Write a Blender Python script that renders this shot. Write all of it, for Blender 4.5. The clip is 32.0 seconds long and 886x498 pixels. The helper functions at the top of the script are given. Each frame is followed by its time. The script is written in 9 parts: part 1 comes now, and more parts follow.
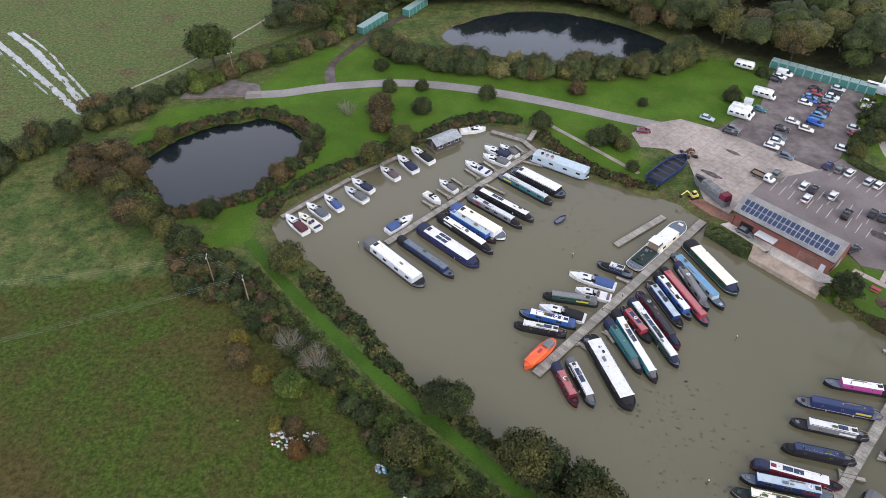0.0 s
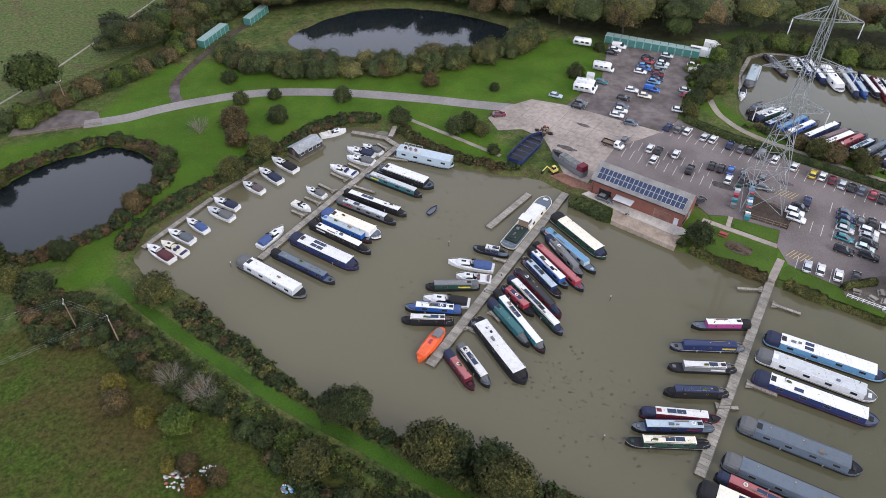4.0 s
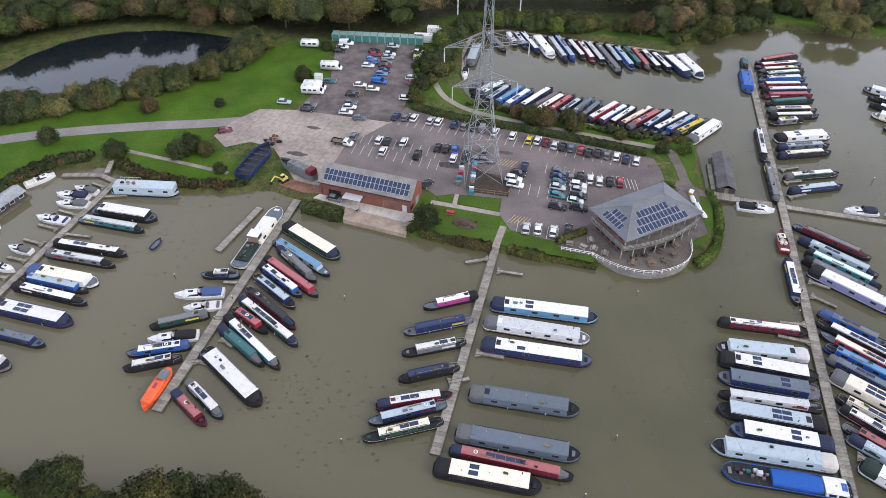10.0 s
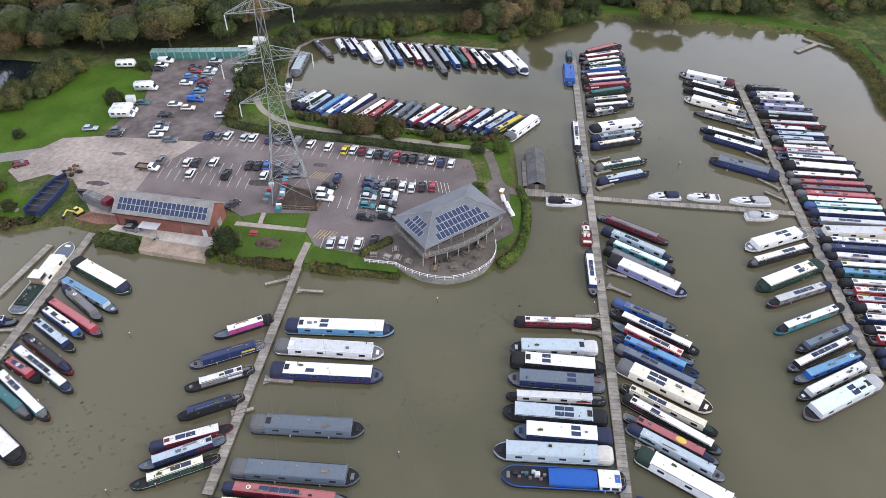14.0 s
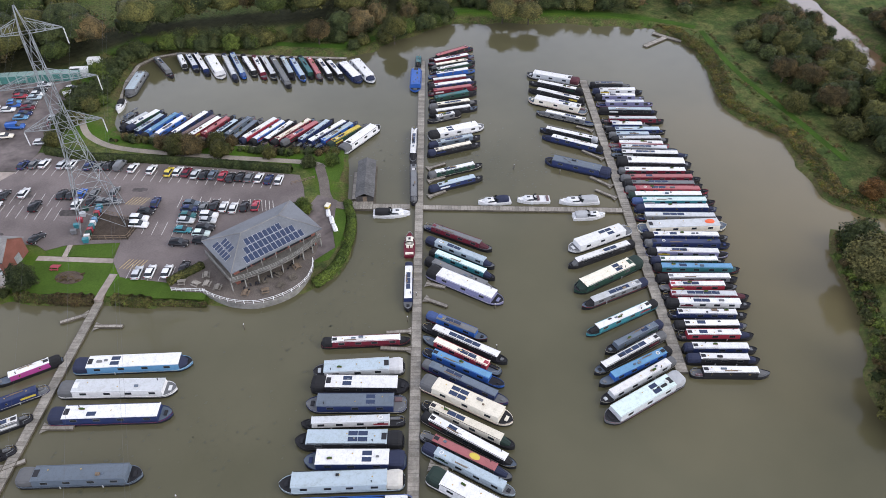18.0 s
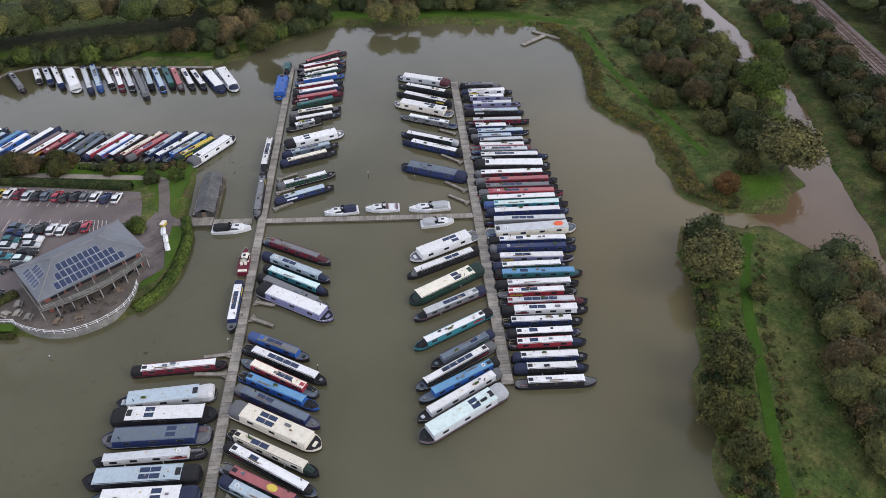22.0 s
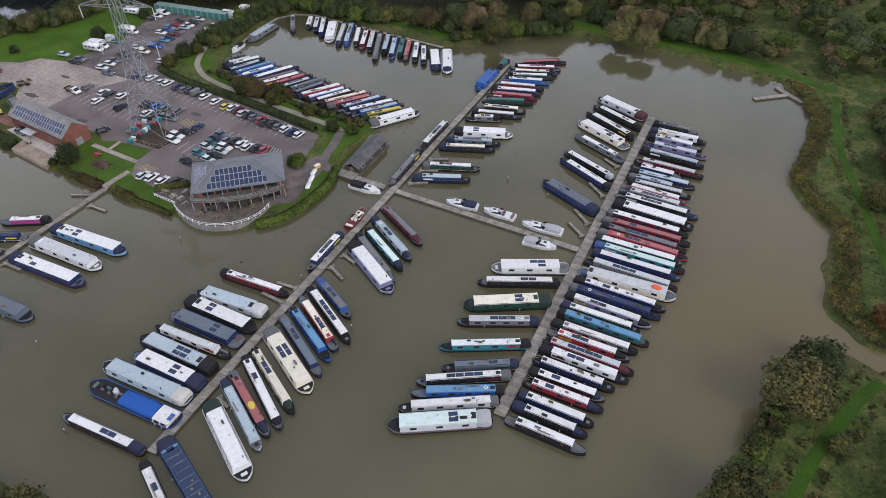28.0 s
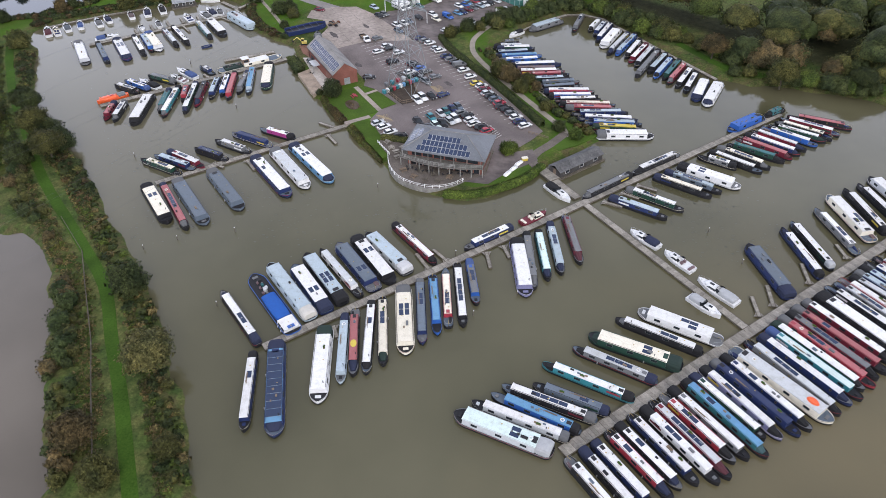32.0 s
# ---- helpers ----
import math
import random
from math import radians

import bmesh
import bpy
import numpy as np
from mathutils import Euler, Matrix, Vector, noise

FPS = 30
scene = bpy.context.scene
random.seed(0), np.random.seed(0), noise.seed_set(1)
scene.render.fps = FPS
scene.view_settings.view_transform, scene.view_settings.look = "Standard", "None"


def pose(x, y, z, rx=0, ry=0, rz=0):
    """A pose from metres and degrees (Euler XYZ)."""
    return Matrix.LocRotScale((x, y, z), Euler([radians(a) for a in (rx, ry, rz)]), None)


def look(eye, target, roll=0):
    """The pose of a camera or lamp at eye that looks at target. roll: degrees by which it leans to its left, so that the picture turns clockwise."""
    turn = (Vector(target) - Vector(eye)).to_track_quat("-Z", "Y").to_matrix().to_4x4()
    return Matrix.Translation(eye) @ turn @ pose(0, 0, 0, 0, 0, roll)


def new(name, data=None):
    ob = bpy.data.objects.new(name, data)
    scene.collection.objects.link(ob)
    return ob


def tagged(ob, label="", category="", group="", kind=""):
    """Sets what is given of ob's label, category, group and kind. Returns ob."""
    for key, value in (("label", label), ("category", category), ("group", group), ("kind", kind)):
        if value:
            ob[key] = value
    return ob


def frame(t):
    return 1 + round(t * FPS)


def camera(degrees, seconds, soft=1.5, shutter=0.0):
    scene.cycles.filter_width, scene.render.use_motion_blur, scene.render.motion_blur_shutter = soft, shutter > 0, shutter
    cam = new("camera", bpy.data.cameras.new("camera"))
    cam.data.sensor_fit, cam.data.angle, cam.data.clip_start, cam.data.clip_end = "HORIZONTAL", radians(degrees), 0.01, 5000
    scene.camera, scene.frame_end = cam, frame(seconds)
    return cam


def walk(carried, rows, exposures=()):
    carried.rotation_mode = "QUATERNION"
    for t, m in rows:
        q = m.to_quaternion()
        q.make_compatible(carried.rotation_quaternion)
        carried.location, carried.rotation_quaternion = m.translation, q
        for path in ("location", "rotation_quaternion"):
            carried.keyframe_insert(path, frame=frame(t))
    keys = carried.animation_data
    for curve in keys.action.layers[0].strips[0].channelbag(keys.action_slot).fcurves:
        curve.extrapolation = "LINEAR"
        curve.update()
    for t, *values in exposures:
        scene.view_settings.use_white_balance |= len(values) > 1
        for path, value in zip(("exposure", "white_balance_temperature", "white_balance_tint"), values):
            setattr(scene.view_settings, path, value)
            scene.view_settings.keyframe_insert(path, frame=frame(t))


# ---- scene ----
import collections

# The drone's flight: seconds, place, heading, tilt and roll.
PATH = [
    (0.0, 0.00, 0.00, 108.73, 0.00, -42.16, -0.10),
    (0.5, 0.02, 0.02, 108.99, -1.29, -42.24, -0.04),
    (1.0, 0.10, -0.03, 109.02, -3.31, -42.28, 0.08),
    (1.5, 0.12, -0.05, 108.83, -6.10, -42.24, 0.20),
    (2.0, 0.16, 0.02, 108.50, -8.20, -42.20, 0.25),
    (2.5, 0.16, 0.00, 108.26, -9.91, -42.16, 0.29),
    (3.0, 0.24, 0.03, 108.12, -11.22, -42.13, 0.33),
    (3.5, 0.49, -0.11, 108.21, -12.32, -42.12, 0.38),
    (5.5, 4.20, -0.79, 108.04, -16.47, -42.12, 0.24),
    (6.0, 5.86, -1.08, 107.94, -18.24, -42.11, 0.22),
    (6.5, 7.38, -1.39, 107.79, -20.64, -42.07, 0.25),
    (7.0, 9.05, -1.76, 107.70, -22.66, -42.05, 0.39),
    (7.5, 10.87, -2.08, 107.86, -24.43, -42.11, 0.57),
    (8.0, 13.30, -2.70, 108.08, -25.76, -42.17, 0.62),
    (8.5, 16.18, -3.66, 108.27, -26.99, -42.18, 0.60),
    (9.0, 19.27, -4.85, 108.46, -28.16, -42.17, 0.59),
    (9.5, 22.51, -6.09, 108.29, -29.36, -42.12, 0.55),
    (10.0, 25.89, -7.39, 108.19, -30.58, -42.09, 0.52),
    (10.5, 29.30, -8.78, 108.30, -31.74, -42.11, 0.49),
    (11.0, 32.86, -10.31, 108.33, -32.76, -42.11, 0.44),
    (11.5, 36.37, -11.86, 108.30, -33.74, -42.10, 0.33),
    (12.0, 39.80, -13.42, 108.33, -34.70, -42.12, 0.31),
    (12.5, 43.25, -14.99, 108.48, -35.60, -42.14, 0.41),
    (13.0, 46.73, -16.64, 108.72, -36.46, -42.17, 0.44),
    (13.5, 50.36, -18.44, 108.67, -37.22, -42.17, 0.34),
    (14.0, 53.85, -20.33, 108.50, -37.86, -42.11, 0.29),
    (14.5, 57.47, -22.19, 108.25, -38.43, -42.01, 0.22),
    (16.5, 71.11, -30.22, 107.45, -41.00, -41.71, -0.08),
    (17.0, 74.60, -32.16, 107.56, -41.65, -41.79, -0.11),
    (17.5, 77.83, -34.06, 107.45, -42.43, -41.80, -0.04),
    (18.0, 80.95, -35.98, 107.05, -43.16, -41.77, 0.00),
    (18.5, 84.03, -37.98, 106.78, -43.90, -41.76, 0.05),
    (19.0, 87.22, -40.16, 106.68, -44.57, -41.78, 0.04),
    (19.5, 90.66, -42.23, 106.32, -45.18, -41.80, -0.09),
    (20.0, 94.00, -44.41, 106.03, -45.77, -41.78, -0.24),
    (20.5, 97.17, -46.61, 105.72, -46.34, -41.75, -0.30),
    (21.0, 100.15, -48.59, 105.55, -46.53, -41.76, -0.29),
    (21.5, 103.35, -50.51, 105.04, -46.52, -41.72, -0.30),
    (22.0, 106.42, -52.67, 104.52, -46.43, -41.64, -0.34),
    (22.5, 109.41, -54.71, 103.99, -46.43, -41.60, -0.39),
    (23.0, 112.50, -56.82, 103.73, -46.39, -41.58, -0.43),
    (23.5, 115.74, -58.98, 103.59, -46.27, -41.61, -0.51),
    (24.0, 118.90, -61.13, 103.57, -46.20, -41.62, -0.59),
    (24.5, 122.01, -62.92, 103.35, -46.17, -41.63, -0.59),
    (26.5, 132.88, -72.50, 105.42, -29.86, -41.17, -0.71),
    (27.0, 136.16, -73.71, 105.60, -25.05, -41.19, -0.84),
    (27.5, 139.28, -74.88, 105.58, -20.35, -41.13, -0.81),
    (28.0, 142.44, -75.90, 105.72, -15.63, -41.08, -0.79),
    (28.5, 145.57, -76.90, 105.83, -11.01, -41.04, -0.71),
    (29.0, 148.77, -77.59, 105.78, -6.63, -40.97, -0.66),
    (29.5, 151.94, -78.30, 105.69, -3.02, -40.89, -0.51),
    (30.0, 155.22, -78.63, 105.73, 0.48, -40.85, -0.41),
    (30.5, 158.63, -78.66, 105.62, 4.14, -40.78, -0.44),
    (31.0, 162.12, -78.48, 105.33, 7.82, -40.71, -0.52),
    (31.5, 165.58, -77.94, 105.12, 11.28, -40.64, -0.50),
    (32.0, 169.24, -77.23, 104.61, 14.45, -40.49, -0.74),
]
cam = camera(65.62, 32.0, 0.8)


def drone(x, y, z, yaw, pitch, roll):
    a, b = radians(yaw), radians(pitch)
    ahead = Vector((-math.sin(a) * math.cos(b), math.cos(a) * math.cos(b), math.sin(b)))
    eye = Vector((x, y, z))
    return look(eye, eye + ahead * 100, roll)


walk(cam, [(t, drone(*row)) for t, *row in PATH], [(0.0, 0.13), (3.5, 0.06), (6.0, -0.05), (8.0, -0.19), (9.0, -0.04), (10.0, 0.06), (12.0, 0.24), (13.0, 0.22), (17.0, 0.05), (19.0, -0.02), (21.0, -0.18), (22.0, -0.25), (24.0, -0.37), (27.0, -0.44), (28.5, -0.3), (30.0, -0.06), (32.0, -0.02)])

# ---- light: a bright overcast autumn day ----
SUN_UP, SUN_TURN = 38.0, 150.0
world = bpy.data.worlds.new("sky")
scene.world = world
world.use_nodes = True
wn, wl = world.node_tree.nodes, world.node_tree.links
sky = wn.new("ShaderNodeTexSky")
sky.sky_type, sky.sun_disc = "NISHITA", False
sky.sun_elevation, sky.sun_rotation = radians(SUN_UP), radians(SUN_TURN)
sky.air_density, sky.dust_density, sky.ozone_density = 1.0, 4.0, 1.0
# a grey cloud layer lies over the blue
cloud = wn.new("ShaderNodeTexNoise")
cloud.inputs["Scale"].default_value, cloud.inputs["Detail"].default_value = 2.2, 5.0
cloud_ramp = wn.new("ShaderNodeValToRGB")
cloud_ramp.color_ramp.elements[0].position, cloud_ramp.color_ramp.elements[1].position = 0.3, 0.75
cloud_ramp.color_ramp.elements[0].color = (5.2, 5.55, 7.1, 1)
cloud_ramp.color_ramp.elements[1].color = (8.5, 8.75, 10.4, 1)
cover = wn.new("ShaderNodeMix")
cover.data_type = "RGBA"
cover.inputs[0].default_value = 0.85
wl.new(cloud.outputs["Fac"], cloud_ramp.inputs["Fac"])
wl.new(sky.outputs["Color"], cover.inputs[6])
wl.new(cloud_ramp.outputs["Color"], cover.inputs[7])
# the cloud thins towards the horizon
low = wn.new("ShaderNodeSeparateXYZ")
wl.new(wn.new("ShaderNodeTexCoord").outputs["Generated"], low.inputs[0])
rim = wn.new("ShaderNodeMapRange")
rim.inputs["From Min"].default_value, rim.inputs["From Max"].default_value = 0.28, 0.68
rim.inputs["To Min"].default_value, rim.inputs["To Max"].default_value = 2.25, 0.84
wl.new(low.outputs["Z"], rim.inputs["Value"])
thin_cloud = wn.new("ShaderNodeVectorMath")
thin_cloud.operation = "SCALE"
wl.new(cover.outputs[2], thin_cloud.inputs[0])
wl.new(rim.outputs[0], thin_cloud.inputs["Scale"])
wl.new(thin_cloud.outputs[0], wn["Background"].inputs["Color"])
wn["Background"].inputs["Strength"].default_value = 0.150
sun_data = bpy.data.lights.new("sun", "SUN")
sun_data.energy, sun_data.angle, sun_data.color = 1.25, radians(28), (1.0, 0.97, 0.93)
sun = new("sun", sun_data)
sun.matrix_world = look((0, 0, 200), Vector((0, 0, 200)) - Vector((math.sin(radians(SUN_TURN)) * math.cos(radians(SUN_UP)), math.cos(radians(SUN_TURN)) * math.cos(radians(SUN_UP)), math.sin(radians(SUN_UP)))))

# ---- materials ----
MATS = {}


def ramp_colors(nt, fac, c0, c1, p0=0.3, p1=0.7):
    r = nt.nodes.new("ShaderNodeValToRGB")
    r.color_ramp.elements[0].position, r.color_ramp.elements[1].position = p0, p1
    r.color_ramp.elements[0].color, r.color_ramp.elements[1].color = (*c0, 1), (*c1, 1)
    nt.links.new(fac, r.inputs["Fac"])
    return r.outputs["Color"]


def noise_node(nt, scale, detail=4.0, coords=None, rough=0.55):
    n = nt.nodes.new("ShaderNodeTexNoise")
    n.inputs["Scale"].default_value, n.inputs["Detail"].default_value, n.inputs["Roughness"].default_value = scale, detail, rough
    if coords is not None:
        nt.links.new(coords, n.inputs["Vector"])
    return n.outputs["Fac"]


def mix_node(nt, fac, a, b, blend="MIX"):
    m = nt.nodes.new("ShaderNodeMix")
    m.data_type, m.blend_type = "RGBA", blend
    for socket, value in ((m.inputs[0], fac), (m.inputs[6], a), (m.inputs[7], b)):
        if isinstance(value, (int, float)):
            socket.default_value = value
        elif isinstance(value, tuple):
            socket.default_value = (*value, 1)
        else:
            nt.links.new(value, socket)
    return m.outputs[2]


def begin(name, rough=0.6, metal=0.0):
    m = bpy.data.materials.new(name)
    m.use_nodes = True
    nt = m.node_tree
    b = nt.nodes["Principled BSDF"]
    b.inputs["Roughness"].default_value, b.inputs["Metallic"].default_value = rough, metal
    if rough >= 0.7:
        b.inputs["Specular IOR Level"].default_value = 0.12
    geo = nt.nodes.new("ShaderNodeNewGeometry").outputs["Position"]
    return m, nt, b, geo


def bump(nt, b, height, strength=0.3, distance=0.05):
    k = nt.nodes.new("ShaderNodeBump")
    k.inputs["Strength"].default_value, k.inputs["Distance"].default_value = strength, distance
    nt.links.new(height, k.inputs["Height"])
    nt.links.new(k.outputs["Normal"], b.inputs["Normal"])


def surface(name, c0, c1, grain=6.0, stain=0.5, rough=0.6, metal=0.0, bumps=0.0, amount=0.35, tint=0.0, pieces=False):
    """A surface with fine grain and large stains; tint varies whole pieces."""
    if name in MATS:
        return MATS[name]
    m, nt, b, geo = begin(name, rough, metal)
    fine = noise_node(nt, grain, 5.0, geo)
    col = ramp_colors(nt, fine, c0, c1)
    big = noise_node(nt, stain, 3.0, geo)
    dark = ramp_colors(nt, big, (1 - amount,) * 3, (1.0, 1.0, 1.0), 0.32, 0.6)
    col = mix_node(nt, 1.0, col, dark, "MULTIPLY")
    if tint:
        info = nt.nodes.new("ShaderNodeObjectInfo").outputs["Random"]
        col = mix_node(nt, 1.0, col, ramp_colors(nt, info, (1 - tint,) * 3, (1.0, 1.0, 1.0), 0.0, 1.0), "MULTIPLY")
    if pieces:
        island = nt.nodes.new("ShaderNodeNewGeometry").outputs["Random Per Island"]
        col = mix_node(nt, 1.0, col, ramp_colors(nt, island, (0.48, 0.47, 0.46), (1.0, 1.0, 1.0), 0.0, 0.8), "MULTIPLY")
    nt.links.new(col, b.inputs["Base Color"])
    if bumps:
        bump(nt, b, fine, bumps)
    MATS[name] = m
    return m


def paint(r, g, b_, gloss=0.35, dirt=0.13, metal=0.0):
    """Paint or sheet of one colour with faint dirt; one material for each colour."""
    key = "paint_%02x%02x%02x_%d" % (int(r * 255), int(g * 255), int(b_ * 255), int(gloss * 100))
    if key in MATS:
        return MATS[key]
    m, nt, b, geo = begin(key, gloss, metal)
    if max(r, g, b_) < 0.2 and gloss > 0.2:
        b.inputs["Specular IOR Level"].default_value = 0.25
    fine = noise_node(nt, 1.6, 6.0, geo, 0.65)
    col = ramp_colors(nt, fine, tuple(v * (1 - dirt) + 0.004 for v in (r, g, b_)), (r, g, b_), 0.36, 0.6)
    nt.links.new(col, b.inputs["Base Color"])
    MATS[key] = m
    return m


def water_material(name, deep, shallow, scale=0.02, silt=None):
    m, nt, b, geo = begin(name, 0.045)
    b.inputs["IOR"].default_value = 1.46
    big = noise_node(nt, scale, 4.0, geo)
    col = ramp_colors(nt, big, deep, shallow, 0.35, 0.68)
    if silt:
        # muddy canal water spreads in from the entrance
        far = nt.nodes.new("ShaderNodeVectorMath")
        far.operation = "DISTANCE"
        far.inputs[1].default_value = (248, -8, 0)
        nt.links.new(geo, far.inputs[0])
        wave = nt.nodes.new("ShaderNodeMath")
        wave.operation = "MULTIPLY_ADD"
        wave.inputs[1].default_value = 60.0
        nt.links.new(noise_node(nt, 0.03, 3.0, geo), wave.inputs[0])
        nt.links.new(far.outputs["Value"], wave.inputs[2])
        reach = nt.nodes.new("ShaderNodeMapRange")
        reach.inputs["From Min"].default_value, reach.inputs["From Max"].default_value = 30.0, 118.0
        reach.inputs["To Min"].default_value, reach.inputs["To Max"].default_value = 1.0, 0.0
        nt.links.new(wave.outputs[0], reach.inputs["Value"])
        col = mix_node(nt, reach.outputs[0], col, silt)
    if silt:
        # brighter sky reflection over the west water, painted into its base colour
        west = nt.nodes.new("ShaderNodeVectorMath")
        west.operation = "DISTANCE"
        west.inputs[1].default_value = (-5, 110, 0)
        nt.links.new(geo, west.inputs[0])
        sky_sheen = nt.nodes.new("ShaderNodeMapRange")
        sky_sheen.inputs["From Min"].default_value, sky_sheen.inputs["From Max"].default_value = 45.0, 120.0
        sky_sheen.inputs["To Min"].default_value, sky_sheen.inputs["To Max"].default_value = 0.9, 0.0
        nt.links.new(west.outputs["Value"], sky_sheen.inputs["Value"])
        col = mix_node(nt, sky_sheen.outputs[0], col, (0.122, 0.110, 0.068))
    nt.links.new(col, b.inputs["Base Color"])
    rip = noise_node(nt, 0.9, 3.0, geo)
    bump(nt, b, rip, 0.03, 0.3)
    return m


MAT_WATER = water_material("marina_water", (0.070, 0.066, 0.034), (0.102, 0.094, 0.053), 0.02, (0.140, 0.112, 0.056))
MAT_CANAL = water_material("canal_water", (0.115, 0.074, 0.040), (0.150, 0.102, 0.060))
MAT_POND = water_material("pond_water", (0.008, 0.012, 0.014), (0.014, 0.018, 0.02))
MAT_FLOOD = water_material("flood_water", (0.10, 0.085, 0.065), (0.14, 0.12, 0.095))
MAT_DECK = surface("weathered_deck", (0.29, 0.265, 0.225), (0.42, 0.39, 0.335), 3.0, 0.4, 0.8, 0, 0.2, 0.3, 0.25, True)
MAT_DECK_SIDE = surface("deck_side", (0.10, 0.085, 0.065), (0.17, 0.15, 0.12), 4.0, 0.7, 0.85)
MAT_CONCRETE = surface("concrete", (0.285, 0.24, 0.208), (0.40, 0.345, 0.30), 0.8, 0.10, 0.85, 0, 0.1, 0.3)
MAT_ASPHALT = surface("car_park_asphalt", (0.154, 0.130, 0.123), (0.208, 0.178, 0.169), 3.0, 0.09, 0.88, 0, 0.15, 0.32)
MAT_DARK_ASPHALT = surface("old_asphalt", (0.10, 0.085, 0.08), (0.20, 0.17, 0.16), 0.35, 0.07, 0.8, 0, 0.1, 0.35)
MAT_ROAD = surface("access_road", (0.205, 0.19, 0.18), (0.275, 0.255, 0.24), 2.0, 0.1, 0.85, 0, 0.1, 0.2)
MAT_GRAVEL = surface("path_gravel", (0.24, 0.21, 0.17), (0.36, 0.32, 0.27), 5.0, 0.25, 0.9, 0, 0.3, 0.3)
MAT_BRICK = surface("red_brick", (0.205, 0.082, 0.060), (0.285, 0.122, 0.094), 9.0, 0.3, 0.85, 0, 0.2, 0.25, 0.25)
MAT_PAVING = surface("terrace_paving", (0.135, 0.116, 0.100), (0.215, 0.185, 0.160), 4.0, 0.4, 0.85, 0, 0.1, 0.25, 0.2)
MAT_SLATE = surface("slate_roof", (0.115, 0.125, 0.135), (0.165, 0.175, 0.19), 3.5, 0.25, 0.6, 0, 0.15, 0.25)
MAT_GREY_ROOF = surface("grey_sheet_roof", (0.20, 0.19, 0.18), (0.28, 0.27, 0.255), 3.0, 0.3, 0.7, 0, 0.1, 0.3)
MAT_STEEL = surface("galvanised_steel", (0.26, 0.28, 0.285), (0.36, 0.38, 0.385), 3.0, 0.3, 0.5, 0.35)
MAT_GLASS = paint(0.02, 0.025, 0.03, 0.06, 0.05)
MAT_SOLAR = paint(0.022, 0.038, 0.082, 0.18, 0.2)
MAT_WHITE = paint(0.78, 0.78, 0.76, 0.4, 0.12)
MAT_BLACK = paint(0.015, 0.015, 0.017, 0.45, 0.1)
MAT_WOOD = surface("stained_timber", (0.17, 0.125, 0.085), (0.26, 0.20, 0.145), 5.0, 0.5, 0.75)

# ---- building helpers ----


def link(name, bm, mat, parent=None, label="", smooth=False):
    me = bpy.data.meshes.new(name)
    bm.to_mesh(me)
    bm.free()
    for m in mat if isinstance(mat, (list, tuple)) else [mat]:
        me.materials.append(m)
    if smooth:
        me.polygons.foreach_set("use_smooth", [True] * len(me.polygons))
    ob = new(name, me)
    if parent is not None:
        ob.parent = parent
    if label:
        tagged(ob, label)
    return ob


def part(name, bm, mat, parent, label="", smooth=False):
    """One mesh object under a thing or under a part."""
    return link(name, bm, mat, parent, label, smooth)


def thing(name, x, y, z, turn, label, category, group="", kind=""):
    """An Empty at the base of a thing; its parts hang under it."""
    ob = new(name)
    ob.matrix_basis = pose(x, y, z, 0, 0, turn)
    ob.empty_display_size = 0.3
    return tagged(ob, label, category, group, kind)


def shared(name, me, parent, m=None):
    """Another object on a mesh that exists."""
    ob = new(name, me)
    ob.parent = parent
    if m is not None:
        ob.matrix_basis = m
    return ob


def box(bm, x0, x1, y0, y1, z0, z1, mat=0, m=None):
    vs = [bm.verts.new((x, y, z)) for x in (x0, x1) for y in (y0, y1) for z in (z0, z1)]
    if m is not None:
        for v in vs:
            v.co = m @ v.co
    for ids in ((0, 1, 3, 2), (4, 6, 7, 5), (0, 4, 5, 1), (2, 3, 7, 6), (0, 2, 6, 4), (1, 5, 7, 3)):
        bm.faces.new([vs[i] for i in ids]).material_index = mat
    return vs


def boxed(*dims, m=None):
    bm = bmesh.new()
    box(bm, *dims, m=m)
    return bm


def bar(bm, a, b, w, mat=0):
    """A square bar from a to b."""
    a, b = Vector(a), Vector(b)
    d = b - a
    q = d.to_track_quat("Z", "Y").to_matrix().to_4x4()
    box(bm, -w / 2, w / 2, -w / 2, w / 2, 0, d.length, mat, Matrix.Translation(a) @ q)


def rod(bm, a, b, r0, r1=None, n=6, mat=0, caps=True):
    a, b = Vector(a), Vector(b)
    r1 = r0 if r1 is None else r1
    q = (b - a).to_track_quat("Z", "Y").to_matrix()
    rings = []
    for c, r in ((a, r0), (b, r1)):
        rings.append([bm.verts.new(c + q @ Vector((r * math.cos(k * math.tau / n), r * math.sin(k * math.tau / n), 0))) for k in range(n)])
    for k in range(n):
        bm.faces.new((rings[0][k], rings[0][(k + 1) % n], rings[1][(k + 1) % n], rings[1][k])).material_index = mat
    if caps:
        bm.faces.new(rings[0][::-1]).material_index = mat
        bm.faces.new(rings[1]).material_index = mat


def tube(bm, points, r, n=5):
    """One bent tube through the points."""
    pts = [Vector(p) for p in points]
    rings = []
    for i, p in enumerate(pts):
        d = (pts[min(i + 1, len(pts) - 1)] - pts[max(i - 1, 0)]).normalized()
        q = d.to_track_quat("Z", "Y").to_matrix()
        rings.append([bm.verts.new(p + q @ Vector((r * math.cos(k * math.tau / n), r * math.sin(k * math.tau / n), 0))) for k in range(n)])
    for lo, hi in zip(rings, rings[1:]):
        for k in range(n):
            bm.faces.new((lo[k], lo[(k + 1) % n], hi[(k + 1) % n], hi[k]))


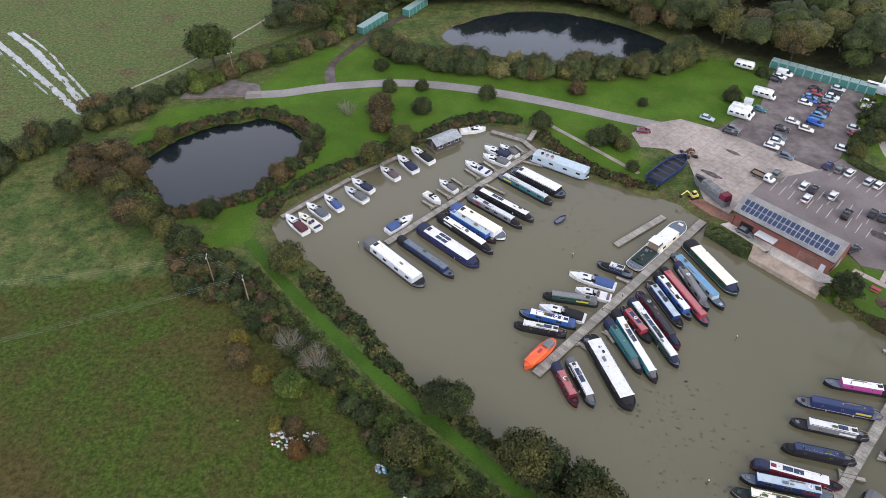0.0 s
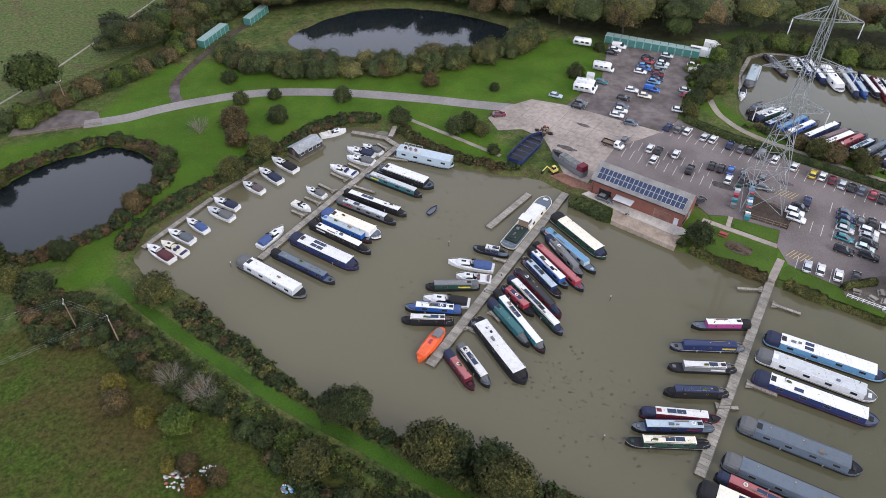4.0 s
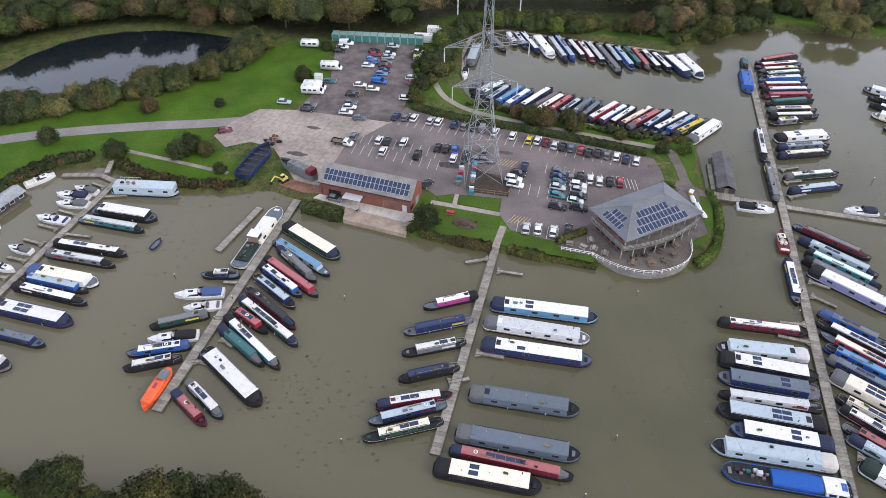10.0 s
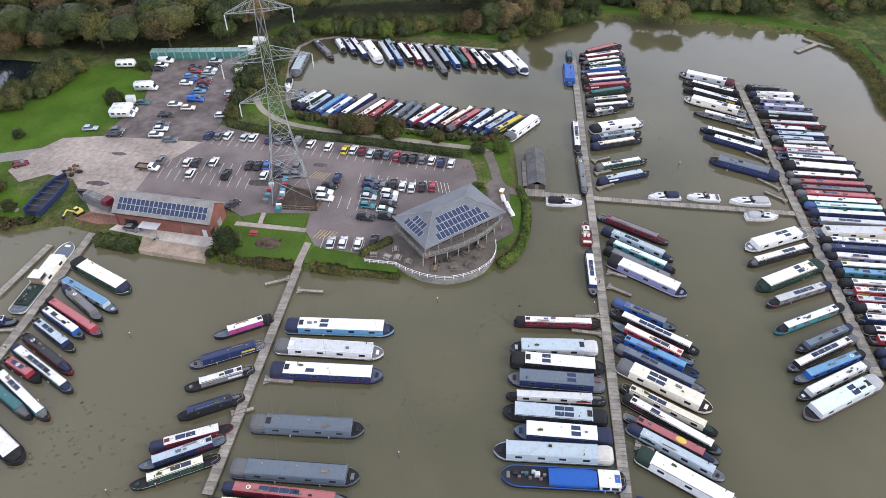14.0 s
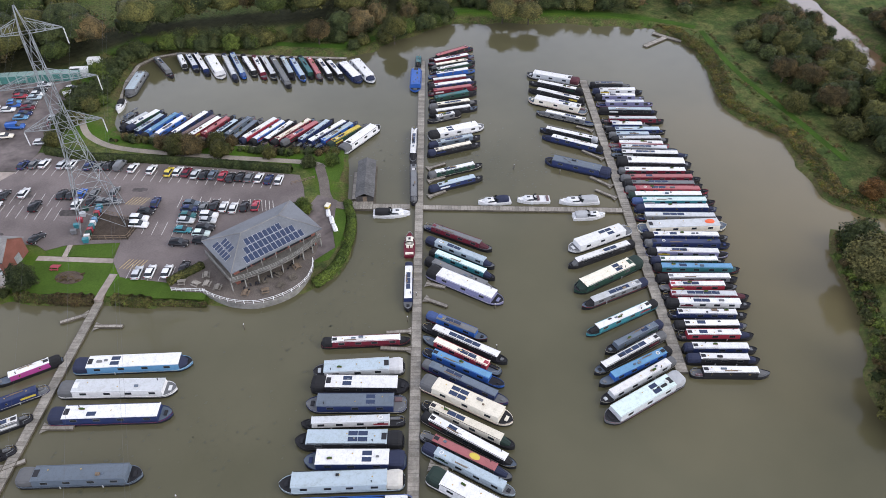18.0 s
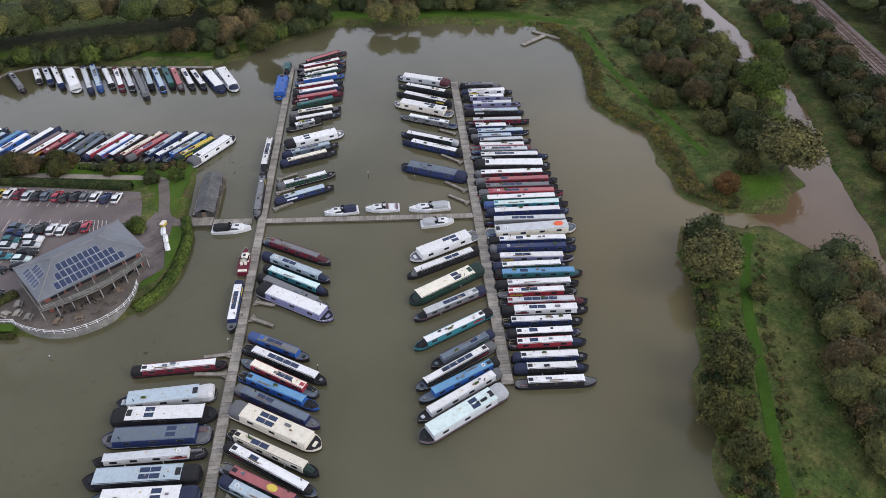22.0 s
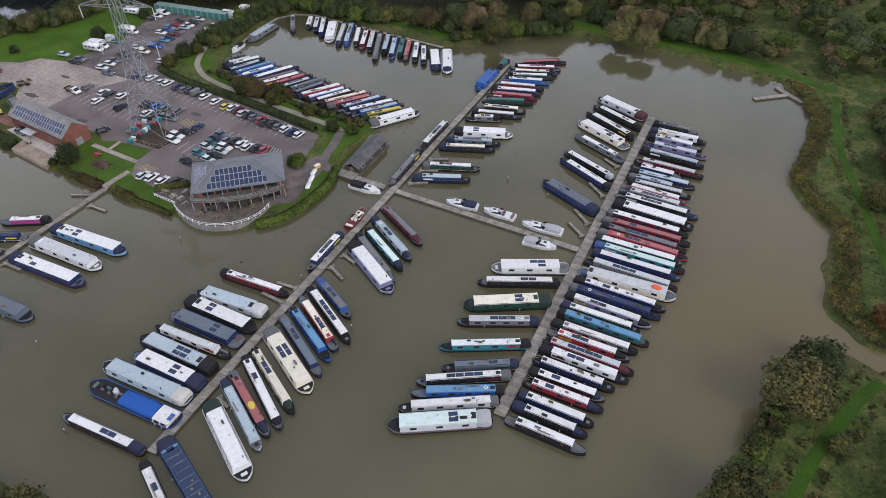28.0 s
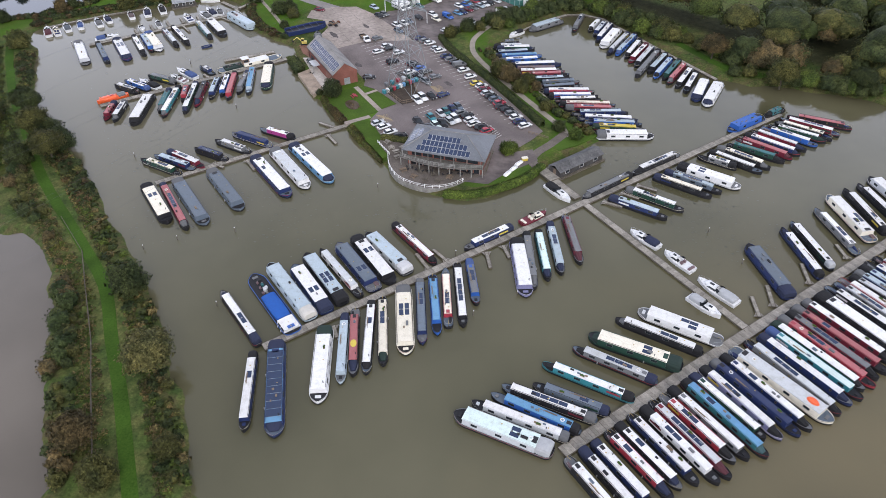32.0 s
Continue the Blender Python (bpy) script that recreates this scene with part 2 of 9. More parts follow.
def prism(bm, outline, z0, z1, mat=0, bottom=True):
    """An upright prism over a counter-clockwise outline."""
    lo = [bm.verts.new((x, y, z0)) for x, y in outline]
    hi = [bm.verts.new((x, y, z1)) for x, y in outline]
    n = len(outline)
    for k in range(n):
        bm.faces.new((lo[k], lo[(k + 1) % n], hi[(k + 1) % n], hi[k])).material_index = mat
    top = bm.faces.new(hi)
    top.material_index = mat
    top.normal_update()
    if top.normal.z < 0:
        for f in list(bm.faces):
            f.normal_flip()
    if bottom:
        f = bm.faces.new(lo[::-1])
        f.material_index = mat
        f.normal_update()
        if f.normal.z > 0:
            f.normal_flip()


def slab(name, outline, z0, z1, mat, label, category, kind="structure"):
    bm = bmesh.new()
    prism(bm, outline, z0, z1)
    bmesh.ops.triangulate(bm, faces=[f for f in bm.faces if len(f.verts) > 4])
    return tagged(link(name, bm, mat), label, category, kind=kind)


def rounded(points, steps=4, closed=True):
    """A smooth line through a few points."""
    n, out = len(points), []
    for i in range(n if closed else n - 1):
        p = [Vector(points[(i + k) % n] if closed else points[min(max(i + k, 0), n - 1)]) for k in (-1, 0, 1, 2)]
        for s in range(steps):
            t = s / steps
            out.append(tuple(0.5 * (2 * p[1] + (p[2] - p[0]) * t + (2 * p[0] - 5 * p[1] + 4 * p[2] - p[3]) * t * t + (3 * p[1] - p[0] - 3 * p[2] + p[3]) * t ** 3)))
    if not closed:
        out.append(tuple(points[-1]))
    return out


def ribbon(points, width):
    """The outline of a strip of that width along a line."""
    pts = [Vector(p) for p in points]
    lo, hi = [], []
    for i, p in enumerate(pts):
        d = (pts[min(i + 1, len(pts) - 1)] - pts[max(i - 1, 0)]).normalized()
        side = Vector((-d.y, d.x)) * width / 2
        lo.append(tuple(p - side))
        hi.append(tuple(p + side))
    return lo + hi[::-1]


def inside(px, py, outline):
    """Which of the points lie in the outline (arrays)."""
    hit = np.zeros(px.shape, bool)
    n = len(outline)
    for i in range(n):
        (x0, y0), (x1, y1) = outline[i], outline[(i + 1) % n]
        if y0 == y1:
            continue
        hit ^= ((y0 > py) != (y1 > py)) & (px < (x1 - x0) * (py - y0) / (y1 - y0) + x0)
    return hit


def distance(px, py, outline, closed=True):
    best = np.full(px.shape, 1e9)
    n = len(outline)
    for i in range(n if closed else n - 1):
        (x0, y0), (x1, y1) = outline[i], outline[(i + 1) % n]
        dx, dy = x1 - x0, y1 - y0
        k = np.clip(((px - x0) * dx + (py - y0) * dy) / max(dx * dx + dy * dy, 1e-9), 0, 1)
        best = np.minimum(best, np.hypot(px - x0 - k * dx, py - y0 - k * dy))
    return best

# ---- the plan: water, banks, ground ----
LAND = 1.2
BANK_WEST = [(55, 140), (49, 142), (39, 148), (33, 155), (26, 168), (20, 172), (13, 174), (5, 171), (-4, 163), (-13, 158), (-25, 149), (-33, 142), (-40, 135), (-42, 129), (-40, 123), (-31, 116)]
BANK_SOUTH = [(-28, 112), (-23, 104), (-17, 97), (-11, 88), (-5, 81), (3, 74), (11, 67), (20, 60), (34, 52), (49, 39), (63, 26), (79, 13), (95.2, -5), (103.2, -15), (114, -29), (135, -58), (165, -62)]
BANK_EAST = [(181, -45), (190, -39), (199, -31), (207, -28), (217, -21), (227, -11), (236, -8), (244, -16), (250, -22), (249, -30), (246, -42), (239, -49), (223, -68), (190, -105), (205, -118), (239, -63), (253, -50), (268, -38), (282, -27), (309, -8), (333, 14), (356, 42), (420, 120), (412, 126), (340, 40), (319, 17), (302, 1), (281, -11), (272, -22), (258, -22), (252, -18), (248, -10), (246, -4)]
BANK_NORTH_EAST = [(248, 2), (256, 10), (266, 20), (267, 30), (269, 41), (282, 52), (296, 66), (299, 76), (301, 87), (290, 102), (276, 117), (252, 140), (239, 142), (223, 144), (216, 141), (205, 146), (187, 165), (166, 189), (158, 191), (150, 189), (134, 164), (130, 158), (129, 152)]
BANK_MIDDLE = [(146, 128), (167, 103), (171, 99), (166, 92), (158, 82), (156, 78), (152, 72), (145, 64), (139, 61), (131, 62), (125, 64), (120, 66), (115, 72), (109, 78), (105, 80), (98.6, 87.2), (96.6, 89), (91.6, 93.6), (86.4, 98.8), (84, 102.8), (81, 104), (70, 117), (67, 125), (64, 131), (60, 137)]
MARINA = BANK_WEST + BANK_SOUTH + BANK_EAST + BANK_NORTH_EAST + BANK_MIDDLE
POND_WEST = rounded([(-82, 155), (-74, 168), (-64, 174), (-54, 178), (-46, 174), (-40, 168), (-38, 160), (-44, 149), (-50, 141), (-64, 134), (-69, 134), (-76, 143)], 3)
POND_NORTH = rounded([(0, 232), (5, 242), (20, 252), (38, 255), (59, 247), (77, 231), (80, 222), (70, 212), (58, 210), (46, 209), (32, 213), (18, 218), (6, 224)], 3)
FLOOD = rounded([(20, 28), (33, 22), (38, 24), (48, 18), (59, 7), (66, -2), (74, -15), (84, -28), (89, -36), (60, -60), (20, -30), (0, 10)], 3)


def axis(lo, hi, step, reach):
    """Even steps between lo and hi, then growing ones out to the horizon."""
    out, d, v = list(np.arange(lo, hi + 0.01, step)), step, hi
    while v < reach:
        d *= 1.35
        v += d
        out.append(v)
    d, v = step, lo
    while v > -reach:
        d *= 1.35
        v -= d
        out.insert(0, v)
    return np.array(out)


gx, gy = np.meshgrid(axis(-130, 370, 1.5, 3500), axis(-110, 300, 1.5, 3500))
near = (gx > -140) & (gx < 430) & (gy > -130) & (gy < 310)
shore = np.full(gx.shape, 40.0)
wet = np.zeros(gx.shape, bool)
for edge in (MARINA, POND_WEST, POND_NORTH, FLOOD):
    d = distance(gx[near], gy[near], edge)
    w = inside(gx[near], gy[near], edge)
    shore[near] = np.where(w, np.minimum(shore[near], -d), np.where(shore[near] < 0, shore[near], np.minimum(shore[near], d)))
# banks wander a little, but not along the built shores
wander = np.array([noise.noise(Vector((x * 0.13, y * 0.13, 9))) for x, y in zip(gx[near], gy[near])])
built = (gx[near] > 52) & (gx[near] < 178) & (gy[near] > 55)
shore[near] += np.where(built, 0.0, 1.9 * wander)
t_ = np.clip((shore + 0.4) / 2.2, -1.2, 1)
height = np.where(t_ > 0, LAND * t_ * t_ * (3 - 2 * t_), 1.1 * t_)
rough_ground = np.array([noise.noise(Vector((x * 0.05, y * 0.05, 3))) for x, y in zip(gx.ravel(), gy.ravel())]).reshape(gx.shape)
height += np.where(shore > 3, 0.0, 0.0) + np.where(shore > 12, -0.12 * np.abs(rough_ground), 0)


def field_mask(*outlines):
    k = np.zeros(gx.shape, bool)
    for o in outlines:
        k |= inside(gx, gy, o)
    return k.astype(float)


LAWNS = [
    [(-88, 165), (-84, 182), (-60, 187), (-56, 200), (-42, 222), (-18, 222), (-4, 208), (8, 203), (47, 199), (71, 203), (88, 215), (106, 207), (95, 183), (80, 172), (62, 176), (52, 168), (57, 143), (40, 149.5), (28, 171), (20, 177), (5, 176), (-13, 162), (-33, 147), (-45, 134), (-46, 120), (-62, 118), (-54, 128), (-70, 131), (-80, 140)],
    [(60, 110), (98, 92), (120, 80), (90, 118), (75, 124)],
    [(98, 92), (115, 73), (124, 66), (124, 74), (104, 96)],
    [(148, 66), (158, 84), (164, 92), (171, 100), (140, 140), (126, 160), (118, 176), (112, 170), (122, 150), (158, 98), (150, 80), (142, 70)],
    [(204, 150), (216, 145.5), (239, 146), (252, 144), (278, 121), (292, 105), (302, 90), (307, 93), (297, 108), (282, 125), (256, 149), (240, 151), (218, 150), (207, 155)],
    [(255, -14), (262, -20), (271, -18), (264, -8)],
    [(128, 172), (136, 180), (147, 196), (162, 200), (186, 182), (184, 188), (160, 206), (142, 200), (130, 184)],
]
lawn = field_mask(*LAWNS)
for _ in range(2):
    lawn[1:-1, 1:-1] = (lawn[1:-1, 1:-1] * 2 + lawn[:-2, 1:-1] + lawn[2:, 1:-1] + lawn[1:-1, :-2] + lawn[1:-1, 2:]) / 6
FAR_MEADOW = [(-400, 200), (-122, 156), (-72, 216), (-32, 252), (0, 420), (-300, 600)]
PASTURE = [(-500, 60), (-60, 110), (-40, 100), (-20, 80), (10, 52), (20, 40), (0, 20), (-60, -60), (-500, -200)]
pasture = field_mask(PASTURE, [(-400, 200), (-120, 150), (-70, 215), (-30, 250), (0, 420), (-300, 600)], [(150, 260), (330, 250), (420, 400), (180, 400)])
FIELD_NORTH = [(150, 226), (180, 208), (206, 195), (236, 186), (246, 200), (240, 234), (200, 264), (150, 264)]
WOODS = [
    [(86, 232), (98, 216), (108, 212), (134, 200), (150, 205), (178, 196), (214, 172), (256, 152), (330, 220), (250, 330), (80, 340), (20, 300), (60, 270)],
    [(-20, 268), (60, 268), (20, 340), (-90, 340)],
    [(-60, 240), (-31, 258), (38, 264), (78, 246), (92, 228), (96, 240), (60, 275), (-60, 275)],
    [(-22, 230), (-10, 216), (16, 208), (46, 204), (72, 208), (88, 218), (80, 224), (46, 212), (16, 214), (-8, 224)],
    [(318, 66), (303, 46), (290, 23), (277, 4), (271, -9), (291, -4), (313, 10), (336, 32), (350, 62)],
    [(358, 33), (336, 10), (311, -14), (290, -33), (272, -46), (250, -66), (272, -76), (305, -46), (335, -15), (374, 24)],
    [(322, -58), (349, -30), (379, 0), (414, 34), (474, 60), (440, -60), (340, -110)],
    [(247, -34), (243, -45), (234, -56), (214, -78), (196, -92), (188, -78), (206, -58), (222, -47), (236, -38)],
    [(-66, 125), (-54, 117), (-46, 113), (-36, 99), (-26, 88), (-15, 75), (-4, 63), (10, 49), (4, 42), (-14, 57), (-20, 68), (-28, 79), (-38, 90), (-49, 103), (-59, 106)],
]
woods = field_mask(*WOODS) * (1 - field_mask(FIELD_NORTH))
for _ in range(3):
    woods[1:-1, 1:-1] = (woods[1:-1, 1:-1] * 2 + woods[:-2, 1:-1] + woods[2:, 1:-1] + woods[1:-1, :-2] + woods[1:-1, 2:]) / 6
bank = np.clip(1 - np.abs(shore - 1.0) / 3.5, 0, 1)

me = bpy.data.meshes.new("ground")
ny, nx = gx.shape
ids = np.arange(nx * ny).reshape(ny, nx)
faces = np.stack([ids[:-1, :-1], ids[:-1, 1:], ids[1:, 1:], ids[1:, :-1]], -1).reshape(-1, 4)
me.from_pydata(np.stack([gx.ravel(), gy.ravel(), height.ravel()], -1).tolist(), [], faces.tolist())
cover_mask = me.color_attributes.new("cover", "FLOAT_COLOR", "POINT")
cover_mask.data.foreach_set("color", np.stack([lawn.ravel(), pasture.ravel(), bank.ravel(), woods.ravel()], -1).ravel().astype(np.float32))
hay_mask = me.color_attributes.new("far_field", "FLOAT_COLOR", "POINT")
meadow = field_mask(FAR_MEADOW, FIELD_NORTH, [(150, 262), (330, 252), (420, 400), (180, 400)])
hay_mask.data.foreach_set("color", np.stack([meadow.ravel()] * 4, -1).ravel().astype(np.float32))
me.polygons.foreach_set("use_smooth", [True] * len(me.polygons))


def ground_material():
    m, nt, b, geo = begin("ground_cover", 0.95)
    att = nt.nodes.new("ShaderNodeVertexColor")
    att.layer_name = "cover"
    sep = nt.nodes.new("ShaderNodeSeparateColor")
    nt.links.new(att.outputs["Color"], sep.inputs["Color"])
    fine, mid, big = noise_node(nt, 1.7, 6.0, geo, 0.7), noise_node(nt, 0.16, 5.0, geo, 0.65), noise_node(nt, 0.03, 4.0, geo)
    clump = noise_node(nt, 0.45, 5.0, geo, 0.7)
    tuft = ramp_colors(nt, noise_node(nt, 0.9, 6.0, geo, 0.8), (0.50, 0.52, 0.50), (1.30, 1.28, 1.25), 0.38, 0.62)
    scrub = mix_node(nt, ramp_colors(nt, mid, (0, 0, 0), (1, 1, 1), 0.42, 0.62), ramp_colors(nt, clump, (0.022, 0.040, 0.012), (0.085, 0.125, 0.030), 0.3, 0.7), ramp_colors(nt, clump, (0.040, 0.052, 0.014), (0.160, 0.160, 0.055), 0.3, 0.7))
    scrub = mix_node(nt, 1.0, scrub, ramp_colors(nt, fine, (0.55, 0.55, 0.55), (1.25, 1.25, 1.25)), "MULTIPLY")
    mown = mix_node(nt, ramp_colors(nt, mid, (0, 0, 0), (1, 1, 1), 0.4, 0.65), ramp_colors(nt, fine, (0.039, 0.090, 0.007), (0.064, 0.130, 0.012)), ramp_colors(nt, fine, (0.050, 0.092, 0.009), (0.080, 0.130, 0.017)))
    mown = mix_node(nt, 1.0, mown, ramp_colors(nt, noise_node(nt, 0.07, 5.0, geo, 0.7), (0.78, 0.80, 0.76), (1.15, 1.12, 1.15), 0.38, 0.64), "MULTIPLY")
    grass = mix_node(nt, ramp_colors(nt, mid, (0, 0, 0), (1, 1, 1), 0.42, 0.66), ramp_colors(nt, fine, (0.027, 0.047, 0.006), (0.060, 0.088, 0.015)), ramp_colors(nt, fine, (0.036, 0.037, 0.009), (0.070, 0.064, 0.020)))
    grass = mix_node(nt, ramp_colors(nt, big, (0, 0, 0), (0.85, 0.85, 0.85), 0.50, 0.64), grass, ramp_colors(nt, mid, (0.048, 0.037, 0.013), (0.078, 0.059, 0.021)))
    grass = mix_node(nt, 1.0, grass, tuft, "MULTIPLY")
    hay = mix_node(nt, ramp_colors(nt, mid, (0, 0, 0), (1, 1, 1), 0.40, 0.66), ramp_colors(nt, fine, (0.060, 0.088, 0.024), (0.100, 0.134, 0.042)), ramp_colors(nt, fine, (0.078, 0.088, 0.030), (0.122, 0.130, 0.052)))
    rust = ramp_colors(nt, noise_node(nt, 0.085, 5.0, geo, 0.75), (0, 0, 0), (0.7, 0.7, 0.7), 0.54, 0.66)
    hay = mix_node(nt, rust, hay, ramp_colors(nt, fine, (0.060, 0.040, 0.022), (0.130, 0.088, 0.050)))
    hay = mix_node(nt, 1.0, hay, tuft, "MULTIPLY")
    litter = ramp_colors(nt, clump, (0.016, 0.020, 0.008), (0.050, 0.050, 0.022), 0.3, 0.7)
    scrub = mix_node(nt, att.outputs["Alpha"], scrub, litter)
    col = mix_node(nt, sep.outputs["Green"], scrub, grass)
    col = mix_node(nt, sep.outputs["Red"], col, mown)
    far_field = nt.nodes.new("ShaderNodeVertexColor")
    far_field.layer_name = "far_field"
    field = nt.nodes.new("ShaderNodeSeparateColor")
    nt.links.new(far_field.outputs["Color"], field.inputs["Color"])
    col = mix_node(nt, field.outputs["Red"], col, hay)
    reed = ramp_colors(nt, fine, (0.035, 0.030, 0.014), (0.13, 0.105, 0.05))
    blotch = ramp_colors(nt, noise_node(nt, 0.5, 4.0, geo), (0, 0, 0), (1, 1, 1), 0.42, 0.6)
    reach = nt.nodes.new("ShaderNodeMath")
    reach.operation = "MULTIPLY"
    nt.links.new(sep.outputs["Blue"], reach.inputs[0])
    nt.links.new(blotch, reach.inputs[1])
    col = mix_node(nt, reach.outputs[0], col, reed)
    nt.links.new(col, b.inputs["Base Color"])
    bump(nt, b, fine, 0.5, 0.25)
    return m


me.materials.append(ground_material())
tagged(new("ground", me), "uneven grass and scrub ground with reedy banks", "ground", kind="structure")


def sheet(name, outline, z, mat, label):
    bm = bmesh.new()
    f = bm.faces.new([bm.verts.new((x, y, z)) for x, y in outline])
    f.normal_update()
    if f.normal.z < 0:
        f.normal_flip()
    bmesh.ops.triangulate(bm, faces=[f])
    return tagged(link(name, bm, mat), label, "water", kind="structure")


def grown(outline, by):
    """The outline moved outwards."""
    c = Vector((sum(p[0] for p in outline) / len(outline), sum(p[1] for p in outline) / len(outline)))
    return [tuple(Vector(p) + (Vector(p) - c).normalized() * by) for p in outline]


CANAL_LINE = [(251, -18), (249, -30), (246, -42), (239, -49), (223, -68), (186, -110), (205, -125), (239, -66), (253, -53), (268, -41), (282, -30), (309, -11), (335, 12), (358, 40), (424, 120), (412, 130), (338, 42), (317, 19), (300, 3), (279, -9), (271, -19), (258, -19)]
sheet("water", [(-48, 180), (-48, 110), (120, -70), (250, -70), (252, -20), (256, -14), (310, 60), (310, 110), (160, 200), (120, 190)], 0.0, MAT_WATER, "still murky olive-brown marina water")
sheet("water_canal", CANAL_LINE, 0.02, MAT_CANAL, "muddy brown canal water")
sheet("water_pond_west", grown(POND_WEST, 1.5), 0.1, MAT_POND, "dark still pond water")
sheet("water_pond_north", grown(POND_NORTH, 1.5), 0.1, MAT_POND, "dark still pond water")
sheet("water_flood", grown(FLOOD, 1.5), 0.05, MAT_FLOOD, "pale silty flood water in a field")
MAT_PUDDLE = water_material("field_water", (0.24, 0.25, 0.22), (0.32, 0.33, 0.30), 0.3)
puddle_rng = random.Random(77)
for k, (line, width, gaps) in enumerate((([(-154, 234), (-140, 220.5), (-126, 204.5), (-109, 184.5)], 2.4, 0.12), ([(-160, 231), (-154, 225), (-137, 208.5), (-122, 193.5), (-109, 180)], 2.1, 0.05), ([(-150, 234), (-136, 221), (-121, 203), (-110, 190)], 0.9, 0.55), ([(-158, 226), (-140, 207.5), (-124, 192)], 0.7, 0.5))):
    bm = bmesh.new()
    track = [Vector(p) for p in rounded(line, 22, False)]
    for p, q in zip(track, track[1:]):
        if puddle_rng.random() < gaps:
            continue
        d = (q - p).normalized()
        w = Vector((-d.y, d.x)) * width / 2
        for j in range(4):
            c = p.lerp(q, puddle_rng.random()) + w * puddle_rng.uniform(-0.8, 0.8)
            r0, r1 = puddle_rng.uniform(0.8, 2.4), width * puddle_rng.uniform(0.06, 0.26)
            ring = []
            for i in range(9):
                g = i * math.tau / 9
                k_ = puddle_rng.uniform(0.7, 1.25)
                e = c + d * r0 * math.cos(g) * k_ + w.normalized() * r1 * math.sin(g) * k_
                ring.append(bm.verts.new((e.x, e.y, LAND + 0.02 + 0.004 * (len(bm.faces) % 17))))
            bm.faces.new(ring)
    bmesh.ops.recalc_face_normals(bm, faces=bm.faces)
    for f in bm.faces:
        f.normal_update()
        if f.normal.z < 0:
            f.normal_flip()
    tagged(link("water_field_%d" % (k + 1), bm, MAT_PUDDLE), "shallow flood water standing in ragged field ruts", "water", kind="structure")
slab("path_field", ribbon(rounded([(-101.5, 190), (-88, 207), (-79, 221), (-62, 252), (-45, 285)], 4, False), 0.8), 0.6, LAND + 0.03, MAT_GRAVEL, "thin trodden path across the far meadow", "path")


# floating weed in quiet corners
def weed(name, spots, seed):
    rng = random.Random(seed)
    bm = bmesh.new()
    for cx, cy, spread, n in spots:
        for k in range(n):
            x, y = rng.gauss(cx, spread), rng.gauss(cy, spread * 0.7)
            r = rng.uniform(0.08, 0.40)
            a0 = rng.uniform(0, math.tau)
            vs = [bm.verts.new((x + r * rng.uniform(0.6, 1.3) * math.cos(a0 + q * math.tau / 7), y + 0.7 * r * rng.uniform(0.6, 1.3) * math.sin(a0 + q * math.tau / 7), 0.012)) for q in range(7)]
            bm.faces.new(vs)
    inside_marina = [f for f in bm.faces if not inside(np.array([f.calc_center_median().x]), np.array([f.calc_center_median().y]), MARINA)[0]]
    bmesh.ops.delete(bm, geom=inside_marina, context="FACES")
    tagged(link(name, bm, surface("pond_weed", (0.045, 0.046, 0.024), (0.075, 0.072, 0.038), 2.0, 0.5, 0.35)), "patches of dark floating weed on the water", "weed", kind="stuff")


weed("floating_weed", [(46, 66, 7, 90), (56, 58, 6, 60), (70, 36, 6, 70), (196, 72, 9, 160), (186, 84, 7, 80), (45, 140, 6, 60), (20, 100, 9, 40), (135, 55, 8, 40), (150, 60, 6, 40), (95, 60, 14, 40), (40, 78, 6, 90), (62, 62, 4, 70), (84, 52, 6, 60), (100, 42, 7, 60), (125, 24, 8, 40), (30, 128, 8, 60), (205, 60, 8, 90), (176, 92, 6, 70), (130, 52, 7, 60)], 5)

# ---- roads, yards, paths ----
ROAD = rounded([(-61, 190), (-50, 191), (-40, 194), (-30, 196), (-15, 197.5), (1, 195.5), (20, 190), (40, 182), (52, 176.5), (64, 171.5)], 4, False)
slab("road", ribbon(ROAD, 4.5), 0.6, LAND + 0.05, MAT_ROAD, "worn pale tarmac access road through mown grass", "road")
slab("pavement_turning_area", [(-81, 187.5), (-80, 193), (-70, 200.5), (-58, 196.5), (-56, 189)], 0.6, LAND + 0.046, MAT_DARK_ASPHALT, "worn brown-grey tarmac turning area beside the road", "pavement")
slab("path_pond", ribbon([(-34.7, 195.5), (-36.6, 202), (-36.9, 208)], 3.2), 0.6, LAND + 0.042, MAT_DARK_ASPHALT, "worn tarmac spur leaving the road", "path")
slab("path_pond_track", ribbon(rounded([(-36.9, 208), (-35.5, 213), (-32.5, 219.5), (-28, 228), (-20.5, 240), (-12, 251)], 3, False), 2.6), 0.6, LAND + 0.046, surface("muddy_track", (0.045, 0.034, 0.026), (0.105, 0.082, 0.064), 2.0, 0.3, 0.7, 0, 0.3), "dark muddy track beside the pond", "path")
YARD = [(55, 161), (54, 168), (61, 173), (70, 175.5), (79, 170), (100.5, 149.8), (84, 145), (76.2, 137.2), (70.5, 131.5), (66, 137), (66.5, 154), (62, 160)]
slab("pavement_yard", YARD, 0.3, LAND + 0.08, MAT_CONCRETE, "pale stained concrete boatyard hardstanding", "pavement")
joints = bmesh.new()
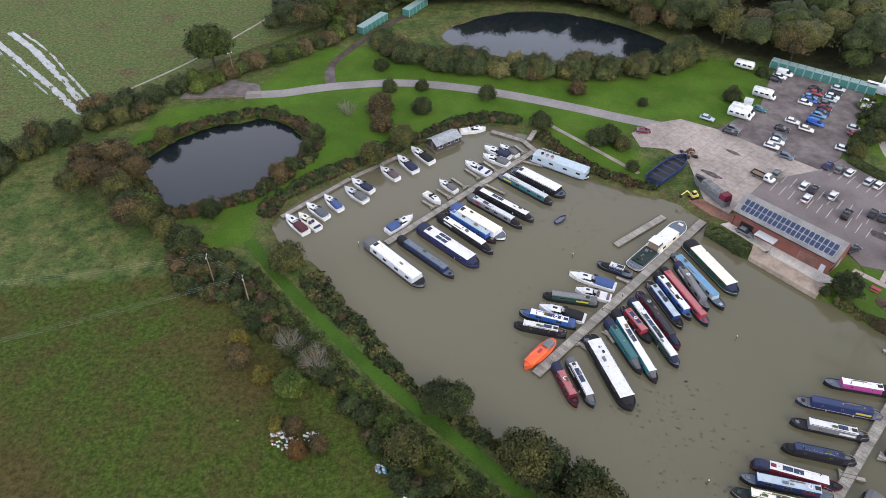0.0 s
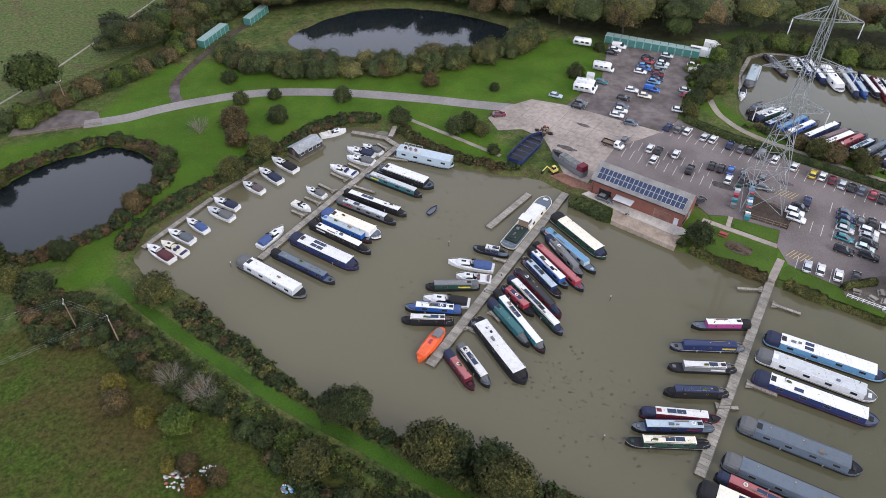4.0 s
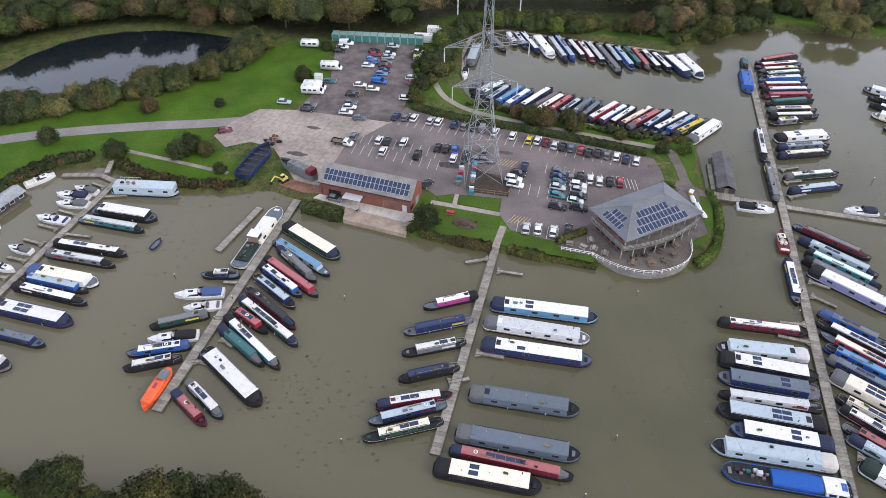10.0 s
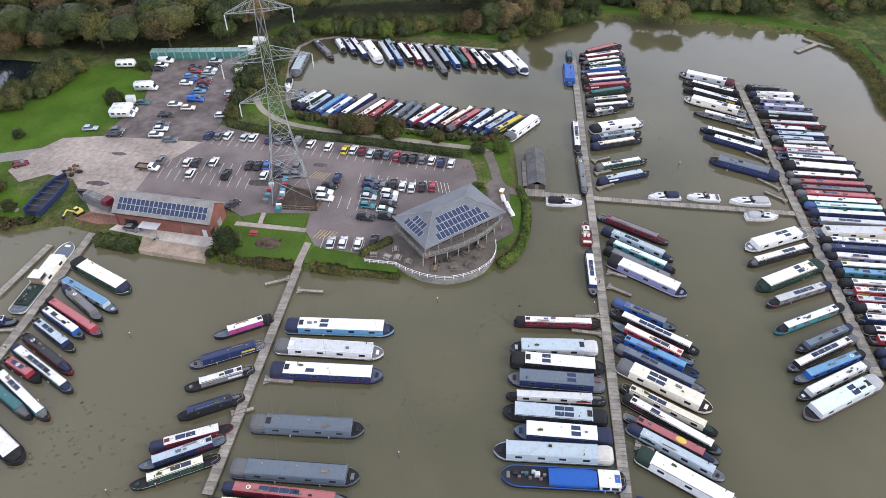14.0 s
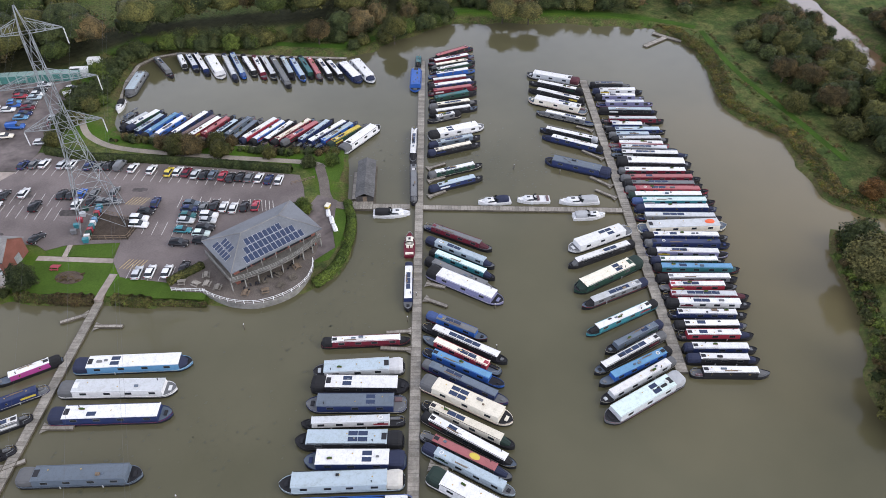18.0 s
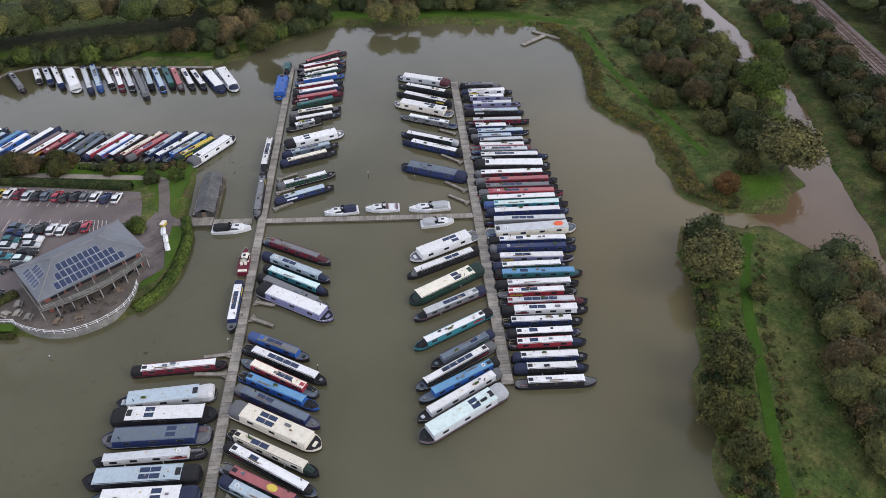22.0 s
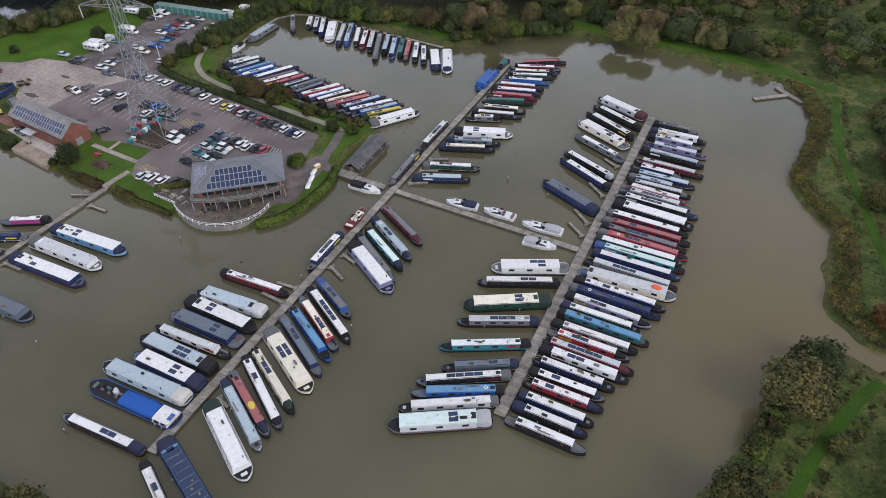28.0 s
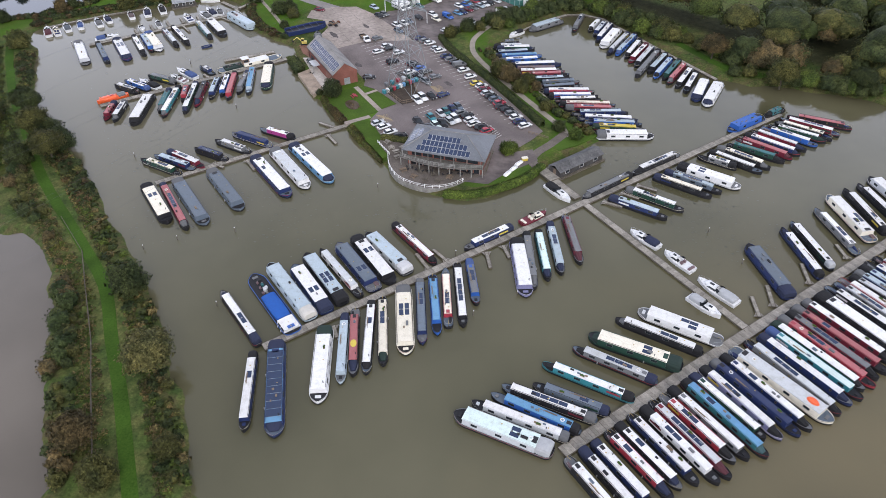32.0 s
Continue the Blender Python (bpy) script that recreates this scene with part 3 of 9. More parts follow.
for k in range(-6, 7):
    for turn in (42, -48):
        c = Vector((75, 156)) + Vector((math.cos(radians(turn + 90)), math.sin(radians(turn + 90)))) * k * 5.2
        w = Vector((math.cos(radians(turn)), math.sin(radians(turn))))
        run = [c + w * (q * 0.5) for q in range(-60, 61)]
        ok = inside(np.array([p.x for p in run]), np.array([p.y for p in run]), YARD)
        spans = [q for q in range(121) if ok[q]]
        if len(spans) > 4:
            a, b = run[spans[0]], run[spans[-1]]
            bar(joints, (a.x, a.y, LAND + 0.055), (b.x, b.y, LAND + 0.055), 0.07)
tagged(link("trim_joints", joints, paint(0.16, 0.14, 0.12, 0.9, 0.3)), "dark joints between concrete slabs", "joints", kind="structure")
slab("pavement_apron", [(67.4, 127.6), (75.5, 116.6), (83.0, 107.5), (87.2, 107.2), (86.2, 109.6), (69.6, 128.2)], 0.6, LAND + 0.07, surface("pale_apron", (0.42, 0.385, 0.34), (0.56, 0.52, 0.47), 1.5, 0.3, 0.85, 0, 0.1, 0.3), "pale concrete apron along the brick building", "pavement")
slab("ground_earth", [(62, 137), (66, 131), (70, 128), (73.5, 130.5), (70.5, 131.8), (66.2, 137.5)], 0.6, LAND + 0.03, surface("red_earth", (0.17, 0.085, 0.06), (0.27, 0.15, 0.11), 2.0, 0.4, 0.95), "bare reddish earth beside the building", "ground")
CAR_PARK = [(84.2, 145), (100.8, 150.2), (108.5, 155), (154.5, 97.5), (152, 92), (147, 84), (119, 84), (110.5, 83.5), (103.5, 92.5), (104.6, 98.7), (108.6, 103.6), (102.2, 108.8), (101.0, 109.6), (98.9, 111.4), (94.7, 112.8), (94, 116), (76, 137)]
slab("pavement_car_park", CAR_PARK, 0.3, LAND + 0.06, MAT_ASPHALT, "mauve-grey tarmac car park with white bay lines", "pavement")
UPPER = [(79, 169.8), (100.9, 149.9), (108, 155), (128, 184), (131.5, 192), (108.3, 206), (96, 183)]
slab("pavement_upper_car_park", UPPER, 0.3, LAND + 0.055, MAT_DARK_ASPHALT, "dark patchy old tarmac of the upper car park", "pavement")
slab("path_tongue", ribbon(rounded([(126, 171), (122.5, 160), (122, 152), (125.5, 142), (137, 127), (152, 109.5), (160, 100), (161, 96)], 4, False), 1.9), 0.6, LAND + 0.05, MAT_GRAVEL, "narrow gravel footpath between hedge and basin", "path")
slab("path_lawn", ribbon([(27.5, 176.5), (40, 162.5), (52, 148.5)], 1.3), 0.6, LAND + 0.04, MAT_GRAVEL, "narrow worn footpath across the lawn", "path")
slab("path_cafe", ribbon(rounded([(161, 98), (157.5, 91), (154.5, 86), (153.5, 82), (155.5, 78.5)], 3, False), 2.6), 0.6, LAND + 0.056, MAT_PAVING, "paved path from the cafe to the pontoon", "path")
slab("pavement_cafe_side", [(142.6, 73.0), (147.6, 73.6), (152.6, 79.2), (155.2, 82.0), (153.0, 87.2), (147.2, 84.2), (142.6, 84.4)], 0.6, LAND + 0.062, MAT_DARK_ASPHALT, "grey tarmac path round the cafe", "pavement")
slab("path_garden", ribbon([(92.4, 111.4), (104.7, 98.6)], 1.5), 0.6, LAND + 0.05, MAT_CONCRETE, "concrete footpath across a small lawn", "path")
slab("path_bins", ribbon([(96.9, 107.4), (99.7, 110.8)], 1.1), 0.6, LAND + 0.064, MAT_CONCRETE, "short concrete path to the bins", "path")
slab("path_jetty", ribbon([(102.9, 94.4), (97.0, 89.0)], 1.7), 0.6, LAND + 0.066, MAT_CONCRETE, "concrete path from the car park to the pontoon", "path")
slab("pavement_cafe_corner", [(137.8, 67.7), (144.1, 67.9), (147.5, 73.5), (142.55, 72.95), (142.55, 71.9)], 0.6, LAND + 0.06, MAT_DARK_ASPHALT, "grey paved corner beside the terrace", "pavement")
slab("pavement_quay", [(70.4, 116.0), (81.0, 103.5), (84.2, 106.8), (75.9, 116.8), (73.0, 120.4)], -0.5, LAND + 0.03, surface("quay_paving", (0.30, 0.235, 0.18), (0.40, 0.325, 0.26), 2.0, 0.3, 0.85, 0, 0.1, 0.3), "paved stone quay in front of the brick building", "pavement")
for name, line, width in (("lawn_dam_walk", [(-46, 122), (-37.5, 110.5), (-27, 98), (-12, 81.5), (4, 66.5), (28.5, 43.5), (53, 24.5), (69.5, 11), (80.5, -2.5), (90, -13.8), (99, -25.5), (120, -53)], 2.6), ("lawn_east_walk", [(310, 73), (292, 50), (278, 24), (266, 2)], 1.9), ("lawn_north_walk", [(311, 76), (305, 91), (296, 106), (283, 121.5), (268, 136), (255, 147.5), (240, 149.5), (219, 148.5), (208, 152), (193, 168)], 3.0), ("lawn_south_walk", [(243, -21), (236, -23), (220, -31), (204, -41.5), (187, -52.5), (165, -70)], 2.2)):
    slab(name, ribbon(rounded(line, 4, False), width), 0.5, LAND + 0.05, surface("mown_walk", (0.032, 0.076, 0.008), (0.056, 0.110, 0.014), 2.5, 0.12, 0.95, 0, 0.4, 0.35), "mown bright green grass walk along the bank", "grass")

# garden lawns by the buildings
MAT_LAWN = surface("lawn_turf", (0.044, 0.086, 0.011), (0.072, 0.122, 0.019), 3.0, 0.15, 0.95, 0, 0.3, 0.25)
for k, edge in enumerate(([(85.4, 104.6), (85.0, 102.8), (88.4, 99.2), (93.2, 94.0), (96.9, 90.2), (100.6, 93.0), (104.3, 97.8), (96.0, 106.4), (91.6, 110.4), (87.6, 107.2)], [(94.6, 112.6), (94.6, 110.2), (97.0, 108.0), (98.9, 111.2)], [(98.2, 107.0), (104.8, 100.0), (108.4, 103.6), (102.1, 108.7), (100.6, 109.6)], [(100.7, 91.6), (98.8, 88.9), (103.9, 83.2), (108.4, 79.0), (113.6, 73.6), (115.2, 74.8), (109.9, 80.6), (110.3, 83.4), (103.4, 92.2)], [(138.2, 66.3), (140.6, 65.6), (146.8, 69.0), (151.6, 73.6), (154.6, 77.6), (152, 79.5), (147.6, 73.6), (144.4, 68.0), (138.0, 67.5)], [(158, 92), (160, 88), (165, 92.5), (170, 98.8), (163, 107), (159, 103), (163, 98)])):
    slab("lawn_%d" % (k + 1), edge, 0.5, LAND + 0.045, MAT_LAWN, "short mown green lawn", "lawn")

# damp and repaired spots in the tarmac
MAT_PATCH = surface("damp_tarmac", (0.065, 0.058, 0.055), (0.12, 0.105, 0.10), 1.2, 0.3, 0.75)
for k, (px, py, pr, pl) in enumerate(((104.5, 122.5, 1.3, 3.4), (98.5, 137.5, 1.0, 2.6), (112.0, 113.0, 0.8, 2.4), (121.0, 120.0, 0.9, 2.0), (88.0, 126.5, 0.9, 2.2), (131.0, 100.5, 0.8, 1.8), (71.0, 148.0, 1.0, 3.0), (80.0, 158.0, 0.8, 2.4))):
    rng_p = random.Random(k)
    edge = [(px + (pl * math.cos(q * math.tau / 14) * 0.72 - pr * math.sin(q * math.tau / 14) * 0.7) * rng_p.uniform(0.8, 1.15), py + (-pl * math.cos(q * math.tau / 14) * 0.7 - pr * math.sin(q * math.tau / 14) * 0.72) * rng_p.uniform(0.8, 1.15)) for q in range(14)]
    slab("pavement_patch_%d" % (k + 1), edge[::-1], 0.9, LAND + (0.064 if k < 6 else 0.084), MAT_PATCH, "dark damp patch in the worn paving", "patch")

# bay lines
MAT_LINE = paint(0.62, 0.60, 0.56, 0.7, 0.35)
bays = bmesh.new()
hedge_way = Vector((0.662, -0.75))
bay_way = Vector((0.75, 0.662))
for k in range(29):
    a = Vector((100.2, 149.2)) + hedge_way * 2.45 * k
    bays_m = Matrix.Translation((a.x, a.y, LAND + 0.066)) @ Matrix.Rotation(math.atan2(bay_way.y, bay_way.x), 4, "Z")
    box(bays, 0, 4.8, -0.06, 0.06, -0.002, 0.004, 0, bays_m)
for row0, n in (((86.5, 146.0), 11), ((84.0, 140.8), 11)):
    for k in range(n):
        a = Vector(row0) + hedge_way * 2.45 * k
        box(bays, 0, 4.8, -0.06, 0.06, -0.002, 0.004, 0, Matrix.Translation((a.x, a.y, LAND + 0.066)) @ Matrix.Rotation(radians(48), 4, "Z"))
for row0, n, turn in (((104.2, 91.0), 6, 46), ((113.5, 103.2), 5, 46), ((124.5, 106.8), 9, 46)):
    for k in range(n):
        a = Vector(row0) + hedge_way * 2.45 * k
        box(bays, 0, 4.8, -0.06, 0.06, -0.002, 0.004, 0, Matrix.Translation((a.x, a.y, LAND + 0.066)) @ Matrix.Rotation(radians(turn), 4, "Z"))
for k in range(7):
    a = Vector((137.2, 93.2)) + hedge_way * 0.95 * k
    box(bays, 0, 4.6, -0.07, 0.07, -0.002, 0.004, 0, Matrix.Translation((a.x, a.y, LAND + 0.066)) @ Matrix.Rotation(radians(60), 4, "Z"))
hatch = bmesh.new()
for row0, n, pitch in (((104.6, 95.2), 6, 0.8), ((115.6, 116.8), 6, 0.8)):
    for k in range(n):
        a = Vector(row0) + hedge_way * pitch * k
        box(hatch, 0, 3.4, -0.09, 0.09, -0.002, 0.004, 0, Matrix.Translation((a.x, a.y, LAND + 0.066)) @ Matrix.Rotation(radians(22), 4, "Z"))
tagged(link("trim_yellow_hatching", hatch, paint(0.50, 0.38, 0.17, 0.7, 0.35)), "worn yellow hatched no-parking markings", "markings", kind="structure")
tagged(link("trim_bay_lines", bays, MAT_LINE), "worn white painted parking bay lines", "markings", kind="structure")

# ---- pontoons ----
panel_mesh = {}


def panel(length, width):
    key = (round(length, 2), round(width, 2))
    if key not in panel_mesh:
        bm = bmesh.new()
        n = max(3, int(length / 0.6))
        for k in range(n):
            a, b = -length / 2 + length * k / n, -length / 2 + length * (k + 1) / n - 0.05
            box(bm, a, b, -width / 2, width / 2, 0.42, 0.47)
        me = bpy.data.meshes.new("deck_panel")
        bm.to_mesh(me)
        bm.free()
        me.materials.append(MAT_DECK)
        panel_mesh[key] = me
    return panel_mesh[key]


def pontoon(a, b, width, label="weathered grey timber mooring pontoon", lift=0.0):
    a, b = Vector(a), Vector(b)
    d = b - a
    mid = (a + b) / 2
    ob = thing("pontoon", mid.x, mid.y, lift, math.degrees(math.atan2(d.y, d.x)), label, "pontoon", kind="structure")
    L = d.length
    bm = bmesh.new()
    box(bm, -L / 2 + 0.02, L / 2 - 0.02, -width / 2 + 0.12, width / 2 - 0.12, -0.25, 0.415)
    part("float", bm, MAT_DECK_SIDE, ob)
    for side in (-1, 1):
        bm = bmesh.new()
        box(bm, -L / 2, L / 2, side * (width / 2 - 0.05) - 0.06, side * (width / 2 - 0.05) + 0.06, 0.2, 0.49)
        part("edge_beam", bm, MAT_DECK_SIDE, ob)
    n = max(1, round(L / 2.4))
    me = panel(L / n - 0.03, width - 0.24)
    for k in range(n):
        shared("deck_panel", me, ob, pose(-L / 2 + L * (k + 0.5) / n, 0, random.uniform(-0.008, 0.008)))
    if width < 1.0:
        # the finger widens where it meets the main walkway
        root = min((p for p in (a, b)), key=lambda p: min(seg_gap(p, q) for q in MAIN_WALKS))
        s = -1 if root == a else 1
        bm = bmesh.new()
        prism(bm, [(s * L / 2, -1.15), (s * L / 2, 1.15), (s * (L / 2 - 1.3), 0.4), (s * (L / 2 - 1.3), -0.4)][::s], 0.30, 0.435)
        part("gusset", bm, MAT_DECK, ob)
    return ob


def seg_gap(p, line):
    a, b = Vector(line[0]), Vector(line[1])
    k = min(1.0, max(0.0, (p - a).dot(b - a) / (b - a).length_squared))
    return (a + (b - a) * k - p).length


MAIN_WALKS = [((-13.5, 121.8), (25.4, 160.2)), ((18.1, 83.1), (64.0, 129.8)), ((58.2, 49.5), (98.0, 90.0)), ((111.0, 3.2), (222.4, 125.0)), ((169.6, 66.0), (205.6, 30.6)), ((251.0, 79.7), (171.9, -6.9)), ((-40, 131.6), (-12, 157.8))]
pontoon((-13.5, 121.8), (25.4, 160.2), 1.9)
pontoon((26, 160), (23.2, 164.8), 1.7)
pontoon((23.6, 165), (14, 170.5), 1.7)
pontoon((24.4, 165), (27.8, 172.5), 1.6, "timber gangway to the bank", 0.5)
pontoon((18.1, 83.1), (64.0, 129.8), 2.2)
pontoon((58.2, 49.5), (98.0, 90.0), 2.0)
pontoon((111.0, 3.2), (222.4, 125.0), 2.1)
pontoon((153.6, 81.8), (160.8, 74.8), 3.2, "wide weathered timber bridge from the bank", 0.3)
pontoon((160.8, 74.8), (167.4, 68.3), 2.2)
pontoon((159.2, 80.4), (166.8, 89.2), 1.3, "narrow timber walkway beside the boathouse")
pontoon((169.6, 66.0), (205.6, 30.6), 1.9)
pontoon((251.0, 79.7), (171.9, -6.9), 2.4)
pontoon((-40, 131.6), (-24.5, 147.5), 1.5)
pontoon((-24.2, 147.8), (-12, 157.8), 1.5)
FINGER = "narrow timber finger pontoon beside a berth"
pontoon((20.6, 156.0), (27.0, 152.9), 0.9, FINGER)
pontoon((10.7, 145.2), (16.2, 140.7), 0.9, FINGER)
pontoon((20.3, 163.0), (22.8, 159.3), 0.9, FINGER)
pontoon((11.1, 155.2), (14.8, 150.8), 0.9, FINGER)
pontoon((6.0, 151.8), (9.8, 147.5), 0.9, FINGER)
pontoon((2.4, 147.6), (6.1, 143.5), 0.9, FINGER)
pontoon((-1.6, 142.8), (2.1, 139.1), 0.9, FINGER)
pontoon((-5.2, 138.0), (-2.2, 135.2), 0.9, FINGER)
pontoon((38.9, 110.1), (42.0, 108.1), 0.9, FINGER)
pontoon((33.9, 100.6), (36.7, 98.8), 0.9, FINGER)
pontoon((26.9, 91.4), (30.2, 89.5), 0.9, FINGER)
pontoon((29.1, 90.4), (30.3, 86.1), 0.9, FINGER)
pontoon((33.7, 94.4), (34.9, 91.1), 0.9, FINGER)
pontoon((88.8, 88.9), (94.2, 87.2), 0.9, FINGER)
pontoon((93.6, 83.0), (97.9, 79.0), 0.9, FINGER)
pontoon((76.7, 65.3), (80.9, 61.4), 0.9, FINGER)
pontoon((72.2, 60.5), (68.2, 61.7), 0.9, FINGER)
pontoon((136.6, 40.3), (140.8, 37.0), 0.9, FINGER)
pontoon((133.1, 38.0), (137.4, 33.4), 0.9, FINGER)
pontoon((152.2, 45.5), (154.4, 41.5), 0.9, FINGER)
pontoon((148.8, 42.3), (150.8, 37.1), 0.9, FINGER)
pontoon((181.7, 77.6), (186.9, 76.1), 0.9, FINGER)
pontoon((177.9, 73.2), (182.5, 71.4), 0.9, FINGER)
pontoon((173.6, 68.3), (178.6, 67.0), 0.9, FINGER)
pontoon((122.6, 12.0), (124.5, 9.1), 0.9, FINGER)
pontoon((227.7, 63.7), (229.3, 58.9), 0.9, FINGER)
pontoon((218.9, 54.7), (219.8, 48.0), 0.9, FINGER)
pontoon((210.6, 45.5), (211.3, 38.9), 0.9, FINGER)
pontoon((207.1, 41.0), (208.1, 35.1), 0.9, FINGER)
pontoon((286.4, 80.4), (298.1, 79.4), 1.9, FINGER)
pontoon((298.1, 79.4), (299.2, 73.9), 1.9, FINGER)
pontoon((298.1, 79.6), (297.6, 84.6), 1.9, FINGER)
pontoon((40.8, 120.9), (54.7, 131.5), 1.9, FINGER)
pontoon((135.0, 164.6), (140.6, 175.7), 1.5, "timber quay walkway along the basin edge")
pontoon((140.6, 175.7), (151.7, 187.3), 1.5, "timber quay walkway along the basin edge")
pontoon((151.7, 187.3), (158.1, 188.8), 1.5, "timber quay walkway along the basin edge")
pontoon((158.1, 188.8), (165.3, 186.4), 1.5, "timber quay walkway along the basin edge")
pontoon((165.3, 186.4), (185.9, 163.9), 1.5, "timber quay walkway along the basin edge")
pontoon((185.9, 163.9), (205.0, 143.9), 1.5, "timber quay walkway along the basin edge")
pontoon((128.6, 150.7), (131.7, 144.0), 1.5, "timber quay walkway along the basin edge")
pontoon((131.7, 144.0), (135.9, 137.4), 1.5, "timber quay walkway along the basin edge")
pontoon((135.9, 137.4), (151.0, 121.1), 1.5, "timber quay walkway along the basin edge")
pontoon((151.0, 121.1), (157.7, 111.7), 1.5, "timber quay walkway along the basin edge")
pontoon((157.7, 111.7), (169.5, 97.9), 1.5, "timber quay walkway along the basin edge")

# ---- boats ----
TONES = {
    "w": ("white", (0.70, 0.70, 0.69)), "g": ("pale grey", (0.50, 0.52, 0.53)), "G": ("dark grey", (0.15, 0.155, 0.16)), "k": ("black", (0.020, 0.020, 0.023)),
    "n": ("navy", (0.020, 0.032, 0.095)), "b": ("blue", (0.025, 0.10, 0.36)), "B": ("mid-blue", (0.11, 0.26, 0.42)), "l": ("pale grey-blue", (0.38, 0.455, 0.50)),
    "t": ("teal", (0.035, 0.20, 0.235)), "T": ("dark teal", (0.035, 0.13, 0.14)), "E": ("dark green", (0.020, 0.055, 0.040)), "r": ("red", (0.32, 0.032, 0.050)),
    "R": ("faded red", (0.36, 0.115, 0.120)), "m": ("maroon", (0.14, 0.018, 0.032)), "M": ("mauve-brown", (0.15, 0.10, 0.105)), "c": ("cream", (0.73, 0.68, 0.56)),
    "y": ("yellow", (0.58, 0.45, 0.06)), "p": ("magenta", (0.34, 0.05, 0.21)), "o": ("orange", (0.74, 0.115, 0.03)), "s": ("slate grey", (0.110, 0.138, 0.172)),
    "u": ("violet-grey", (0.20, 0.20, 0.33)), "W": ("pale mint", (0.62, 0.74, 0.71)),
}


def canvas(c):
    """Weathered cloth is duller and darker than paint."""
    r, g, b = TONES[c][1]
    grey = (r + g + b) / 3
    return paint(*(0.75 * (0.6 * v + 0.4 * grey) for v in (r, g, b)), 0.85)


def tone(c, gloss=0.4):
    return paint(*TONES[c][1], gloss)


def roof_paint(c):
    """Roof paint with rain streaks, lichen and grime; each boat's is a little different."""
    key = "roof_" + c
    if key in MATS:
        return MATS[key]
    r, g, b_ = TONES[c][1]
    m, nt, b, geo = begin(key, 0.55)
    grime = noise_node(nt, 0.9, 6.0, geo, 0.75)
    col = ramp_colors(nt, grime, (r * 0.80 + 0.005, g * 0.79 + 0.005, b_ * 0.75 + 0.004), (r, g, b_), 0.32, 0.52)
    spots = ramp_colors(nt, noise_node(nt, 5.0, 4.0, geo, 0.7), (0.72, 0.71, 0.68), (1.0, 1.0, 1.0), 0.30, 0.46)
    col = mix_node(nt, 1.0, col, spots, "MULTIPLY")
    own = nt.nodes.new("ShaderNodeObjectInfo").outputs["Random"]
    col = mix_node(nt, 1.0, col, ramp_colors(nt, own, (0.88, 0.87, 0.85), (1.10, 1.10, 1.10), 0.0, 1.0), "MULTIPLY")
    nt.links.new(col, b.inputs["Base Color"])
    MATS[key] = m
    return m


def hull_ring(stations, z, flare):
    left = [(x, w * flare, z(x)) for x, w in stations]
    return left + [(x, -w * flare, z(x)) for x, w in reversed(stations)]


def hull_mesh(stations, top, low=-0.25, flare=0.94, deck_drop=0.12, boot=0.0):
    """A hull between the water and its gunwale, with the deck set in below the rim."""
    bm = bmesh.new()
    rings = []
    band = [(lambda x: boot, flare + (1 - flare) * 0.55)] if boot else []
    for zf, k in [(lambda x: low, flare)] + band + [(top, 1.0), (top, 0.94), (lambda x: top(x) - deck_drop, 0.93)]:
        rings.append([bm.verts.new(v) for v in hull_ring(stations, zf, k)])
    n = len(rings[0])
    for lo, hi in zip(rings, rings[1:]):
        for k in range(n):
            f = bm.faces.new((lo[k], hi[k], hi[(k + 1) % n], lo[(k + 1) % n]))
            f.material_index = 2 if boot and lo is rings[0] else 0
    m = n // 2
    deck_ring = rings[-1]
    for k in range(m - 1):
        f = bm.faces.new((deck_ring[k], deck_ring[n - 1 - k], deck_ring[n - 2 - k], deck_ring[k + 1]))
        f.material_index = 1
    bmesh.ops.recalc_face_normals(bm, faces=bm.faces)
    return bm


def small_mesh(name, build, mat):
    bm = bmesh.new()
    build(bm)
    me = bpy.data.meshes.new(name)
    bm.to_mesh(me)
    bm.free()
    for m in mat if isinstance(mat, (list, tuple)) else [mat]:
        me.materials.append(m)
    return me


def solar_build(bm):
    grid = [[bm.verts.new((-0.8 + 0.4 * i, -0.45 + 0.45 * j, 0.04)) for j in range(3)] for i in range(5)]
    cells = [bm.faces.new((grid[i][j], grid[i + 1][j], grid[i + 1][j + 1], grid[i][j + 1])) for i in range(4) for j in range(2)]
    inset = bmesh.ops.inset_individual(bm, faces=cells, thickness=0.025)
    for f in bm.faces:
        f.material_index = 1
    for f in cells:
        f.material_index = 0
    rim = [e for e in bm.edges if e.is_boundary]
    low = bmesh.ops.extrude_edge_only(bm, edges=rim)
    for v in low["geom"]:
        if isinstance(v, bmesh.types.BMVert):
            v.co.z = 0.0


def vent_build(bm):
    rod(bm, (0, 0, 0), (0, 0, 0.10), 0.06, 0.06, 8)
    rod(bm, (0, 0, 0.10), (0, 0, 0.15), 0.14, 0.05, 8)


def window_build(bm):
    box(bm, -0.62, 0.62, -0.03, 0.012, -0.28, 0.28, 1)
    box(bm, -0.57, 0.57, -0.02, 0.02, -0.23, 0.23, 0)


def porthole_build(bm):
    rod(bm, (0, -0.02, 0), (0, 0.015, 0), 0.22, 0.22, 10, 1)
    rod(bm, (0, -0.02, 0), (0, 0.025, 0), 0.16, 0.16, 10, 0)


def chimney_build(bm):
    rod(bm, (0, 0, 0), (0, 0, 0.45), 0.08, 0.07, 8)
    rod(bm, (0, 0, 0.45), (0, 0, 0.5), 0.12, 0.10, 8)


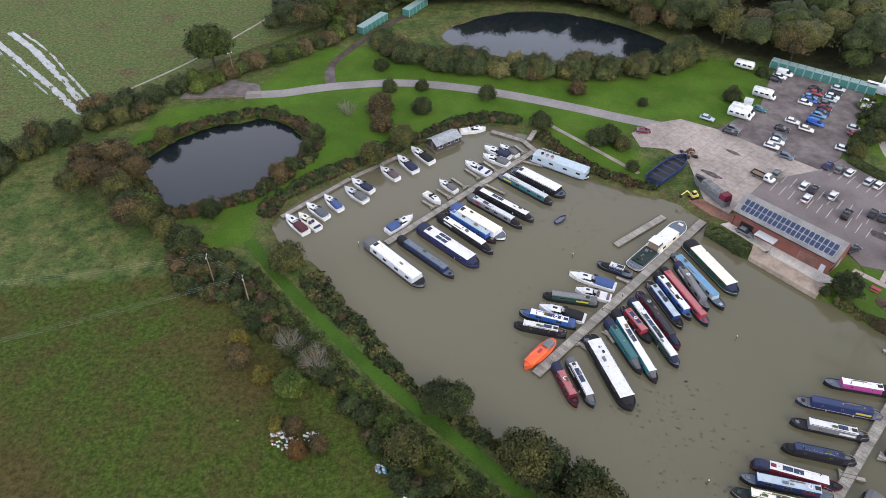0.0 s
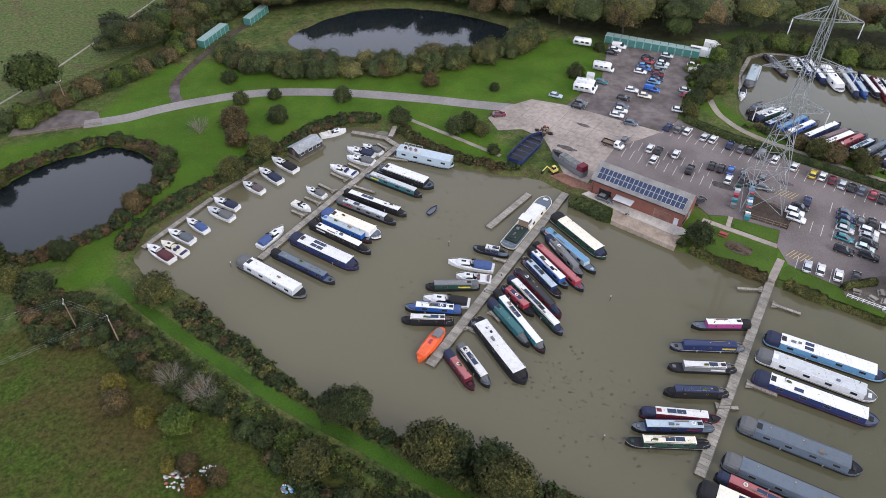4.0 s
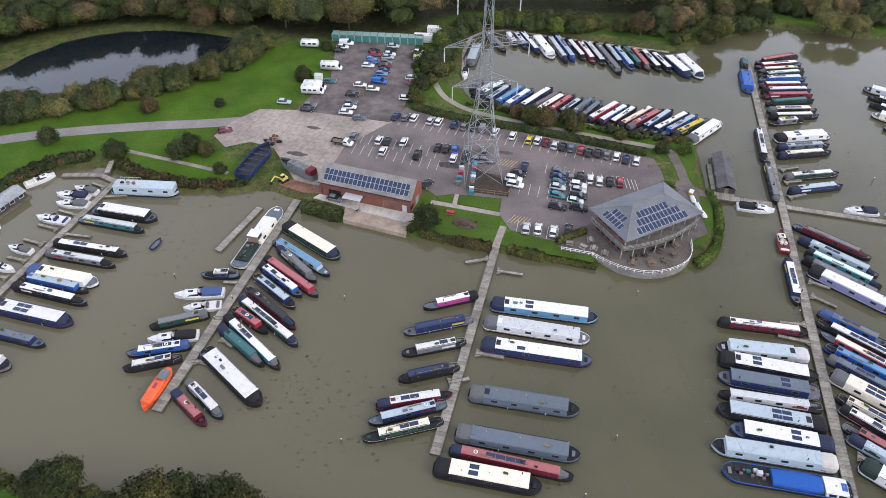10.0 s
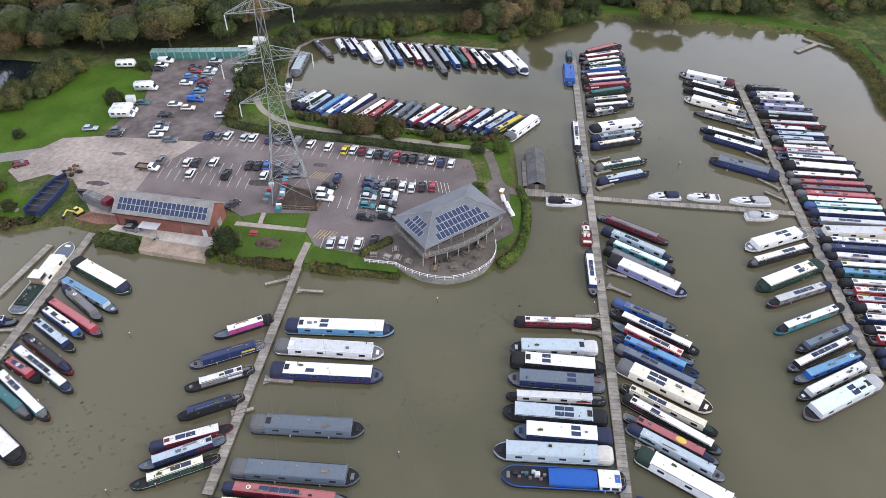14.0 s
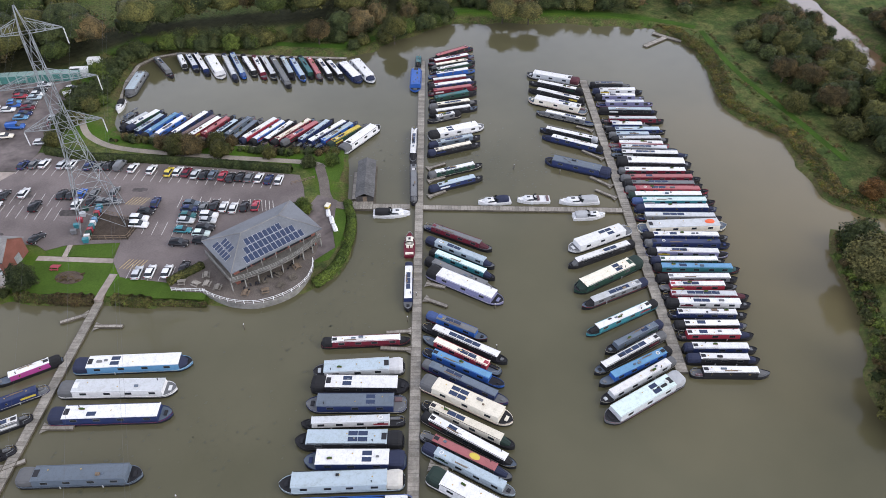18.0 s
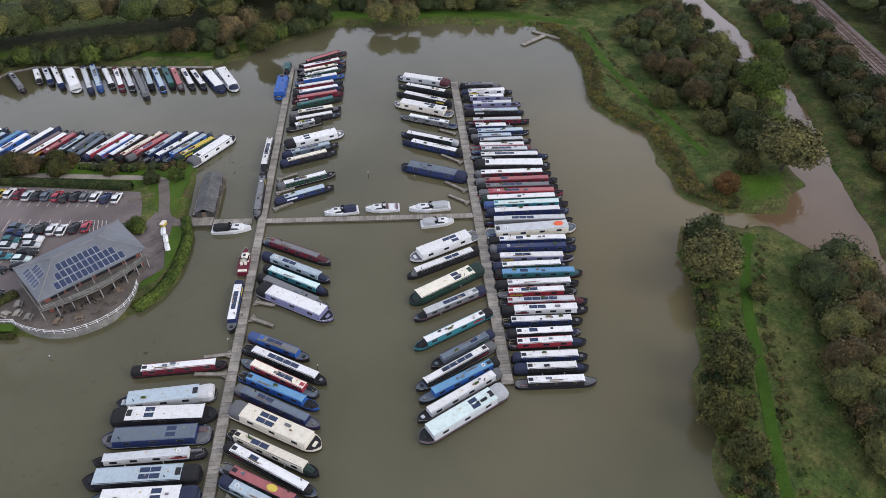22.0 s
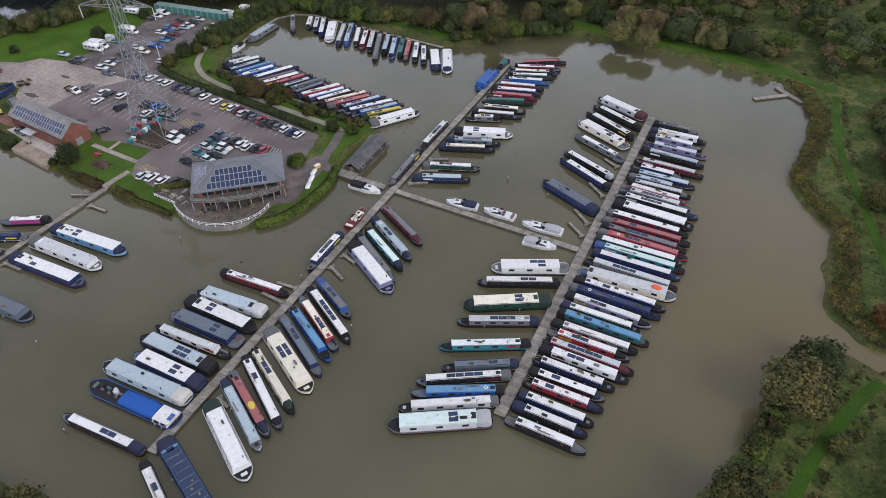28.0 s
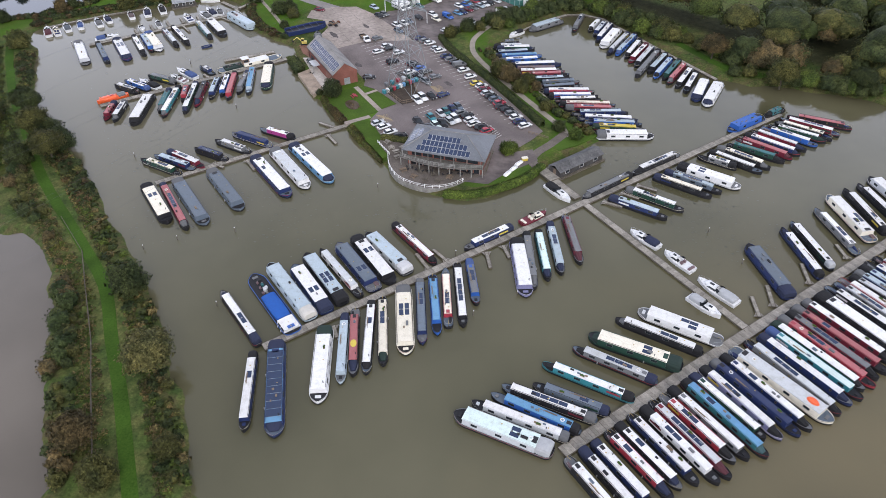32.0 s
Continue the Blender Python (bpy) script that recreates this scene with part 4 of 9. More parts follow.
def ring_build(bm):
    n, m = 14, 6
    vs = [[bm.verts.new(((0.32 + 0.08 * math.cos(b * math.tau / m)) * math.cos(a * math.tau / n), (0.32 + 0.08 * math.cos(b * math.tau / m)) * math.sin(a * math.tau / n), 0.08 + 0.08 * math.sin(b * math.tau / m))) for b in range(m)] for a in range(n)]
    for a in range(n):
        for b in range(m):
            bm.faces.new((vs[a][b], vs[(a + 1) % n][b], vs[(a + 1) % n][(b + 1) % m], vs[a][(b + 1) % m]))


def planter_build(bm):
    box(bm, -0.45, 0.45, -0.16, 0.16, 0, 0.2, 0)
    blob = bmesh.ops.create_icosphere(bm, subdivisions=2, radius=1.0, matrix=Matrix.Translation((0, 0, 0.2)) @ Matrix.Diagonal((0.5, 0.2, 0.2, 1)))
    for v in blob["verts"]:
        v.co += Vector((random.uniform(-0.07, 0.07), random.uniform(-0.06, 0.06), random.uniform(-0.04, 0.08)))
        for f in v.link_faces:
            f.material_index = 1


MAT_FRAME = paint(0.55, 0.55, 0.54, 0.35)
MAT_BRASS = surface("brass", (0.45, 0.32, 0.10), (0.6, 0.45, 0.16), 8.0, 1.0, 0.35, 0.9)
MAT_LEAF_DARK = surface("potted_leaves", (0.03, 0.07, 0.015), (0.07, 0.12, 0.03), 8.0, 2.0, 0.7)
ME_SOLAR = small_mesh("solar_panel", solar_build, [MAT_SOLAR, MAT_FRAME])
ME_VENT = small_mesh("vent", vent_build, MAT_BRASS)
ME_WINDOW = small_mesh("window", window_build, [MAT_GLASS, paint(0.16, 0.155, 0.15, 0.4)])
ME_PORT = small_mesh("porthole", porthole_build, [MAT_GLASS, MAT_BRASS])
ME_CHIMNEY = small_mesh("chimney", chimney_build, MAT_BLACK)
ME_RING = small_mesh("life_ring", ring_build, paint(0.75, 0.74, 0.72, 0.5))
ME_PLANTER = small_mesh("planter", planter_build, [MAT_WOOD, MAT_LEAF_DARK])
ME_FENDER = small_mesh("fender", lambda bm: (rod(bm, (0, 0, 0.0), (0, 0, 0.10), 0.07, 0.11, 7), rod(bm, (0, 0, 0.10), (0, 0, 0.50), 0.11, 0.11, 7), rod(bm, (0, 0, 0.50), (0, 0, 0.60), 0.11, 0.05, 7)), paint(0.42, 0.42, 0.43, 0.6))
ME_TILLER = small_mesh("tiller", lambda bm: (bar(bm, (0, 0, 0.6), (0, 0, 1.35), 0.06), bar(bm, (0, 0, 1.35), (0.9, 0, 1.45), 0.05)), MAT_BRASS)


def canopy_build(bm, x0, x1, w, z0, z1):
    """A canvas cover over hoops: upright sides, rounded top, sloping ends."""
    steps = 7
    rings = []
    for x, k, zk in ((x0, 0.86, 0.82), (x0 + 0.25 * (x1 - x0), 0.97, 1.0), (x0 + 0.6 * (x1 - x0), 0.97, 0.98), (x1, 0.9, 0.9)):
        ring = []
        for s in range(steps + 1):
            a = math.pi * s / steps
            y = math.copysign(abs(math.cos(a)) ** 0.55, math.cos(a)) * w * k
            z = z0 + (z1 - z0) * zk * math.sin(a) ** 0.55
            ring.append(bm.verts.new((x, y, z)))
        rings.append(ring)
    for lo, hi in zip(rings, rings[1:]):
        for s in range(steps):
            bm.faces.new((lo[s], lo[s + 1], hi[s + 1], hi[s]))
    bm.faces.new(rings[0])
    bm.faces.new(rings[-1][::-1])
    bmesh.ops.recalc_face_normals(bm, faces=bm.faces)


def cratch_build(bm, x0, x1, w, z0, z1):
    """A tent-shaped cover over the fore deck."""
    a = [bm.verts.new(v) for v in ((x0, -w, z0), (x0, w, z0), (x0, w * 0.8, z1 * 0.8), (x0, 0, z1), (x0, -w * 0.8, z1 * 0.8))]
    b = [bm.verts.new(v) for v in ((x1, -w * 0.55, z0), (x1, w * 0.55, z0), (x1, w * 0.4, z0 + 0.35), (x1, 0, z0 + 0.55), (x1, -w * 0.4, z0 + 0.35))]
    for k in range(5):
        bm.faces.new((a[k], a[(k + 1) % 5], b[(k + 1) % 5], b[k]))
    bm.faces.new(a)
    bm.faces.new(b[::-1])
    bmesh.ops.recalc_face_normals(bm, faces=bm.faces)


def roof_build(bm, x0, x1, w, z, camber=0.07, thick=0.06):
    sect = [(-w, z), (-w * 0.5, z + camber * 0.8), (0, z + camber), (w * 0.5, z + camber * 0.8), (w, z)]
    top = [[bm.verts.new((x, y, zz + thick)) for y, zz in sect] for x in (x0, x1)]
    low = [[bm.verts.new((x, y, zz)) for y, zz in ((-w, z), (w, z))] for x in (x0, x1)]
    for k in range(4):
        bm.faces.new((top[0][k], top[1][k], top[1][k + 1], top[0][k + 1]))
    for e in (0, 1):
        bm.faces.new((low[e][0], low[e][1], *top[e][::-1]))
    bm.faces.new((low[0][0], top[0][0], top[1][0], low[1][0]))
    bm.faces.new((low[0][1], low[1][1], top[1][4], top[0][4]))
    bmesh.ops.recalc_face_normals(bm, faces=bm.faces)


def cabin_build(bm, x0, x1, wb, wt, z0, z1, rake=0.12):
    pts = [(x0, -wb, z0), (x1, -wb, z0), (x1, wb, z0), (x0, wb, z0), (x0 + rake, -wt, z1), (x1 - rake, -wt, z1), (x1 - rake, wt, z1), (x0 + rake, wt, z1)]
    v = [bm.verts.new(p) for p in pts]
    for q in ((0, 1, 5, 4), (1, 2, 6, 5), (2, 3, 7, 6), (3, 0, 4, 7), (4, 5, 6, 7)):
        bm.faces.new([v[i] for i in q])
    bmesh.ops.recalc_face_normals(bm, faces=bm.faces)


def describe(kind, side, roof, flags):
    kinds = {"nb": "narrowboat", "wb": "widebeam boat", "hb": "houseboat", "bg": "old river barge", "wk": "workboat"}
    s = "%s %s with %s roof" % (TONES[side][0], kinds[kind], TONES[roof][0])
    covers = [f[3] for f in flags if f[0] == "c"]
    if covers:
        s += " and %s canvas cover" % TONES[covers[0]][0].split()[-1]
    elif any(f[0] == "s" for f in flags):
        s += " and solar panels"
    return s if len(s.split()) > 10 else s + ", moored"


def canal_boat(kind, x, y, turn, L, side, roof, flags):
    rng = random.Random(round(x * 10) * 7919 + round(y * 10))
    wide = kind != "nb"
    W2 = {"nb": 1.05, "wb": 1.85, "hb": 2.1, "bg": 2.1, "wk": 2.05}[kind]
    tall = {"nb": 1.84, "wb": 1.98, "hb": 2.5, "bg": 1.55, "wk": 1.2}[kind]
    name = {"nb": "narrowboat", "wb": "widebeam_boat", "hb": "houseboat", "bg": "river_barge", "wk": "workboat"}[kind]
    ob = thing(name, x, y, 0, turn, describe(kind, side, roof, flags), {"nb": "narrowboat", "bg": "barge"}.get(kind, "boat"), "moored boats")
    h = L / 2
    bow = 2.3 if not wide else 2.8
    st = [(-h, W2 * 0.42), (-h + 0.35, W2 * 0.8), (-h + 0.9, W2 * 0.97), (-h + 1.6, W2), (h - bow, W2), (h - bow * 0.66, W2 * 0.93), (h - bow * 0.36, W2 * 0.72), (h - bow * 0.14, W2 * 0.42), (h - 0.06, W2 * 0.14), (h, W2 * 0.05)]

    def sheer(px):
        return 0.72 + 0.42 * max(0.0, (px - (h - bow - 1)) / (bow + 1)) ** 2 + 0.12 * max(0.0, (-h + 2 - px) / 2) ** 2

    hull_tone = "k" if kind == "nb" and (side in "kGMsTEwgc" or rng.random() < 0.7) else "G" if side == "g" else side
    deck = tone("k" if kind == "wk" else rng.choice("kkkGs"), 0.7)
    part("hull", hull_mesh(st, sheer, boot=0.40), [tone(hull_tone, 0.35), deck, MAT_BLACK], ob)
    bm = bmesh.new()
    ring = hull_ring(st, lambda px: sheer(px) - 0.14, 1.012)
    ring2 = hull_ring(st, lambda px: sheer(px) - 0.07, 1.012)
    lo, hi = [bm.verts.new(v) for v in ring], [bm.verts.new(v) for v in ring2]
    for k in range(len(lo)):
        bm.faces.new((lo[k], hi[k], hi[(k + 1) % len(lo)], lo[(k + 1) % len(lo)]))
    part("rubbing_strake", bm, tone(rng.choice("kkkkkkrc"), 0.5), ob)
    aft = {"nb": rng.choice((1.9, 2.3, 2.8)), "wb": 2.4, "hb": 1.0, "bg": 8.6, "wk": 1.0}[kind]
    fore = {"nb": rng.choice((2.0, 2.5, 3.0)), "wb": 2.2, "hb": 0.7, "bg": 5.0, "wk": L - 4.6}[kind]
    cA = next((f[3] for f in flags if f[:2] == "cA"), "")
    cB = next((f[3] for f in flags if f[:2] == "cB"), "")
    if kind == "nb" and not cA and rng.random() < 0.5:
        cA = rng.choice(("k", "k", "n", "G", side if side in "nEmTs" else "k"))
    if kind == "nb" and not cB and rng.random() < 0.45:
        cB = rng.choice(("k", "n", "G", side if side in "nEmTsb" else "k"))
    if cA and kind == "wb":
        aft = 3.0
    x0, x1 = -h + aft, h - fore
    wb_, wt = W2 * 0.91, W2 * (0.755 if kind == "nb" else 0.80)
    bm = bmesh.new()
    cabin_build(bm, x0, x1, wb_, wt, 0.6, tall)
    cab = part("cabin", bm, tone("w" if kind == "wk" else side, 0.35), ob)
    if kind == "nb" and rng.random() < 0.45 and L > 11:
        bm = bmesh.new()
        s = (wb_ - wt) / (tall - 0.6)
        for sg in (-1, 1):
            box(bm, x0 + 0.25, x0 + 2.9, sg * (wb_ - 0.35 * s) - 0.012, sg * (wb_ - 0.35 * s) + 0.012, 0.95, 1.4)
        part("side_panel", bm, tone(rng.choice("rmyEnw"), 0.35), cab)
    bm = bmesh.new()
    roof_build(bm, x0 - 0.05, x1 + 0.05, wt + 0.025, tall - 0.01, 0.06 if kind == "nb" else 0.10)
    part("roof", bm, roof_paint(roof), ob)
    if rng.random() < 0.42:
        for px in (x0 + (x1 - x0) * 0.3, x0 + (x1 - x0) * 0.75):
            shared("fender", ME_FENDER, ob, pose(px, rng.choice((-1, 1)) * (W2 + 0.10), 0.30))
    # windows along both sides
    n = max(2, int((x1 - x0) / (3.0 if kind == "nb" else 3.6)))
    port = kind == "nb" and rng.random() < 0.3
    lean = math.degrees(math.atan2(wb_ - wt, tall - 0.6))
    zw = 0.6 + (tall - 0.6) * 0.58
    yw = wb_ + (wt - wb_) * 0.58
    for k in range(n):
        px = x0 + (x1 - x0) * (k + 0.5) / n + rng.uniform(-0.25, 0.25)
        for sg in (-1, 1):
            m = Matrix.Translation((px, sg * yw, zw)) @ Matrix.Rotation(radians(0 if sg > 0 else 180), 4, "Z") @ Matrix.Rotation(radians(lean), 4, "X")
            shared("porthole" if port else "window", ME_PORT if port else ME_WINDOW, cab, m)
    for sg in (-1, 1):
        bm = bmesh.new()
        box(bm, x0 + 0.2, x1 - 0.2, sg * (wt - 0.06) - 0.03, sg * (wt - 0.06) + 0.03, tall + 0.02, tall + 0.13)
        part("handrail", bm, tone(rng.choice((side, side, roof, roof, "k")), 0.4), cab)
    # things of the roof
    zr = tall + (0.125 if kind == "nb" else 0.16)
    panels = next((int(f[1:]) for f in flags if f[0] == "s" and f[1:].isdigit()), 0)
    if not panels and kind == "nb" and rng.random() < 0.3:
        panels = rng.choice((1, 2, 2, 3))
    if panels:
        rows = 2 if wide and panels <= 8 else 1
        for k in range(panels if panels <= 8 else panels // 2):
            px = x0 + (1.4 if panels > 8 else (x1 - x0) * 0.3) + (k // rows) * 1.75
            py = 0 if rows == 1 else (-0.6, 0.6)[k % 2] * (1.25 if panels > 8 else 1.0)
            if px < x1 - 1:
                shared("solar_panel", ME_SOLAR, ob, pose(px, py, zr - (0.01 if rows == 1 else 0.03)) @ Matrix.Diagonal((1.04, 3.1 if panels > 8 else 1.0, 1.0, 1.0)))
    spots = [x0 + (x1 - x0) * f for f in (0.15, 0.5, 0.85)]
    for px in spots[: 2 if wide or rng.random() < 0.5 else 1]:
        shared("vent", ME_VENT, ob, pose(px, rng.choice((0.0, 0.25, -0.25)) * (2 if wide else 1), zr - 0.02))
    if rng.random() < 0.6:
        shared("chimney", ME_CHIMNEY, ob, pose(rng.choice((x1 - 1.3, x0 + 2.5)), wt * 0.62, zr - 0.05))
    if rng.random() < 0.3:
        shared("life_ring", ME_RING, ob, pose(rng.uniform(x0 + 1, x0 + 3), 0, zr - 0.02))
    if rng.random() < 0.28:
        shared("planter", ME_PLANTER, ob, pose(rng.uniform(x0 + 2, x1 - 2), wt * 0.3, zr - 0.02, 0, 0, rng.uniform(-6, 6)))
    if kind == "nb" and rng.random() < 0.35:
        bm = bmesh.new()
        a = rng.uniform(x0 + 2, x0 + 4)
        bar(bm, (a, -wt * 0.4, zr + 0.03), (a + rng.uniform(2.5, 4), -wt * 0.35, zr + 0.03), 0.06)
        bar(bm, (a, -wt * 0.55, zr + 0.02), (a + 2.4, -wt * 0.55, zr + 0.02), 0.12)
        part("boat_pole", bm, MAT_WOOD, ob)
    if kind in ("nb", "wb") and rng.random() < 0.5:
        # bags, boxes and rolled sheets left on the roof
        a = rng.uniform(x0 + 1.5, max(x0 + 1.6, x1 - 4))
        for k in range(rng.choice((1, 1, 2, 3))):
            s, py = rng.uniform(0.25, 0.5), rng.uniform(-0.4, 0.4) * wt
            bm = boxed(a, a + s * rng.uniform(1.0, 2.8), py - s * 0.5, py + s * 0.5, zr - 0.06, zr + s * rng.uniform(0.3, 0.7))
            bmesh.ops.bevel(bm, geom=bm.edges[:], offset=0.03, segments=1, affect="EDGES")
            part("roof_box", bm, rng.choice((tone("k", 0.8), tone("G", 0.8), MAT_WOOD, tone("s", 0.8))), ob)
            a += rng.uniform(0.9, 1.6)
    if kind in ("nb", "wb") and not cA:
        bm = bmesh.new()
        box(bm, -h + 0.9, x0 - 0.1, -W2 * 0.7, -W2 * 0.25, 0.58, 0.95)
        part("stern_locker", bm, tone(rng.choice("kGMkn"), 0.7), ob)
    bm = bmesh.new()
    box(bm, x0 + 0.05, x0 + 0.95, -wt * 0.45, wt * 0.45, zr - 0.08, zr + 0.03)
    part("hatch", bm, tone(rng.choice((roof, side, "k")), 0.5), ob)
    if cA:
        bm = bmesh.new()
        canopy_build(bm, -h + 0.35, x0 + 0.05, W2 * 0.92, 0.66, tall + (0.28 if wide else 0.2))
        part("stern_canopy", bm, canvas(cA), ob, "%s canvas cover over the stern" % TONES[cA][0])
    elif kind != "hb":
        shared("tiller", ME_TILLER, ob, pose(-h + 0.25, 0, 0.1))
        bm = bmesh.new()
        f, g_ = -h + 1.5, -h + 0.35
        tube(bm, [(f, -W2 * 0.88, 0.75), (f, -W2 * 0.88, 1.33), (g_, -W2 * 0.55, 1.35), (g_, W2 * 0.55, 1.35), (f, W2 * 0.88, 1.33), (f, W2 * 0.88, 0.75)], 0.03)
        part("stern_rail", bm, MAT_STEEL, ob)
    if cB:
        bm = bmesh.new()
        cratch_build(bm, x1 - 0.05, h - 0.9, W2 * 0.86, 0.68, tall + 0.02)
        part("bow_cover", bm, canvas(cB), ob, "%s canvas cover over the bow" % TONES[cB][0])
    else:
        bm = bmesh.new()
        box(bm, h - 1.5, h - 0.9, -W2 * 0.3, W2 * 0.3, 0.6, 0.98)
        part("bow_locker", bm, tone(rng.choice((side, "k", "G")), 0.6), ob)
    if "y" in flags:
        bm = bmesh.new()
        rod(bm, (x0 + (x1 - x0) * 0.66, 0, zr - 0.03), (x0 + (x1 - x0) * 0.66, 0, zr + 0.012), 0.62, 0.62, 16)
        bmesh.ops.scale(bm, vec=(1.6, 1, 1), verts=bm.verts, space=Matrix.Translation((-(x0 + (x1 - x0) * 0.66), 0, 0)))
        part("roof_badge", bm, tone("y", 0.6), ob, "yellow painted oval on the roof")
    if "o" in flags:
        bm = bmesh.new()
        rod(bm, (x1 - 2.2, 0, zr - 0.03), (x1 - 2.2, 0, zr + 0.35), 0.72, 0.55, 14)
        bmesh.ops.scale(bm, vec=(1.7, 1, 1), verts=bm.verts, space=Matrix.Translation((-(x1 - 2.2), 0, 0)))
        part("life_raft", bm, tone("o", 0.6), ob, "orange life raft on the roof")
    if kind == "bg":
        bm = bmesh.new()
        box(bm, -h + 2.2, x0 - 0.3, -W2 * 0.72, W2 * 0.72, 0.58, 1.15)
        part("hold_cover", bm, canvas("E"), ob, "faded green sheet over the hold")
        bm = bmesh.new()
        cabin_build(bm, x0 - 0.2, x0 + 2.2, W2 * 0.62, W2 * 0.55, 1.1, 2.9)
        house = part("wheelhouse", bm, MAT_WOOD, ob, "varnished timber wheelhouse")
        part("window", boxed(x0 + 0.3, x0 + 1.7, -W2 * 0.62, W2 * 0.62, 1.9, 2.5), MAT_GLASS, house)
        part("wheelhouse_roof", boxed(x0 - 0.3, x0 + 2.3, -W2 * 0.66, W2 * 0.66, 2.9, 2.98), tone("w", 0.6), house)
        for k in range(7):
            s_ = rng.uniform(0.3, 0.7)
            px, py = -h + 2.6 + k * 0.75, rng.uniform(-0.8, 0.8)
            bm = boxed(px, px + s_, py, py + s_, 1.15, 1.15 + s_ * 0.7)
            bmesh.ops.bevel(bm, geom=bm.edges[:], offset=0.04, segments=1, affect="EDGES")
            part("deck_box", bm, tone(rng.choice("gGMEkw"), 0.7), ob)
    if kind == "wk":
        bm = bmesh.new()
        canopy_build(bm, x1 + 0.3, x1 + 8.5, W2 * 0.86, 0.6, 1.5)
        part("tarpaulin", bm, tone("b", 0.75), ob, "blue tarpaulin over the hold")
        for k in range(9):
            bm = bmesh.new()
            s = rng.uniform(0.4, 0.9)
            px, py = x1 + 9.2 + k * 0.62, rng.uniform(-0.9, 0.9)
            box(bm, px - s / 2, px + s / 2, py - s * 0.4, py + s * 0.4, 0.58, 0.58 + s * rng.uniform(0.6, 1.1))
            bmesh.ops.bevel(bm, geom=bm.edges[:], offset=0.04, segments=1, affect="EDGES")
            part("crate", bm, tone(rng.choice("gGMMkT"), 0.6), ob)
    if kind == "hb":
        bm = bmesh.new()
        box(bm, x0 + 1.2, x0 + 6.5, -1.35, 1.35, tall + 0.1, tall + 0.16)
        for k in range(6):
            for sg in (-1, 1):
                rod(bm, (x0 + 1.2 + k * 1.06, sg * 1.35, tall + 0.1), (x0 + 1.2 + k * 1.06, sg * 1.35, tall + 1.0), 0.03, 0.03, 5)
        for sg in (-1, 1):
            bar(bm, (x0 + 1.2, sg * 1.35, tall + 1.0), (x0 + 6.5, sg * 1.35, tall + 1.0), 0.07)
        part("roof_terrace", bm, tone("g", 0.6), ob)
        for k in range(3):
            bm = bmesh.new()
            box(bm, x0 + 1.8 + k * 1.5, x0 + 2.5 + k * 1.5, -0.6, 0.1, tall + 0.16, tall + 0.8)
            bmesh.ops.bevel(bm, geom=bm.edges[:], offset=0.06, segments=1, affect="EDGES")
            part("deck_seat", bm, tone("kGM"[k], 0.8), ob)
    return ob


